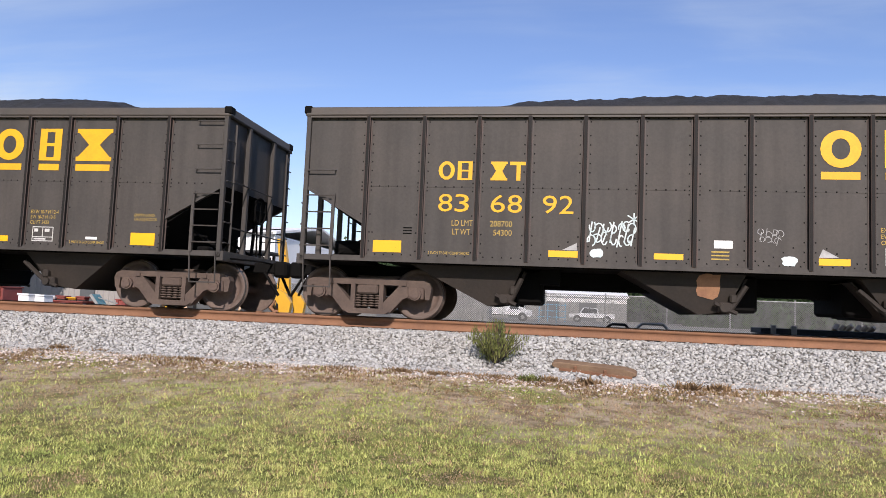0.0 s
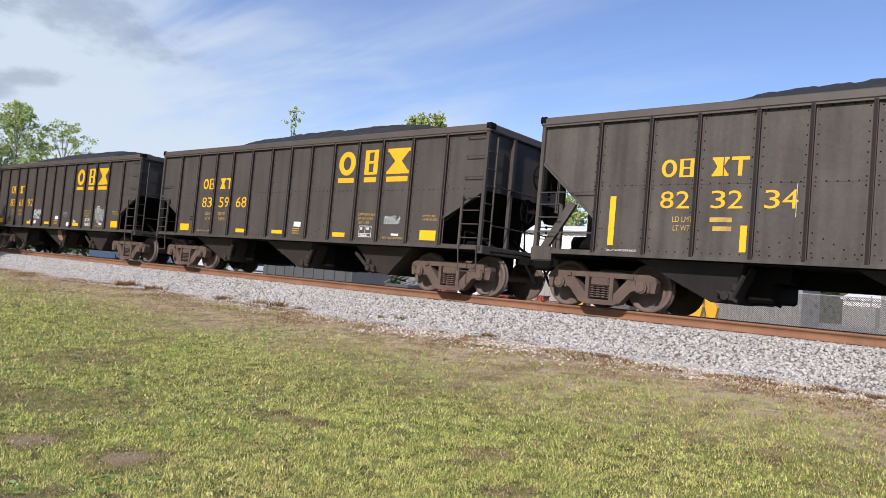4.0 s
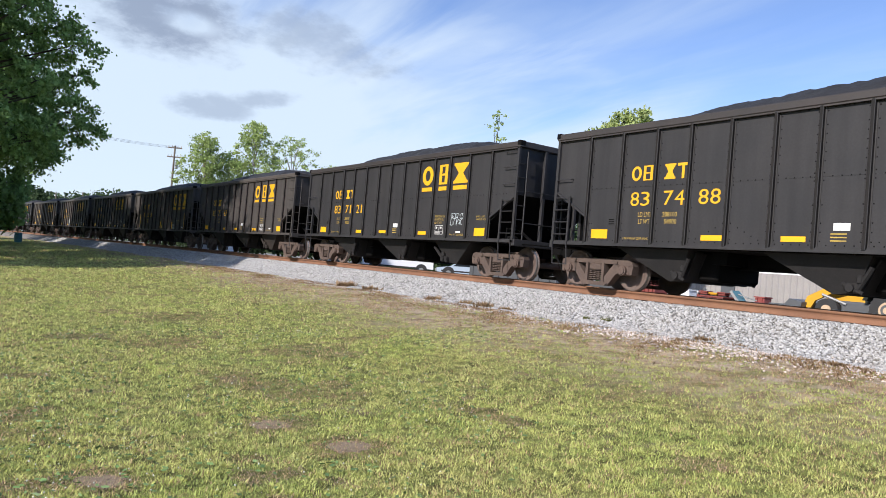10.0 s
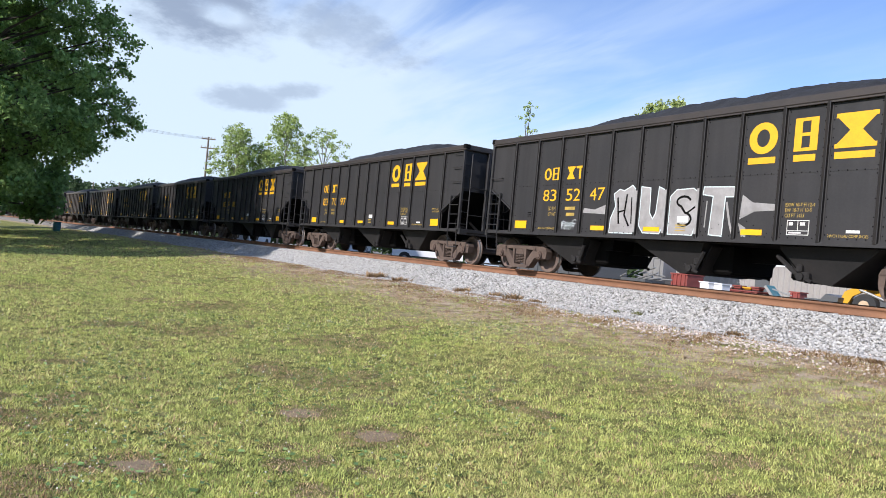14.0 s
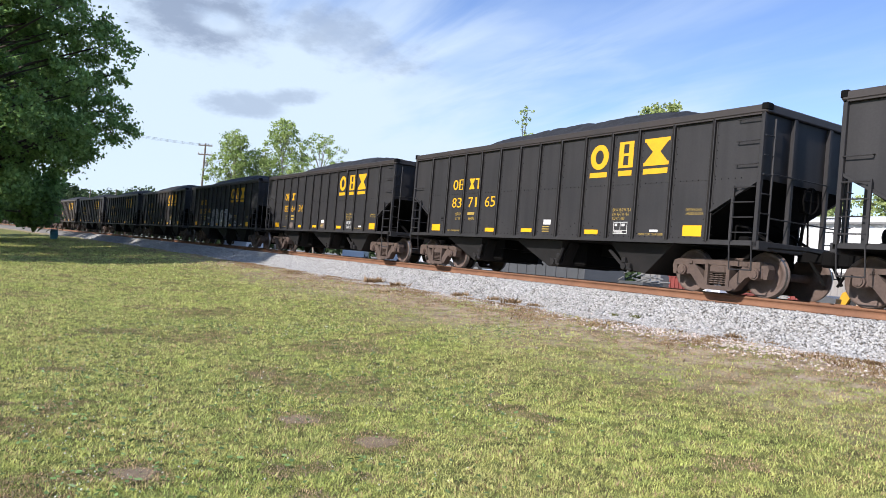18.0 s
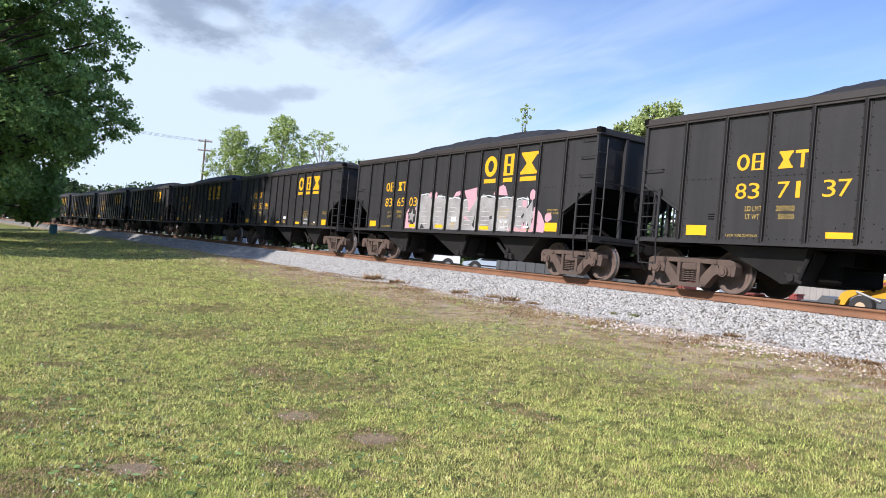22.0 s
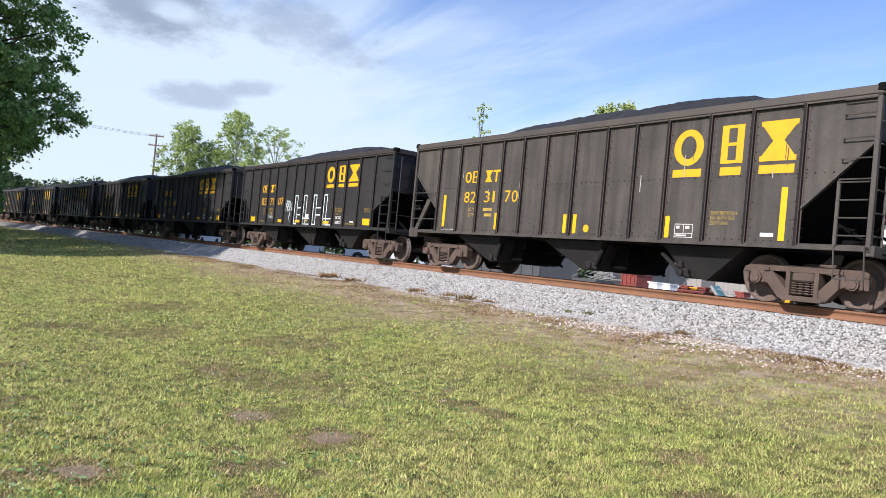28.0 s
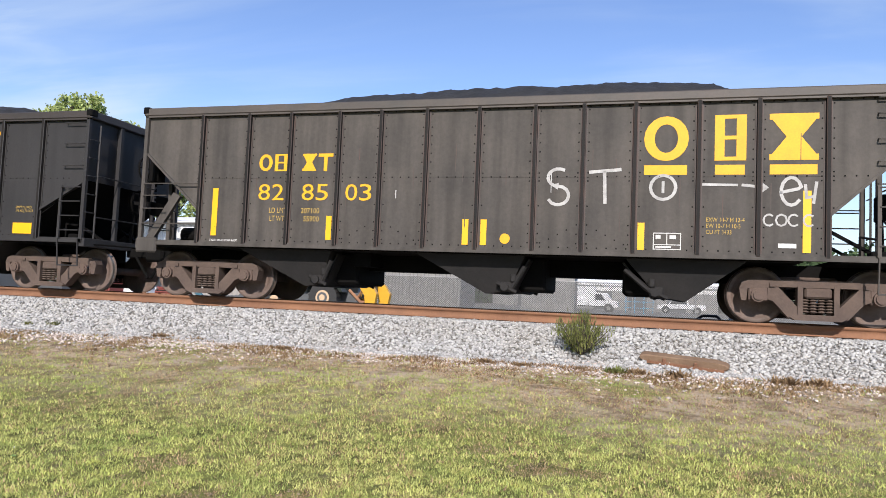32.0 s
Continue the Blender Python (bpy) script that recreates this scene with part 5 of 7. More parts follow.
def make_tree(x, y, z, height, lobes, leaves, leaf, leaf_mat, label, seed, trunk_r=0.2, limb_r=0.05, name="tree", fill=0.65, bark=None, clump=26):
    """A tree: tapered trunk, a limb to each lobe (centre, radius, in the tree's space), twigs, and leaves in loose clumps with gaps."""
    rng = np.random.default_rng(seed)
    tree = empty(name, Matrix.Translation((x, y, z)), label, "tree")
    segs = [((0, 0, -0.1), (0.1, 0, height * 0.3), trunk_r, trunk_r * 0.75), ((0.1, 0, height * 0.3), (0, 0.1, height * 0.72), trunk_r * 0.75, trunk_r * 0.25)]
    pts, sz = [], []
    total = sum(l[3] ** 2 for l in lobes)
    for cx, cy, cz, r in lobes:
        zr = min(max(cz - 0.45 * math.hypot(cx, cy) - 0.6, height * 0.12), height * 0.65)
        mid = Vector((cx * 0.5, cy * 0.5, zr + (cz - zr) * 0.62))
        root = Vector((0.05, 0.02, zr))
        segs.append((root, mid, limb_r * 1.2, limb_r * 0.8))
        segs.append((mid, Vector((cx, cy, cz)), limb_r * 0.8, limb_r * 0.35))
        n = int(leaves * r * r / total)
        tips = rng.normal(size=(max(6, n // clump), 3))
        tips /= np.linalg.norm(tips, axis=1)[:, None]
        tips *= rng.uniform(0.35, 1.0, (len(tips), 1)) ** fill * r
        tips[:, 2] *= 0.72
        for t_ in tips[::3]:
            segs.append((Vector((cx, cy, cz)), Vector((cx, cy, cz)) + Vector(t_) * 0.92, limb_r * 0.3, limb_r * 0.1))
        which = rng.integers(0, len(tips), n)
        p = tips[which] + rng.normal(scale=r * 0.16, size=(n, 3)) * (1, 1, 0.7) + (cx, cy, cz)
        pts.append(p)
        sz.append(rng.uniform(0.6, 1.25, n) * leaf)
    part("trunk", limb_mesh("trunk", segs, bark or BARK), None, tree)
    crown = scatter("crown", LEAF_V, LEAF_F, np.concatenate(pts), np.concatenate(sz), leaf_mat, 1.0, seed)
    crown.parent = tree
    return tree


def lobes_in(n, rx, ry, z0, z1, r0, r1, seed, shape=1.0):
    """Lobes spread through an egg-shaped crown."""
    r = random.Random(seed)
    out = []
    for i in range(n):
        f = (i + 0.5) / n
        z = z0 + (z1 - z0) * f
        w = math.sin(math.pi * (0.12 + 0.86 * f) ** shape)
        a = i * 2.399 + r.uniform(-0.4, 0.4)
        q = r.uniform(0.45, 1.0)
        out.append((rx * w * q * math.cos(a), ry * w * q * math.sin(a), z, r.uniform(r0, r1)))
    return out


def oak_lobes(n, profile, floor, r0, r1, seed):
    """Lobes of a broad oak: profile (height, radius) of its crown, floor (way towards the track, lowest leaf)."""
    r = random.Random(seed)
    zs, rs = zip(*profile)
    fy, fz = zip(*floor)
    out = []
    while len(out) < n:
        z, a, rad = r.uniform(zs[0], zs[-1]), r.uniform(0, 2 * math.pi), r.uniform(r0, r1)
        reach = max(0.0, float(np.interp(z, zs, rs)) - rad * 0.8) * math.sqrt(r.uniform(0.15, 1.0))
        cx, cy = reach * math.cos(a), reach * math.sin(a)
        if z - 0.72 * rad > float(np.interp(cy, fy, fz)):
            out.append((cx, cy, z, rad))
    return out


OAK_CROWN = [(1.0, 5.0), (4.0, 8.0), (6.0, 9.2), (10.0, 9.9), (13.0, 9.6), (15.0, 8.2), (18.0, 7.0), (21.5, 4.0)]
make_tree(-47.9, -3.0, 0, 22.5, oak_lobes(230, OAK_CROWN, [(-9, 0.8), (2.0, 0.6), (3.5, 1.8), (5.5, 4.0), (9.5, 5.6)], 0.8, 1.8, 3), 200000, 0.19, LEAF_OAK, "large spreading oak with dense dark green leaves on the lawn", 11, 0.42, 0.08, "oak_tree", clump=58)
make_tree(-72.5, -4.6, 0, 21.0, oak_lobes(120, [(0.8, 9.0), (6.0, 9.6), (13.0, 9.8), (17.0, 7.0), (20.5, 4.0)], [(-9, 0.4), (9, 0.4)], 1.2, 2.2, 5), 66000, 0.41, LEAF_OAK, "second large oak with low hanging branches further down the lawn", 13, 0.42, 0.11, "oak_tree")
make_tree(-37.5, -8.6, 0, 21.0, oak_lobes(110, [(1.5, 6.0), (5.0, 7.6), (12.0, 8.0), (17.0, 6.8), (20.5, 3.5)], [(-9, 2.5), (4, 2.0), (8, 0.8)], 1.0, 1.9, 6), 42000, 0.26, LEAF_OAK, "near oak whose outer twigs hang over the lawn", 14, 0.40, 0.08, "oak_tree")
# two more oaks, hidden behind the first ones, added to shade the far cars
make_tree(-60.5, -9.0, 0, 21.0, oak_lobes(70, [(4.0, 6.5), (12.0, 8.0), (17.0, 6.8), (20.5, 3.5)], [(-9, 2.5), (9, 2.5)], 1.3, 2.2, 7), 20000, 0.40, LEAF_OAK, "hidden oak behind the others, added to shade the far cars", 15, 0.40, 0.08, "oak_tree")
make_tree(-90.0, -10.0, 0, 22.0, oak_lobes(70, [(4.0, 7.5), (12.0, 9.0), (17.0, 8.0), (21.5, 4.5)], [(-9, 2.5), (9, 2.5)], 1.4, 2.4, 8), 20000, 0.42, LEAF_OAK, "hidden last oak, added to shade the cars farthest down the line", 16, 0.40, 0.08, "oak_tree")
for i, (yw, d, top, wid, n, dens, seed) in enumerate(((75.2, 72, 8.7, 2.1, 26, 5200, 21), (73.4, 73, 7.4, 1.9, 20, 3600, 24), (71.7, 72, 10.2, 2.0, 24, 4300, 22), (68.8, 72, 9.3, 3.7, 38, 2600, 23))):
    x, y = at(yw, d)
    h = 1.5 + d * math.tan(radians(top)) - 0.75
    make_tree(x, y, 0.66, h, lobes_in(n, wid, wid, h * 0.35, h * 0.93, 0.75, 1.25, seed), int(dens * 2.1), 0.16, LEAF_SPRING, "slender tree with light spring leaves and gaps in its crown", seed, 0.12, 0.03, bark=BARK_PALE)
x, y = at(42.9, 46)
make_tree(x, y, 0.66, 12.2, lobes_in(22, 2.5, 2.5, 5.2, 11.0, 0.8, 1.2, 31), 13000, 0.2, LEAF_GREEN, "round-topped tree with fresh light green leaves", 31, 0.2, 0.05)
x, y = at(45.3, 47)
make_tree(x, y, 0.66, 10.9, lobes_in(8, 0.8, 0.8, 5.0, 10.2, 0.5, 0.8, 33), 3000, 0.2, LEAF_GREEN, "narrow young tree with fresh light green leaves", 33, 0.12, 0.03)
for yw, d, el, seed in ((36.2, 68, 8.6, 41), (31.6, 72, 8.0, 42), (27.2, 70, 8.4, 43)):
    x, y = at(yw, d)
    h = 0.84 + d * math.tan(radians(el))
    make_tree(x, y, 0.66, h, lobes_in(18, 2.6, 2.6, h * 0.4, h * 0.92, 0.9, 1.4, seed), 7000, 0.24, LEAF_GREEN, "round tree with fresh light green leaves behind the white building", seed, 0.18, 0.05)
x, y = at(53.3, 46)
make_tree(x, y, 0.66, 11.0, lobes_in(12, 0.9, 0.9, 5.0, 10.7, 0.3, 0.55, 35), 520, 0.15, LEAF_SPRING, "thin sapling with sparse leaves and bare twigs", 35, 0.09, 0.03, "sapling")


def far_woods():
    """The wooded skyline behind the yard and down the line: many trees run together."""
    rng = np.random.default_rng(77)
    pts, sz, segs = [], [], []
    for yaw in np.arange(-42, 89, 0.75):
        for row in range(2):
            yw = yaw + rng.uniform(-0.5, 0.5)
            d = rng.uniform(100, 125) + row * 22 + (150 if yw > 78 else 0) + (45 if -7 < yw < 13 else 0)
            el = np.interp(yw, [-42, -5, 20, 40, 62, 78, 80, 89], [4.4, 4.6, 5.0, 5.2, 4.0, 3.4, 3.4, 2.9]) * rng.uniform(0.78, 1.08)
            x, y = at(yw, d)
            top = 1.5 + d * math.tan(radians(el))
            w = rng.uniform(2.2, 3.6) * d / 110
            n = 420 if yw < 76 else 1500
            q = rng.normal(size=(n, 3))
            q /= np.linalg.norm(q, axis=1)[:, None]
            q *= rng.uniform(0.5, 1.0, (n, 1))
            h = (top - 0.75) / 2
            p = q * (w, w, h) + (x, y, 0.75 + h)
            p[:, :2] += rng.normal(scale=0.35 * w * 0.4, size=(n, 2))
            pts.append(p)
            sz.append(rng.uniform(0.8, 1.6, n) * d / 100 * (0.5 if yw < 76 else 0.26))
    # undergrowth that closes the foot of the woods
    for yaw in np.arange(-42, 62, 0.35):
        x, y = at(yaw, 97 + rng.uniform(-3, 3) + (48 if -9 < yaw < 14 else 0))
        p = rng.uniform(-1, 1, (70, 3)) * (0.9, 0.7, 1.5) + (x, y, 0.66 + 1.3)
        pts.append(p)
        sz.append(rng.uniform(0.5, 1.0, 70))
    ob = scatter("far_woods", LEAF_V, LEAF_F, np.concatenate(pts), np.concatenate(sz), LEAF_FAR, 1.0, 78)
    return tagged(ob, "distant dark green woods along the skyline", "woods", kind="stuff")


far_woods()

# ---- the yard across the track ----
YARD_Z = 0.66
CAB_GREEN = mat("dark_green_cab_paint", (0.018, 0.024, 0.020), 0.4, 0, 0.2, 2.0, None, 20, 0.02)
WALL_WHITE = mat("white_metal_cladding", (0.78, 0.78, 0.77), 0.5, 0, 0.06, 0.8, None, 12, 0.03)
WALL_TAN = mat("grey_tan_cladding", (0.31, 0.29, 0.27), 0.55, 0, 0.12, 0.8, None, 12, 0.03)
SILVER = mat("ribbed_galvanised_sheet", (0.27, 0.265, 0.255), 0.55, 0.2, 0.15, 1.2, None, 14, 0.05)
ORANGE = mat("orange_yellow_machine_paint", (0.64, 0.345, 0.03), 0.4, 0, 0.1, 2.0, None, 20, 0.02)
RED = mat("faded_red_paint", (0.26, 0.055, 0.045), 0.6, 0, 0.25, 1.5, (0.18, 0.05, 0.04), 20, 0.03)
BLUE = mat("blue_paint", (0.10, 0.28, 0.42), 0.5, 0, 0.15, 2.0, None, 20, 0.03)
TEAL = mat("teal_plastic", (0.07, 0.22, 0.25), 0.5, 0, 0.1, 3.0, None, 20, 0.02)
DARK = mat("dark_rubber", (0.03, 0.03, 0.03), 0.8, 0, 0.2, 4.0, None, 30, 0.1)
GLASS = mat("dark_window_glass", (0.02, 0.025, 0.03), 0.08, 0, 0.1, 2.0, None, 10, 0.0, spec=0.8)
GREY_PAINT = mat("slate_grey_paint", (0.095, 0.10, 0.105), 0.5, 0, 0.15, 1.0, None, 20, 0.03)
HUB = mat("tan_wheel_rim", (0.55, 0.40, 0.26), 0.6, 0, 0.15, 4.0, None, 20, 0.03)
STEEL = mat("weathered_steel_pole", (0.34, 0.34, 0.33), 0.5, 0.5, 0.15, 3.0, None, 30, 0.05)
WOOD = mat("weathered_wood_pole", (0.20, 0.165, 0.13), 0.9, 0, 0.3, 3.0, None, 30, 0.3)
CONCRETE = mat("pale_concrete", (0.48, 0.47, 0.45), 0.85, 0, 0.15, 1.0, None, 20, 0.1)


def wheel_bm(x, y, z, r, w, bm=None):
    bm = bm or B()
    rod(bm, (x, y - w / 2, z), (x, y + w / 2, z), r, 22)
    return bm


def ribbed_wall(x0, x1, y, z0, z1, pitch=0.3, depth=0.05):
    """Corrugated cladding that faces -y."""
    bm = B()
    x, pts = x0, []
    while x < x1 - 0.01:
        pts += [(x, y), (x + pitch * 0.55, y), (x + pitch * 0.65, y - depth), (x + pitch * 0.9, y - depth)]
        x += pitch
    pts.append((x1, y))
    a = [bm.verts.new((px, py, z0)) for px, py in pts]
    b = [bm.verts.new((px, py, z1)) for px, py in pts]
    for i in range(len(pts) - 1):
        bm.faces.new((a[i], a[i + 1], b[i + 1], b[i]))
    return bm


def metal_building():
    b = empty("metal_building", None, "long white metal-clad industrial building with a grey-tan base wall", "building")
    x0, x1, y0, y1 = -37.0, -17.5, 42.0, 58.0
    part("base_wall", ribbed_wall(x0, x1, y0, YARD_Z, 2.75, 0.4), WALL_TAN, b)
    part("upper_wall", ribbed_wall(x0, x1, y0 - 0.02, 2.75, 5.6, 0.4), WALL_WHITE, b)
    part("end_wall", box(B(), x0, x0 + 0.1, y0 + 0.05, y1, YARD_Z, 5.6), WALL_WHITE, b)
    part("end_wall", box(B(), x1 - 0.1, x1, y0 + 0.05, y1, YARD_Z, 5.6), WALL_WHITE, b)
    part("back_wall", box(B(), x0, x1, y1, y1 + 0.1, YARD_Z, 5.6), WALL_WHITE, b)
    part("roof", plate(B(), [(y0 - 0.3, 5.6), (y0 - 0.3, 5.75), ((y0 + y1) / 2, 6.9), (y1 + 0.3, 5.75), (y1 + 0.3, 5.6), ((y0 + y1) / 2, 6.75)], x0 - 0.2, x1 + 0.2, Matrix(((0, 1, 0, 0), (1, 0, 0, 0), (0, 0, 1, 0), (0, 0, 0, 1)))), WALL_WHITE, b)
    part("gutter", box(B(), x0, x1, y0 - 0.36, y0 - 0.24, 5.58, 5.7), STEEL, b)
    part("door", box(B(), -30.2, -29.2, y0 - 0.08, y0, YARD_Z, 2.7), GREY_PAINT, b)


metal_building()


def long_building():
    b = empty("warehouse", None, "low white warehouse with a pale roof behind the fence", "building")
    x0, x1, y0, y1 = -24.0, 9.0, 112.0, 126.0
    part("base_wall", ribbed_wall(x0, x1, y0, YARD_Z, 3.4, 0.6), SILVER, b)
    part("upper_wall", ribbed_wall(x0, x1, y0 - 0.02, 3.4, 4.2, 0.6), WALL_WHITE, b)
    part("end_wall", box(B(), x0, x0 + 0.15, y0 + 0.06, y1, YARD_Z, 4.2), WALL_WHITE, b)
    part("end_wall", box(B(), x1 - 0.15, x1, y0 + 0.06, y1, YARD_Z, 4.2), WALL_WHITE, b)
    part("back_wall", box(B(), x0, x1, y1, y1 + 0.15, YARD_Z, 4.2), WALL_WHITE, b)
    part("roof", plate(B(), [(y0 - 0.4, 4.2), (y0 - 0.4, 4.4), ((y0 + y1) / 2, 5.6), (y1 + 0.4, 4.4), (y1 + 0.4, 4.2), ((y0 + y1) / 2, 5.4)], x0 - 0.3, x1 + 0.3, Matrix(((0, 1, 0, 0), (1, 0, 0, 0), (0, 0, 1, 0), (0, 0, 0, 1)))), WALL_WHITE, b)
    for x in (-20.0, -14.5, -8.5, -3.5, 2.0):
        part("dock_door", box(B(), x, x + 2.6, y0 - 0.12, y0 - 0.05, YARD_Z, 3.4), GREY_PAINT, b)


long_building()


def shed(x0, x1, y0, y1, z1, label):
    s = empty("storage_shed", None, label, "shed")
    part("front_wall", ribbed_wall(x0, x1, y0, YARD_Z, z1, 0.25, 0.06), SILVER, s)
    part("side_wall", box(B(), x0, x0 + 0.06, y0 + 0.02, y1, YARD_Z, z1), SILVER, s)
    part("side_wall", box(B(), x1 - 0.06, x1, y0 + 0.02, y1, YARD_Z, z1), SILVER, s)
    part("back_wall", box(B(), x0, x1, y1, y1 + 0.06, YARD_Z, z1), SILVER, s)
    part("roof", box(B(), x0 - 0.1, x1 + 0.1, y0 - 0.15, y1 + 0.15, z1, z1 + 0.08), WALL_WHITE, s)


shed(-17.2, -12.0, 46.0, 50.0, 3.1, "grey ribbed steel storage shed behind the fence")
shed(-10.8, -6.5, 62.0, 66.0, 3.6, "pale grey ribbed storage shed behind the fence")


def chain_fence():
    """Chain-link fence with a dark screen, on round posts with a top rail."""
    f = empty("chain_link_fence", None, "tall grey chain-link fence with round steel posts", "fence", kind="")
    m = bpy.data.materials.new("chain_link")
    m.use_nodes = True
    n, l = m.node_tree.nodes, m.node_tree.links
    b = n["Principled BSDF"]
    b.inputs["Base Color"].default_value = (0.09, 0.09, 0.088, 1)
    b.inputs["Roughness"].default_value = 0.6
    tc = n.new("ShaderNodeTexCoord")
    mp = n.new("ShaderNodeMapping")
    mp.inputs["Rotation"].default_value = (0, radians(45), 0)
    l.new(tc.outputs["Object"], mp.inputs[0])
    sp = n.new("ShaderNodeSeparateXYZ")
    l.new(mp.outputs[0], sp.inputs[0])
    cut = []
    for i in (0, 2):
        q = n.new("ShaderNodeMath")
        q.operation = "PINGPONG"
        q.inputs[1].default_value = 0.035
        l.new(sp.outputs[i], q.inputs[0])
        c = n.new("ShaderNodeMath")
        c.operation = "LESS_THAN"
        c.inputs[1].default_value = 0.0125
        l.new(q.outputs[0], c.inputs[0])
        cut.append(c.outputs[0])
    mx = n.new("ShaderNodeMath")
    mx.operation = "MAXIMUM"
    l.new(cut[0], mx.inputs[0])
    l.new(cut[1], mx.inputs[1])
    l.new(mx.outputs[0], b.inputs["Alpha"])
    x0, x1, y, zt = -16.0, 26.0, 38.0, 2.55
    bays = 14
    for i in range(bays):
        a, c = x0 + (x1 - x0) * i / bays, x0 + (x1 - x0) * (i + 1) / bays
        part("mesh_panel", box(B(), a, c, y - 0.004, y + 0.004, YARD_Z + 0.04, zt), m, f)
        part("top_rail", rod(B(), (a, y, zt), (c, y, zt), 0.022, 8), STEEL, f)
    for i in range(bays + 1):
        a = x0 + (x1 - x0) * i / bays
        part("post", rod(rod(B(), (a, y + 0.03, YARD_Z - 0.3), (a, y + 0.03, zt + 0.06), 0.035, 8), (a, y + 0.03, zt + 0.06), (a, y + 0.03, zt + 0.11), 0.045, 8, 0.01), STEEL, f)


chain_fence()


def backhoe():
    y = 27.5
    b = empty("backhoe_loader", None, "orange-yellow backhoe loader with black cab and large tyres, parked", "backhoe loader")
    for s in (-1, 1):
        rear = part("rear_wheel", wheel_bm(-12.5, y + s * 0.82, 1.26, 0.60, 0.42), DARK, b)
        bm = B()
        for i in range(22):
            a = 2 * math.pi * i / 22
            box(bm, -0.03, 0.03, -0.2, 0.2, 0.57, 0.625, Matrix.Translation((-12.5, y + s * 0.82, 1.26)) @ Matrix.Rotation(a, 4, "Y"))
        part("lug", bm, DARK, rear)
        part("rim", wheel_bm(-12.5, y + s * 1.03, 1.26, 0.29, 0.04), HUB, rear)
        part("rim_dish", wheel_bm(-12.5, y + s * 1.045, 1.26, 0.21, 0.04), GREY_PAINT, rear)
        part("hub_cap", wheel_bm(-12.5, y + s * 1.06, 1.26, 0.12, 0.05), HUB, rear)
        fw = part("front_wheel", wheel_bm(-14.65, y + s * 0.8, 1.09, 0.43, 0.3), DARK, b)
        part("rim", wheel_bm(-14.65, y + s * 0.96, 1.09, 0.19, 0.04), HUB, fw)
        part("fender", plate(B(), [(-13.35, 1.55), (-13.2, 1.85), (-12.9, 2.02), (-12.2, 2.02), (-11.8, 1.85), (-11.65, 1.5), (-11.78, 1.5), (-11.95, 1.75), (-12.3, 1.92), (-12.8, 1.92), (-13.1, 1.75), (-13.2, 1.55)], y + s * 1.06, y + s * 0.55), CAB_GREEN, b)
        part("loader_arm", plate(B(), [(-13.6, 2.25), (-13.5, 2.08), (-14.6, 1.72), (-15.2, 1.40), (-15.45, 0.95), (-15.75, 0.98), (-15.5, 1.55), (-14.8, 1.92)], y + s * 0.68 - 0.06, y + s * 0.68 + 0.06), ORANGE, b)
        part("arm_stripe", plate(B(), [(-14.0, 2.06), (-13.7, 2.15), (-13.68, 2.05), (-14.4, 1.80), (-14.42, 1.90)], y + s * 0.68 - 0.068, y + s * 0.68 + 0.068), RED, b)
        part("stabilizer", plate(B(), [(-10.75, 0.95), (-10.4, 0.95), (-10.3, 1.5), (-10.55, 1.85), (-10.85, 2.0), (-11.0, 1.7), (-10.8, 1.4)], y + s * 0.75 - 0.12, y + s * 0.75 + 0.12), ORANGE, b)
    part("chassis", box(box(B(), -15.0, -11.2, y - 0.45, y + 0.45, 1.0, 1.5, bevel=0.05), -14.2, -13.1, y - 0.8, y - 0.45, 1.0, 1.45, bevel=0.04), GREY_PAINT, b)
    part("engine_hood", plate(B(), [(-14.9, 1.45), (-13.5, 1.45), (-13.5, 2.12), (-14.1, 1.98), (-14.9, 1.75)], y - 0.42, y + 0.42), ORANGE, b)
    part("cab_body", plate(B(), [(-13.45, 1.45), (-11.7, 1.45), (-11.6, 2.1), (-13.45, 2.2)], y - 0.62, y + 0.62), CAB_GREEN, b)
    for x, yy in ((-13.4, -0.6), (-13.4, 0.6), (-11.7, -0.6), (-11.7, 0.6)):
        part("cab_pillar", box(B(), x - 0.05, x + 0.05, y + yy - 0.05, y + yy + 0.05, 2.05, 3.35), DARK, b)
    part("cab_roof", box(B(), -13.6, -11.5, y - 0.75, y + 0.75, 3.35, 3.48, bevel=0.04), DARK, b)
    part("window", box(B(), -13.3, -11.8, y - 0.60, y - 0.58, 2.2, 3.3), GLASS, b)
    part("window", box(B(), -13.3, -11.8, y + 0.58, y + 0.60, 2.2, 3.3), GLASS, b)
    part("seat", box(B(), -12.7, -12.3, y - 0.25, y + 0.25, 2.1, 2.7, bevel=0.05), DARK, b)
    part("bucket", plate(B(), [(-15.6, 0.78), (-15.5, 1.3), (-16.0, 1.4), (-16.5, 0.85), (-16.55, 0.7), (-15.8, 0.68)], y - 1.1, y + 1.1), GREY_PAINT, b)
    part("hydraulic_ram", rod(B(), (-14.0, y - 0.82, 1.35), (-14.9, y - 0.82, 1.65), 0.05, 8), STEEL, b)
    part("swing_frame", box(rod(rod(B(), (-11.6, y - 0.5, 1.6), (-11.0, y - 0.5, 1.05), 0.06), (-11.5, y - 0.3, 1.0), (-11.0, y - 0.6, 1.6), 0.05), -11.6, -11.0, y - 0.4, y + 0.4, 0.95, 1.2, bevel=0.04), RUST_PATCH, b)
    part("boom", plate(B(), [(-11.3, 1.2), (-11.0, 1.2), (-10.8, 2.8), (-11.05, 4.0), (-11.3, 4.0), (-11.1, 2.8)], y - 0.16, y + 0.16), ORANGE, b)
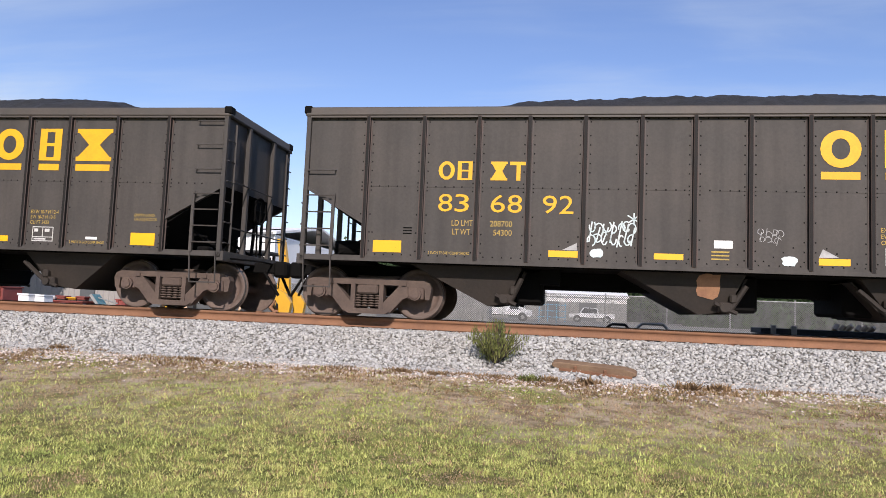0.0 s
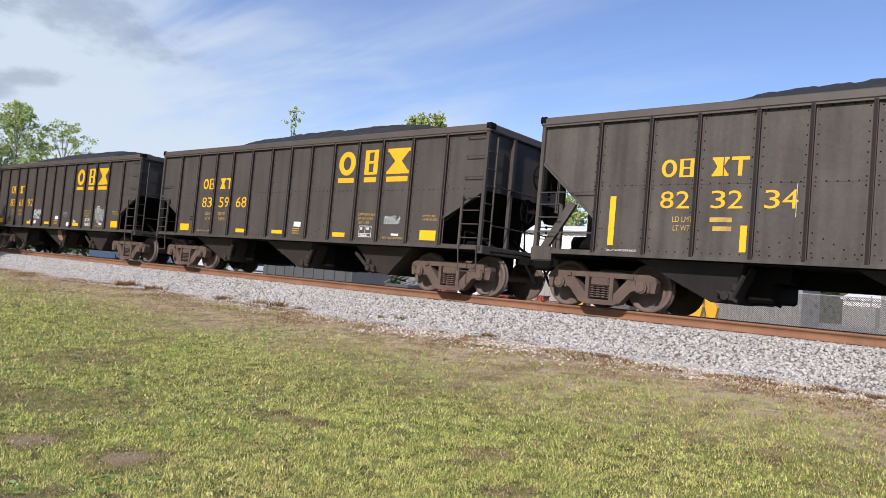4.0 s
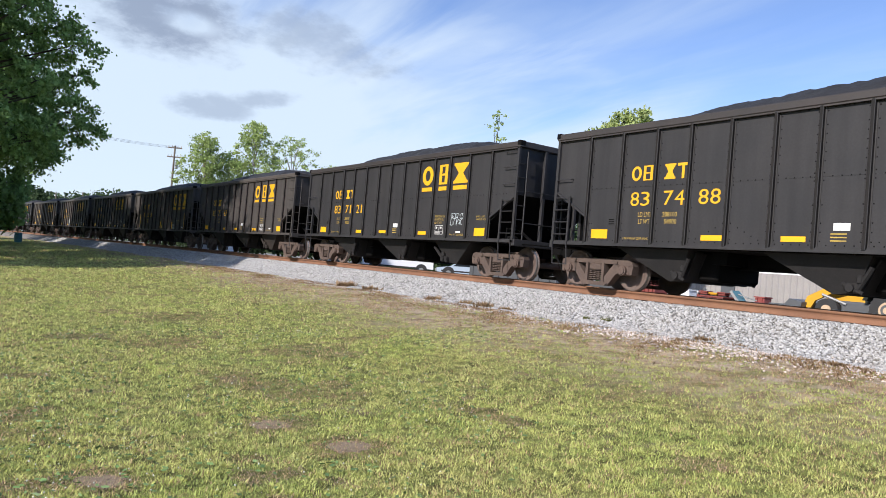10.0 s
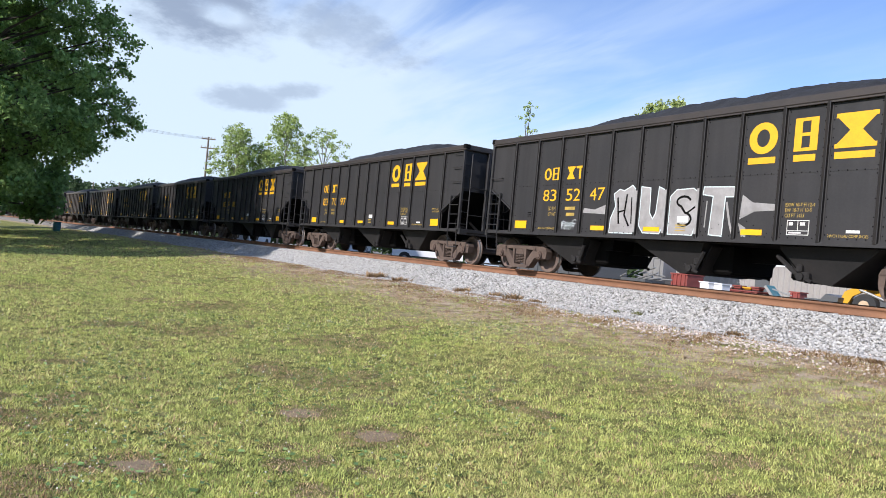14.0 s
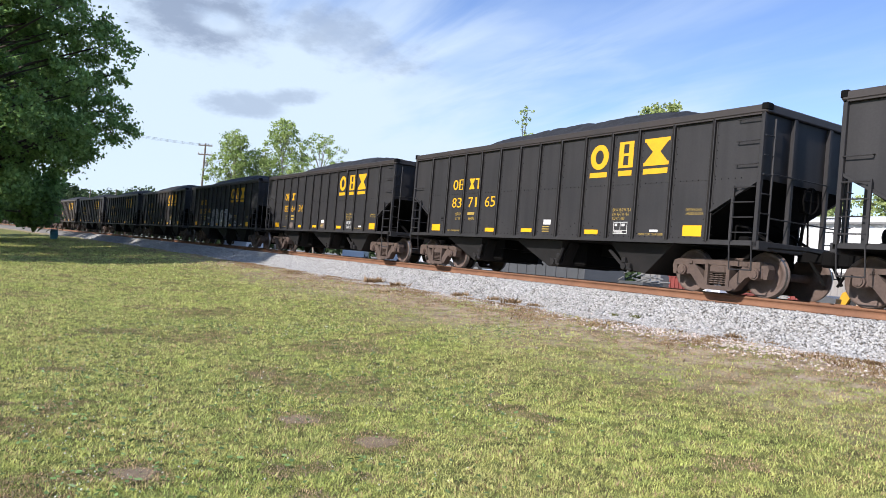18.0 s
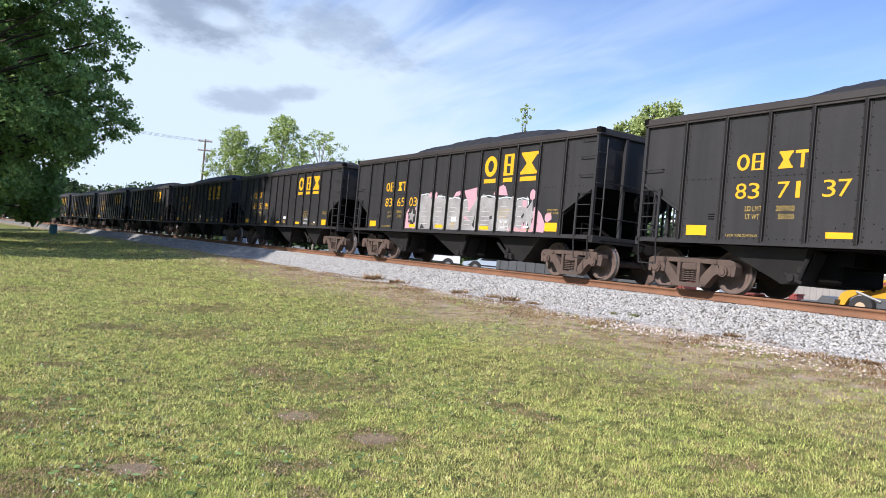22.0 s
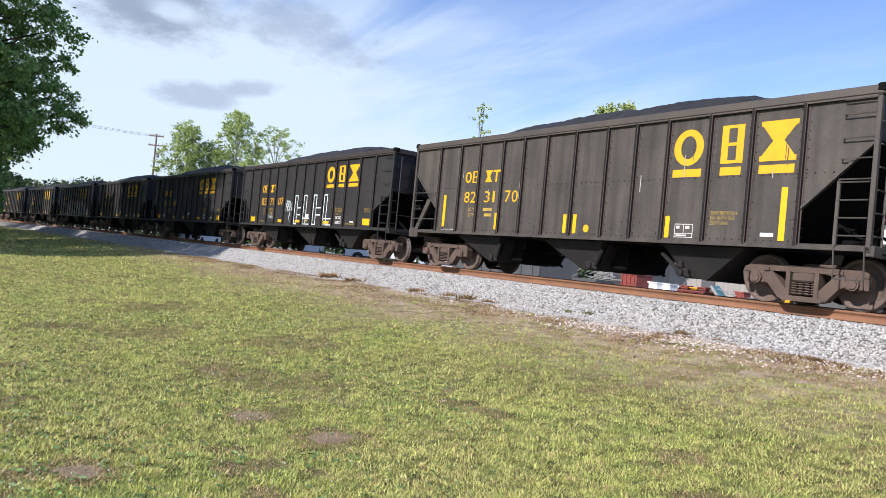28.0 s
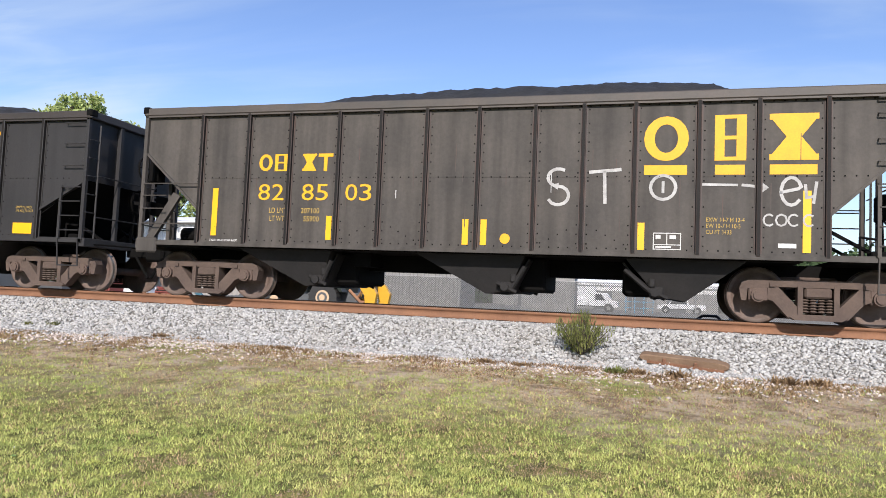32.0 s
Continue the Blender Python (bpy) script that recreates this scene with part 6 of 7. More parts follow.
    part("dipper", plate(B(), [(-11.2, 4.0), (-11.0, 3.9), (-10.72, 2.4), (-10.7, 1.8), (-10.9, 1.8), (-10.95, 2.4)], y - 0.12, y + 0.12), ORANGE, b)
    part("hoe_bucket", plate(B(), [(-11.05, 1.8), (-10.75, 1.8), (-10.65, 1.4), (-10.85, 1.15), (-11.15, 1.3)], y - 0.3, y + 0.3), GREY_PAINT, b)


backhoe()


def pickup(x, y, paint, label, turn=0, body="bed"):
    """A pickup, van or car along x, nose towards -x."""
    name, kind = {"bed": ("pickup_truck", "pickup truck"), "car": ("sedan_car", "car")}.get(body, ("service_van", "van"))
    p = empty(name, pose(x, y, YARD_Z, 0, 0, turn), label, kind)
    if body == "bed":
        out = [(-2.7, 0.5), (-2.72, 0.95), (-1.5, 1.08), (-1.0, 1.75), (0.65, 1.78), (0.85, 1.12), (2.7, 1.12), (2.72, 0.5)]
    elif body == "van":
        out = [(-2.7, 0.45), (-2.75, 1.0), (-2.1, 1.15), (-1.5, 1.9), (2.6, 1.95), (2.7, 0.45)]
    else:
        out = [(-3.2, 0.45), (-3.25, 1.1), (-2.6, 1.2), (-2.1, 1.9), (-0.9, 1.95), (-0.88, 2.5), (3.2, 2.5), (3.2, 0.5)]
    if body == "car":
        out = [(-2.2, 0.35), (-2.25, 0.72), (-1.25, 0.88), (-0.55, 1.36), (0.75, 1.38), (1.45, 0.95), (2.15, 0.90), (2.2, 0.38)]
    part("body", plate(B(), out, -0.92, 0.92), paint, p)
    if body == "bed":
        g = [(-1.35, 1.12), (-0.92, 1.68), (0.55, 1.7), (0.62, 1.14)]
    elif body == "car":
        g = [(-1.05, 0.90), (-0.52, 1.30), (0.70, 1.32), (1.2, 0.95)]
    else:
        g = [(-2.0, 1.15), (-1.5, 1.75), (-0.95, 1.78), (-0.95, 1.15)]
    for s in (-1, 1):
        part("side_window", plate(B(), g, s * 0.925, s * 0.915), GLASS, p)
        part("sill", box(B(), -1.9, 1.6, *sorted((s * 0.94, s * 0.90)), 0.48, 0.58), DARK, p)
    for xx in {"box": (-2.3, 1.9), "car": (-1.35, 1.3)}.get(body, (-1.75, 1.8)):
        for s in (-1, 1):
            part("wheel_arch", wheel_bm(xx, s * 0.925, 0.40, 0.45, 0.012), DARK, p)
            w = part("wheel", wheel_bm(xx, s * 0.82, 0.37, 0.37, 0.24), DARK, p)
            part("rim", wheel_bm(xx, s * 0.945, 0.37, 0.2, 0.02), STEEL, w)
    nose = {"box": -3.2, "car": -2.2}.get(body, -2.7)
    part("bumper", box(B(), nose - 0.15, nose, -0.9, 0.9, 0.45, 0.65, bevel=0.03), STEEL, p)
    return p


CAR_WHITE = mat("white_vehicle_paint", (0.75, 0.76, 0.77), 0.3, 0, 0.05, 1.0, None, 10, 0.0)
CAR_SILVER = mat("silver_vehicle_paint", (0.50, 0.58, 0.66), 0.3, 0.2, 0.05, 1.0, None, 10, 0.0)
x, y = at(-2.0, 92)
pickup(x, y, CAR_WHITE, "white crew-cab pickup truck parked in the yard")
x, y = at(4.9, 78)
pickup(x, y, CAR_WHITE, "white service truck with a box body parked in the yard", 180, "box")
x, y = at(60.1, 57)
pickup(x, y, CAR_WHITE, "white crew-cab pickup truck parked side-on beyond the track", 60)
x, y = at(54.7, 55)
pickup(x, y, CAR_SILVER, "pale silver-blue sedan parked beyond the track", 55, "car")
x, y = at(65.5, 66)
pickup(x, y, CAR_WHITE, "white pickup truck parked beyond the track", -30)
x, y = at(73.8, 60)
pickup(x, y, CAR_WHITE, "white van parked beyond the track, far down the line", -35, "van")


def crate(name, x, y, w, d, h, material, label, category, turn=0, z=YARD_Z, ribs=0):
    c = empty(name, pose(x, y, z, 0, 0, turn), label, category)
    part("body", box(B(), -w / 2, w / 2, -d / 2, d / 2, 0.04, h, bevel=0.03), material, c)
    part("rim", box(B(), -w / 2 - 0.03, w / 2 + 0.03, -d / 2 - 0.03, d / 2 + 0.03, h, h + 0.06), material, c)
    part("skid", box(B(), -w / 2, w / 2, -d / 2 + 0.05, -d / 2 + 0.15, 0, 0.04), DARK, c)
    part("skid", box(B(), -w / 2, w / 2, d / 2 - 0.15, d / 2 - 0.05, 0, 0.04), DARK, c)
    for i in range(ribs):
        u = -w / 2 + w * (i + 0.5) / ribs
        part("rib", box(B(), u - 0.04, u + 0.04, -d / 2 - 0.05, -d / 2, 0.08, h), material, c)
    return c


# stored goods between the track and the white building
x, y = at(40.4, 38)
crate("steel_bin", x, y, 1.0, 1.2, 0.98, RED, "faded red steel skip bin", "bin", 0, YARD_Z, 4)
x, y = at(38.9, 36)
crate("plastic_tote", x, y, 0.50, 0.6, 0.70, CAR_WHITE, "white plastic tote on a skid", "tote", 0, YARD_Z)
x, y = at(37.95, 36)
crate("plastic_tote", x, y, 0.46, 0.6, 0.68, CAR_WHITE, "white plastic tote on a skid", "tote", 0, YARD_Z)
x, y = at(36.2, 38)
crate("flat_trailer", x, y, 2.1, 1.5, 0.46, RED, "red flat trailer deck with stored parts", "trailer")
for i, (dx, mt) in enumerate(((-0.75, CAR_WHITE), (-0.25, RED), (0.3, ORANGE), (0.75, RED))):
    c = crate("parts_box", x + dx, y - 0.3, 0.40, 0.4, 0.10 + 0.05 * (i % 2), mt, "small painted parts box on the trailer deck", "box", 0, YARD_Z + 0.52)
x, y = at(33.9, 37)
panel = empty("easel_board", pose(x, y, YARD_Z, 0, -38, 12), "teal metal board leaning on a grey stand", "board")
part("sheet", box(B(), -0.05, 0.05, -0.45, 0.45, 0, 1.05, bevel=0.01), TEAL, panel)
part("edge_strip", box(B(), -0.06, 0.06, -0.48, -0.45, 0, 1.05), STEEL, panel)
part("stand", rod(B(), (0.05, 0, 0.85), (0.62, 0, 0.12), 0.03, 6), STEEL, panel)
x, y = at(32.9, 38)
crate("tool_cart", x, y, 0.5, 0.6, 0.62, RED, "red steel tool cart on skids", "cart", 0, YARD_Z, 2)
x, y = at(31.2, 35)
crate("pallet_stack", x, y, 1.2, 1.0, 0.42, GREY_PAINT, "stack of grey pallets and pipe", "pallets", 5, YARD_Z, 3)
# dark trailer and a heap of bundled metal frames
x, y = at(50.0, 40)
crate("dark_trailer", x, y, 9.0, 2.4, 1.55, GREY_PAINT, "long slate-grey flat trailer body beyond the track", "trailer", -8, YARD_Z, 9)
x, y = at(44.3, 37)
fr = empty("frame_stack", pose(x, y, YARD_Z, 0, 0, -6), "heap of bundled grey metal frames", "metal frames")
_r = random.Random(8)
for i in range(16):
    a = Vector((_r.uniform(-1.6, 1.2), _r.uniform(-0.6, 0.6), 0.15 + 0.05 * i))
    d = Vector((_r.uniform(0.9, 1.9), _r.uniform(-0.3, 0.3), _r.uniform(-0.1, 0.55)))
    part("frame_bar", rod(B(), a, a + d, 0.04, 6), STEEL, fr)
part("base", box(B(), -1.6, 1.6, -0.6, 0.6, 0, 0.6), GREY_PAINT, fr)
x, y = at(42.4, 39)
crate("grey_cabinet", x, y, 1.3, 1.0, 1.7, SILVER, "grey ribbed sheet-metal cabinet in the yard", "cabinet", 0, YARD_Z, 3)
# bent pipe guard and plate stack close behind the far rail
pg = empty("pipe_guard", pose(1.15, 17.6, 0.7), "low bent steel pipe guard beside the track", "pipe")
for i, (x0, x1, h) in enumerate(((-0.25, 0.35, 0.62), (0.45, 1.2, 0.66))):
    bm = B()
    rod(bm, (x0, 0, 0), (x0 + 0.05, 0, h - 0.1), 0.03, 6)
    rod(bm, (x0 + 0.05, 0, h - 0.1), (x0 + 0.18, 0, h), 0.03, 6)
    rod(bm, (x0 + 0.18, 0, h), (x1 - 0.12, 0, h), 0.03, 6)
    rod(bm, (x1 - 0.12, 0, h), (x1, 0, h - 0.12), 0.03, 6)
    rod(bm, (x1, 0, h - 0.12), (x1, 0, 0), 0.03, 6)
    part("pipe_hoop", bm, STEEL if i else DARK, pg)
part("valve_box", box(B(), 0.8, 1.12, -0.12, 0.12, 0, 0.52, bevel=0.03), DARK, pg)
ps = empty("steel_plate_stack", pose(4.6, 18.6, 0.72), "stack of dark steel plates with brass-coloured fittings", "steel plates")
for i in range(5):
    part("plate", box(B(), -0.1 + 0.03 * (i % 2), 4.2 - 0.15 * i, -0.5, 0.5, i * 0.135, i * 0.135 + 0.125, bevel=0.01), GREY_PAINT if i % 2 else DARK, ps)
for i in range(6):
    part("fitting", rod(B(), (1.55 + 0.16 * i, -0.3 + 0.1 * (i % 3), 0.675), (1.64 + 0.16 * i, -0.2, 0.80 - 0.02 * (i % 2)), 0.06, 7), HUB, ps)
for x in (0.1, 0.55):
    part("clamp", box(B(), x, x + 0.12, -0.54, -0.5, 0.45, 0.74, bevel=0.01), STEEL, ps)
# racks and bollards by the white trucks
x, y = at(1.0, 74)
rk = empty("pipe_rack", pose(x, y, YARD_Z), "pale blue steel rack behind the fence", "rack")
for i in range(4):
    part("upright", box(B(), -1.3 + 0.85 * i, -1.22 + 0.85 * i, -0.3, 0.3, 0, 1.9), BLUE, rk)
for z in (0.5, 1.1, 1.7):
    part("rail", box(B(), -1.4, 1.4, -0.34, -0.28, z, z + 0.08), BLUE, rk)


# ---- pole, mast, lamp and bin ----
def utility_pole(yaw, d, el, label, arm=True):
    x, y = at(yaw, d)
    h = 1.5 + d * math.tan(radians(el)) - 0.3
    p = empty("utility_pole", pose(x, y, 0.3), label, "utility pole")
    part("pole", rod(B(), (0, 0, -0.2), (0, 0, h), 0.14, 10, 0.09), WOOD, p)
    if arm:
        for z in (h - 0.3, h - 1.3):
            part("crossarm", box(B(), -0.75, 0.75, -0.06, 0.06, z, z + 0.12, Matrix.Rotation(radians(60), 4, "Z")), WOOD, p)
            for u in (-0.68, -0.3, 0.3, 0.68):
                part("insulator", rod(B(), (u * 0.5, u * 0.87, z + 0.12), (u * 0.5, u * 0.87, z + 0.30), 0.05, 6, 0.03), CONCRETE, p)
        part("transformer", rod(B(), (0.1, 0.28, h - 2.5), (0.1, 0.28, h - 1.8), 0.17, 10), STEEL, p)
        part("lamp_arm", rod(B(), (0, 0, h * 0.6), (0.35, 1.7, h * 0.6 + 0.3), 0.04, 6), STEEL, p)
        part("lamp_head", box(B(), 0.25, 0.5, 1.6, 2.2, h * 0.6 + 0.22, h * 0.6 + 0.36, bevel=0.03), STEEL, p)
    return x, y, h + 0.3


px, py, ph = utility_pole(77.35, 85, 7.1, "weathered wooden utility pole with crossarms and a street lamp")
utility_pole(83.1, 150, 3.05, "thin wooden utility pole far off", False)
utility_pole(84.75, 160, 2.85, "thin wooden utility pole far off", False)
wires = empty("power_lines", None, "thin sagging power lines from the utility pole", "power lines")
wx, wy = at(99, 66)
for off in (-1.0, 0.0, 1.0):
    V, F = [], []
    for i in range(17):
        f = i / 16
        q = Vector((px + (wx - px) * f + off * 0.9, py + (wy - py) * f + off * 0.3, ph - 0.2 - 2.2 * 4 * f * (1 - f) * 0.4))
        V += [tuple(q + Vector(c) * 0.009) for c in ((1, 0, 0), (0, 0, 1), (-1, 0, 0), (0, 0, -1))]
        if i:
            F += [(4 * i - 4 + c, 4 * i - 4 + (c + 1) % 4, 4 * i + (c + 1) % 4, 4 * i + c) for c in range(4)]
    part("wire", mesh_np("wire", V, F, DARK), None, wires)
mx_, my_ = at(-3.84, 300)
mast = empty("radio_mast", pose(mx_, my_, 0.66), "thin pale guyed radio mast far off", "mast")
for i in range(3):
    a = 2 * math.pi * i / 3
    part("leg", rod(B(), (0.35 * math.cos(a), 0.35 * math.sin(a), 0), (0.3 * math.cos(a), 0.3 * math.sin(a), 66), 0.05, 4), STEEL, mast)
bm = B()
for i in range(33):
    for j in range(3):
        a, b = 2 * math.pi * j / 3, 2 * math.pi * (j + 1) / 3
        rod(bm, (0.33 * math.cos(a), 0.33 * math.sin(a), 2 * i), (0.33 * math.cos(b), 0.33 * math.sin(b), 2 * i + 2), 0.03, 3)
part("lattice", bm, STEEL, mast)
bx, by = at(86.75, 76)
bn = empty("waste_barrel", pose(bx, by, ground_at(bx, by)), "blue-green plastic waste barrel on the lawn", "barrel")
bm = B()
for z0, z1, r0, r1 in ((0, 0.3, 0.28, 0.33), (0.3, 0.62, 0.33, 0.33), (0.62, 0.92, 0.33, 0.29)):
    rod(bm, (0, 0, z0), (0, 0, z1), r0, 18, r1)
part("barrel_body", bm, TEAL, bn)
for z in (0.3, 0.62, 0.9):
    bm = B()
    rod(bm, (0, 0, z - 0.02), (0, 0, z + 0.02), 0.345, 18)
    part("hoop", bm, BLUE, bn)


# ---- verge: bush, fallen casting, weeds, grass ----
def make_bush():
    x, y = at(5.2, 11.55)
    b = empty("bush", pose(x, y, ground_at(x, y) + 0.12), "small upright evergreen shrub growing in the ballast", "bush")
    rng = np.random.default_rng(6)
    segs, pts, sz = [], [], []
    for i in range(60):
        a, lean = rng.uniform(0, 2 * math.pi), rng.uniform(0.05, 0.85)
        h = rng.uniform(0.46, 0.76) * (1 - 0.40 * lean)
        tip = Vector((math.cos(a) * lean * 0.58, math.sin(a) * lean * 0.58, h))
        segs.append((Vector((0, 0, 0)), tip * 0.6, 0.012, 0.008))
        segs.append((tip * 0.6, tip, 0.008, 0.003))
        for f in np.linspace(0.3, 1.0, 40):
            pts.append(tuple(tip * f + Vector(rng.normal(scale=0.035, size=3))))
            sz.append(rng.uniform(0.045, 0.085))
    part("stem", limb_mesh("stem", segs, BARK), None, b)
    c = scatter("leaves", [(-0.12, 0, -0.5), (0.12, 0, -0.5), (0.0, 0.05, 0.7)], [(0, 1, 2)], pts, sz, LEAF_BUSH, 1.0, 12, True)
    c.parent = b


make_bush()


def make_casting():
    """A long rusty brake-shoe-like iron bar with a flat foot and a rounded end, dropped on the stones."""
    c = empty("iron_casting", pose(-0.17, 11.52, 0.70, 14, 4.0, -8), "rusty brown half-round iron bar lying on the stones", "iron bar")
    bm = B()
    pts = [(0.0, 0.02), (0.05, 0.0), (1.14, 0.0), (1.24, 0.02), (1.27, 0.06), (1.22, 0.10), (1.08, 0.115), (0.08, 0.105), (0.0, 0.08)]
    plate(bm, pts, -0.09, 0.09)
    bmesh.ops.bevel(bm, geom=list(bm.edges), offset=0.018, segments=1, affect="EDGES")
    part("bar", bm, mat("rusty_iron_bar", (0.15, 0.09, 0.055), 0.85, 0, 0.25, 3.0, (0.20, 0.13, 0.08), 25, 0.25), c)
    part("foot", box(B(), 0.12, 1.2, -0.13, -0.085, -0.01, 0.025), RAIL, c)
    for x in (0.34, 0.78):
        part("lug", box(B(), x, x + 0.05, -0.12, -0.085, 0.0, 0.085, bevel=0.01), RAIL, c)


make_casting()


def tufts(name, pts, sizes, material, seed, per=5, spread=0.6):
    """Short blades in tufts: every tuft is a few leaning blades."""
    rng = np.random.default_rng(seed)
    n = len(pts)
    pts = np.repeat(np.asarray(pts), per, axis=0)
    h = np.repeat(np.asarray(sizes), per) * rng.uniform(0.55, 1.2, n * per)
    pts[:, :2] += rng.normal(scale=1.0, size=(n * per, 2)) * (h * spread)[:, None]
    a = rng.uniform(0, 2 * math.pi, n * per)
    lean = rng.uniform(0.3, 2.0, n * per)
    w = h * rng.uniform(0.16, 0.30, n * per)
    ux, uy = np.cos(a), np.sin(a)
    v = np.zeros((n * per, 3, 3))
    v[:, 0, 0], v[:, 0, 1] = -uy * w, ux * w
    v[:, 1, 0], v[:, 1, 1] = uy * w, -ux * w
    v[:, 2, 0], v[:, 2, 1], v[:, 2, 2] = ux * lean * h, uy * lean * h, h
    v[:, :2, 2] = -0.01
    v += pts[:, None, :]
    f = np.arange(n * per * 3).reshape(-1, 3)
    return new(name, mesh_np(name, v.reshape(-1, 3), f, material))


PATCHES = [(-6.2, 2.4, 0.34), (-5.27, 2.72, 0.36), (-4.9, 0.85, 0.30), (-9.7, 4.3, 0.8), (-8.3, 2.75, 0.5), (-4.6, 0.2, 0.35), (-6.25, 0.2, 0.4), (-11.3, 2.7, 0.6), (-2.45, 6.6, 0.25), (-1.85, 6.5, 0.2), (-3.5, 4.8, 0.25), (0.9, 6.1, 0.25), (-7.4, 3.3, 0.6), (-14.5, 3.6, 0.8)]


def worn(x, y):
    """How worn the lawn is here: above 1 in the heart of a bare patch."""
    w = 0.0
    for px_, py_, r_ in PATCHES:
        dx, dy = x - px_, y - py_
        if abs(dx) < 3 * r_ and abs(dy) < 3 * r_:
            w = max(w, 1.45 - math.hypot(dx, dy) / r_ + 0.9 * noise.noise((x * 3.1, y * 3.1, 8)))
    return w


def grow_grass():
    rng = np.random.default_rng(15)
    green, gs, dry, ds, deep, es = [], [], [], [], [], []
    count = 365000
    yaw = np.radians(rng.uniform(-26, 92, count))
    r = np.exp(rng.uniform(math.log(4.0), math.log(34.0), count))
    off = rng.random(count) < 0.16
    r[off] = rng.uniform(34.0, 90.0, int(off.sum()))
    yaw[off] = np.radians(rng.uniform(55, 93, int(off.sum())))
    for a, d in zip(yaw, r):
        x, y = -d * math.sin(a), d * math.cos(a)
        o = y - track_y(x)
        if o > -3.05:
            continue
        edge = o - 2.3 * min(max((-18 - x) / 30, 0.0), 1.0) + 1.7 * noise.noise((x * 0.45, y * 0.45, 7)) + 0.6 * noise.noise((x * 1.9, y * 1.9, 2))
        bare = noise.noise((x * 0.8, y * 0.8, 11)) + 0.5 * noise.noise((x * 2.6, y * 2.6, 4))
        z = ground_z(o) + (0.05 * noise.noise((x * 0.22, o * 0.3, 0)) if o > -16 and -100 < x < 40 else 0.0)
        p = (x, y, z)
        wear = worn(x, y)
        s = (0.0135 + 0.00120 * min(d, 45.0)) * rng.uniform(0.6, 1.3)
        if edge > -8.5 and rng.random() < min(1.0, (edge + 8.5) / 3.2):
            open_soil = noise.noise((x * 1.1, y * 1.6, 77)) + 0.6 * noise.noise((x * 3.1, y * 3.9, 79))
            if rng.random() < (0.4 if edge > -3.9 else 0.0) + (0.6 if open_soil > 0.22 and edge > -6.5 else 0.0):
                continue
            patch = 0.80 - 0.4 * (noise.noise((x * 0.9, y * 0.9, 21)) > 0.22)
            if rng.random() < patch:
                dry.append(p)
                ds.append(s * 0.8)
            else:
                deep.append(p)
                es.append(s * 0.9)
        elif wear > 0.55:
            if rng.random() < 0.55:
                dry.append(p)
                ds.append(s * 0.9)
            elif rng.random() < 0.6:
                deep.append(p)
                es.append(s * 0.8)
        elif bare > 0.46:
            if rng.random() < 0.85:
                dry.append(p)
                ds.append(s * 0.7)
        else:
            mottle = -0.8 * max(0.0, wear) + 0.8 * noise.noise((x * 0.8, y * 0.8, 31)) + 0.5 * noise.noise((x * 2.3, y * 2.3, 33)) + 0.8 * noise.noise((x * 5.5, y * 5.5, 35))
            clump = noise.noise((x * 7.0, y * 7.0, 41)) + 0.7 * noise.noise((x * 15.0, y * 15.0, 43))
            if clump < -0.22 and rng.random() < 0.6:
                continue
            s *= 1.0 + 0.5 * clump
            mottle -= 1.1 * clump
            if rng.random() < 0.07 + 0.22 * max(0.0, -mottle):
                dry.append(p)
                ds.append(s)
            elif rng.random() < 0.20 + 1.1 * max(-0.18, mottle):
                deep.append(p)
                es.append(s * 1.1)
            else:
                green.append(p)
                gs.append(s)
    tagged(tufts("lawn_grass", green, gs, GRASS, 1, 4, 1.1), "short mown green grass", "grass", kind="stuff")
    tagged(tufts("clump_grass", deep, es, GRASS_DEEP, 3, 4, 1.1), "deep green grass clumps in the lawn", "grass", kind="stuff")
    tagged(tufts("dry_grass", dry, ds, DRY_GRASS, 2, 4, 1.1), "dry brown grass along the ballast", "grass", kind="stuff")


grow_grass()


def clover():
    rng = np.random.default_rng(44)
    fl, fs, lf, ls = [], [], [], []
    for _ in range(42):
        a, d = radians(rng.uniform(52, 90)), rng.uniform(4.5, 13)
        cx, cy = -d * math.sin(a), d * math.cos(a)
        for _ in range(rng.integers(20, 90)):
            x, y = cx + rng.normal(0, 0.45), cy + rng.normal(0, 0.35)
            z = ground_at(x, y)
            lf.append((x, y, z + 0.025))
            ls.append(rng.uniform(0.03, 0.055))
            if rng.random() < 0.30:
                fl.append((x, y, z + rng.uniform(0.05, 0.09)))
                fs.append(rng.uniform(0.009, 0.017))
    tagged(scatter("clover_leaves", LEAF_V, LEAF_F, lf, ls, mat("clover_leaf", (0.13, 0.22, 0.06), 0.6, 0, 0.2, 2.0, None, 20, 0.0, island=0.3), 0.35, 5), "low green clover in the lawn", "clover", kind="stuff")
    tagged(scatter("clover_flowers", ROCK_V, ROCK_F, fl, fs, mat("clover_flower", (0.72, 0.70, 0.60), 0.8, 0, 0.1, 3.0, None, 30, 0.0, island=0.2), 1.0, 6), "small white clover flowers in the lawn", "clover", kind="stuff")


clover()


def weed(yaw, el_dist, size, seed, material, label):
    x, y = at(yaw, el_dist)
    o = y - track_y(x)
    z = max(ground_at(x, y), ballast_profile(o) if o > -2.9 else 0)
    w = empty("weed", pose(x, y, z), label, "weed")
    rng = np.random.default_rng(seed)
    n = 40
    p = np.zeros((n, 3))
    p[:, :2] = rng.normal(scale=size * 0.5, size=(n, 2))
    t = tufts("foliage", p, rng.uniform(0.4, 1.0, n) * size, material, seed, 6, 0.5)
    t.parent = w


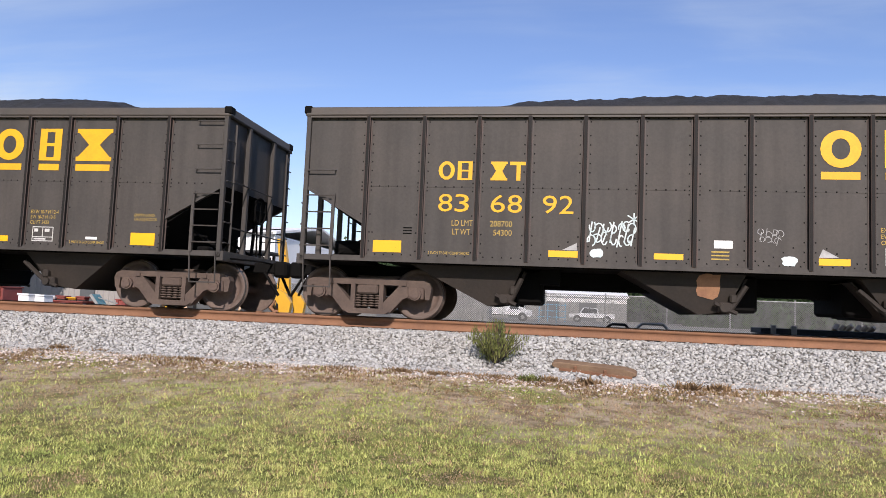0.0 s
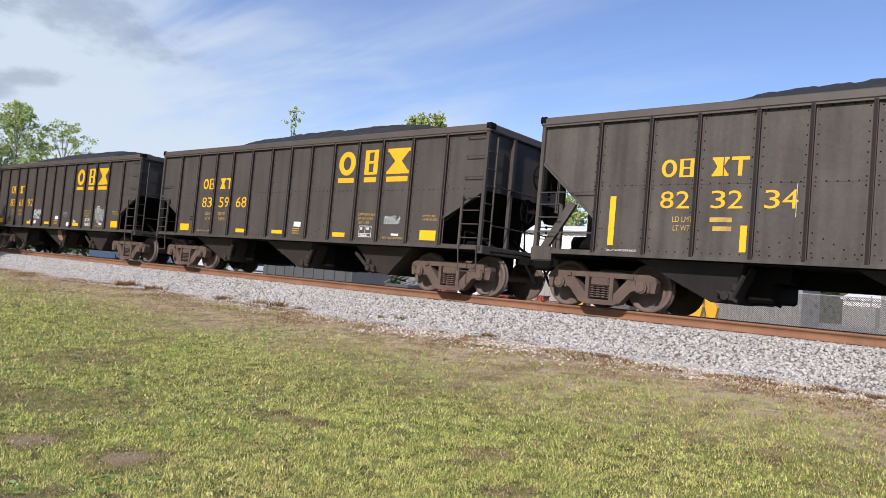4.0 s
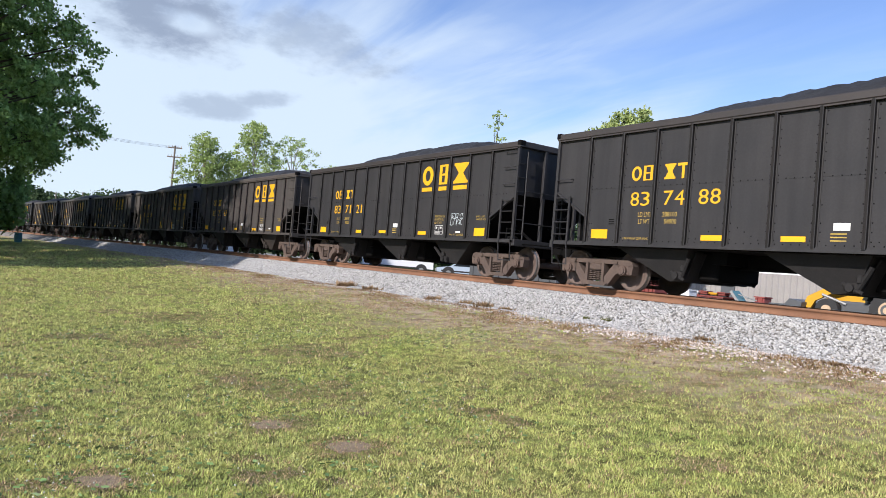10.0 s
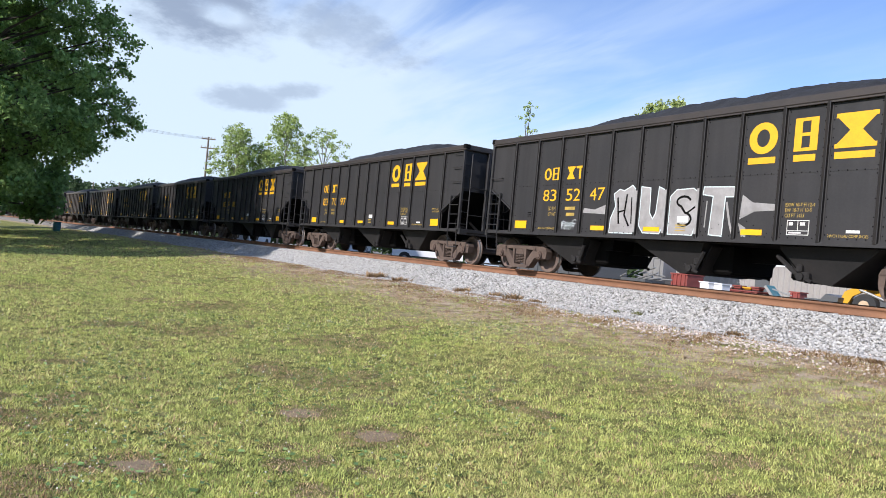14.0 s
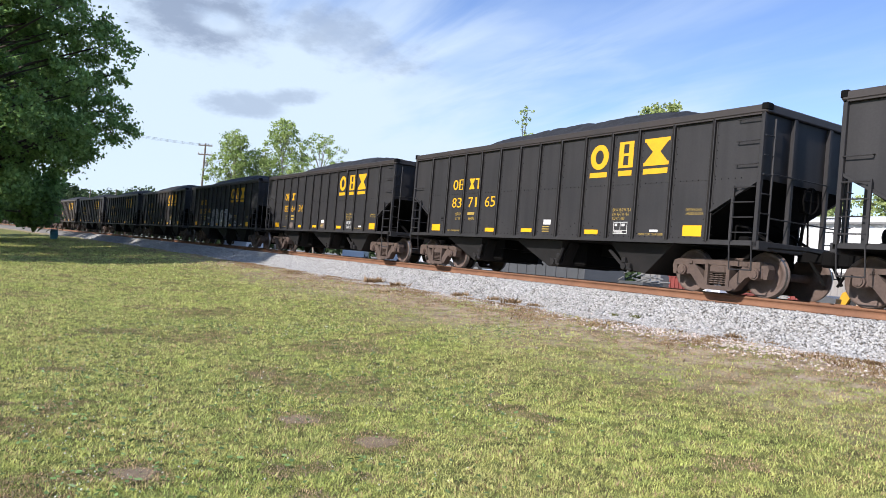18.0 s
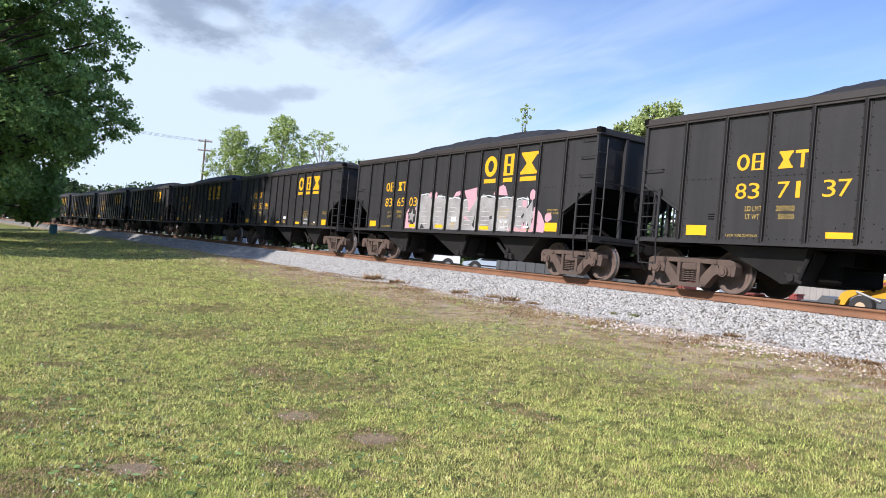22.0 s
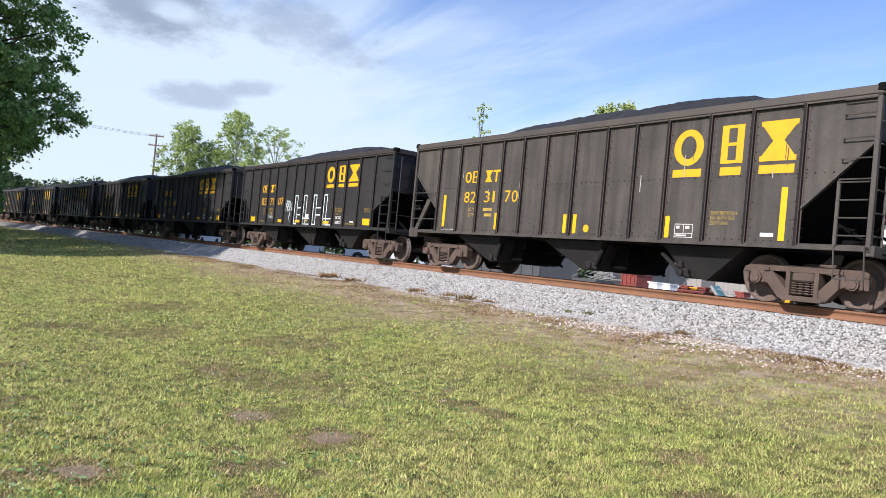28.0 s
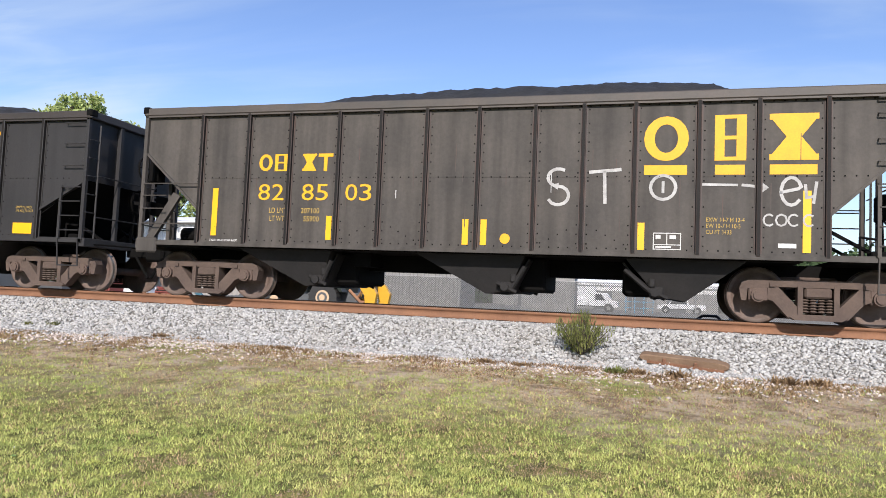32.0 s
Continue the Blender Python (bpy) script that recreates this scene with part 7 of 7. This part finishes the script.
for i, (yw, d, s, kind) in enumerate(((36.7, 13.75, 0.26, 1), (43.6, 15.75, 0.20, 0), (45.2, 16.1, 0.14, 0), (53.1, 18.2, 0.42, 1), (51.4, 17.6, 0.3, 1), (54.6, 18.9, 0.36, 1), (34.2, 13.3, 0.2, 1), (64.0, 24.2, 0.5, 1), (62.0, 22.8, 0.4, 1), (2.6, 10.4, 0.26, 0), (1.0, 10.5, 0.22, 1), (-2.0, 10.45, 0.28, 1), (12.5, 10.8, 0.2, 1), (-9.0, 10.6, 0.3, 1), (-11.0, 10.7, 0.26, 1), (28.0, 11.9, 0.2, 1), (57.2, 19.8, 0.36, 1), (9.5, 10.6, 0.2, 1))):
    weed(yw, d, s * 0.4, 200 + i, WEED_LEAF if kind else LEAF_BUSH, "dry brown weed tuft at the foot of the ballast" if kind else "small green weed in the ballast")


def verge_weeds():
    """Low brown weeds and straw along the foot of the ballast, in loose drifts."""
    rng = np.random.default_rng(52)
    brown, bs, straw, ss = [], [], [], []
    while len(brown) < 7500:
        x = -34 + 44 * rng.random()
        o = -3.15 - abs(rng.normal(0, 0.95))
        drift = noise.noise((x * 0.55, o * 0.9, 61)) + 0.6 * noise.noise((x * 1.9, o * 2.2, 63))
        if drift < 0.02:
            continue
        y = track_y(x) + o
        p = (x, y, ground_at(x, y))
        if drift > 0.42 and rng.random() < 0.7:
            straw.append(p)
            ss.append(rng.uniform(0.02, 0.05))
        else:
            brown.append(p)
            bs.append(rng.uniform(0.02, 0.055))
    tagged(tufts("verge_weeds", brown, bs, WEED_LEAF, 71, 6, 0.9), "low brown dried weeds along the ballast foot", "weeds", kind="stuff")
    tagged(tufts("straw", straw, ss, DRY_GRASS, 73, 6, 0.9), "pale straw lying along the ballast foot", "straw", kind="stuff")


verge_weeds()


def bare_patches():
    """Thin skins of trodden earth over the lawn's ground in the bare patches."""
    V, F = [], []
    for n_, (cx, cy, r_) in enumerate(PATCHES[:3]):
        o_ = len(V)
        V.append((cx, cy, ground_at(cx, cy) + 0.008))
        for k_ in range(2):
            for i in range(22):
                a = 2 * math.pi * i / 22
                q = r_ * (0.25, 0.50)[k_] * (1 + 0.45 * noise.noise((2.1 * math.cos(a) + 9 * n_, 2.1 * math.sin(a), 1)))
                x, y = cx + q * math.cos(a), cy + q * math.sin(a)
                V.append((x, y, ground_at(x, y) + (0.008, 0.003)[k_]))
        for i in range(22):
            j = (i + 1) % 22
            F.append((o_, o_ + 1 + i, o_ + 1 + j))
            F.append((o_ + 1 + i, o_ + 23 + i, o_ + 23 + j))
            F.append((o_ + 1 + i, o_ + 23 + j, o_ + 1 + j))
    ob = new("bare_patches", mesh_np("bare_patches", V, F, mat("trodden_earth", (0.27, 0.20, 0.13), 0.95, 0, 0.35, 3.0, (0.18, 0.135, 0.085), 25, 0.8, 30)))
    tagged(ob, "trodden brown earth showing through the worn lawn", "soil", kind="stuff")


bare_patches()


def bare_soil():
    """Clods and crumbs of bare earth in the worn patches of the lawn."""
    rng = np.random.default_rng(63)
    pts, sz = [], []
    while len(pts) < 5000:
        a, d = radians(rng.uniform(-22, 92)), math.exp(rng.uniform(math.log(4.2), math.log(22.0)))
        x, y = -d * math.sin(a), d * math.cos(a)
        o = y - track_y(x)
        if o > -4.0 or rng.random() < 0.3 or (worn(x, y) < 0.7 and not 0.40 < noise.noise((x * 0.8, y * 0.8, 11)) + 0.5 * noise.noise((x * 2.6, y * 2.6, 4))):
            continue
        pts.append((x, y, ground_at(x, y) + 0.004))
        sz.append(rng.uniform(0.008, 0.02) * (1 + 0.06 * d))
    ob = scatter("bare_soil", ROCK_V, ROCK_F, pts, sz, mat("dry_earth", (0.30, 0.235, 0.15), 0.95, 0, 0.2, 2.0, (0.22, 0.17, 0.11), 30, 0.2, island=0.3), 0.45, 8)
    tagged(ob, "crumbled dry earth in worn lawn patches", "soil", kind="stuff")


bare_soil()


# ---- what moves ----
S0, SPEED, GAIN = -4.707, 8.375, 0.00803


def train_way(t):
    """How far the train has rolled along the track after t seconds."""
    return SPEED * t + GAIN * t * t - float(np.interp(t, [0, 20.3, 22, 23.8, 25.4, 28, 32], [0, 0, 0.10, 0.22, 0.31, 0.03, 0]))


def motions():
    for k, car in TRAIN.items():
        rows = []
        for i in range(33):
            x = on_track(S0 + MID + k * CAR_PITCH - train_way(i))
            rows.append((float(i), pose(x, track_y(x), RAIL_TOP_Z, 0, 0, math.degrees(track_turn(x)))))
        walk(car, rows)
    # all wheels turn alike: one path for the leading and one for the trailing axle of a truck, shared by every truck
    lead = {}
    for car in TRAIN.values():
        for truck in car.children:
            if not truck.name.startswith("truck"):
                continue
            for w in truck.children:
                if not w.name.startswith("wheelset"):
                    continue
                side = w.matrix_basis.translation.x > 0
                if side not in lead:
                    at = w.matrix_basis.translation.copy()
                    steps = [i / 15 for i in range(481)]
                    walk(w, [(t, pose(at.x, at.y, at.z, 0, -math.degrees(train_way(t) / WHEEL_R), 0)) for t in steps])
                    lead[side] = w
                else:
                    src = lead[side].animation_data
                    w.rotation_mode = "QUATERNION"
                    keys = w.animation_data_create()
                    keys.action = src.action
                    keys.action_slot = src.action_slot


motions()
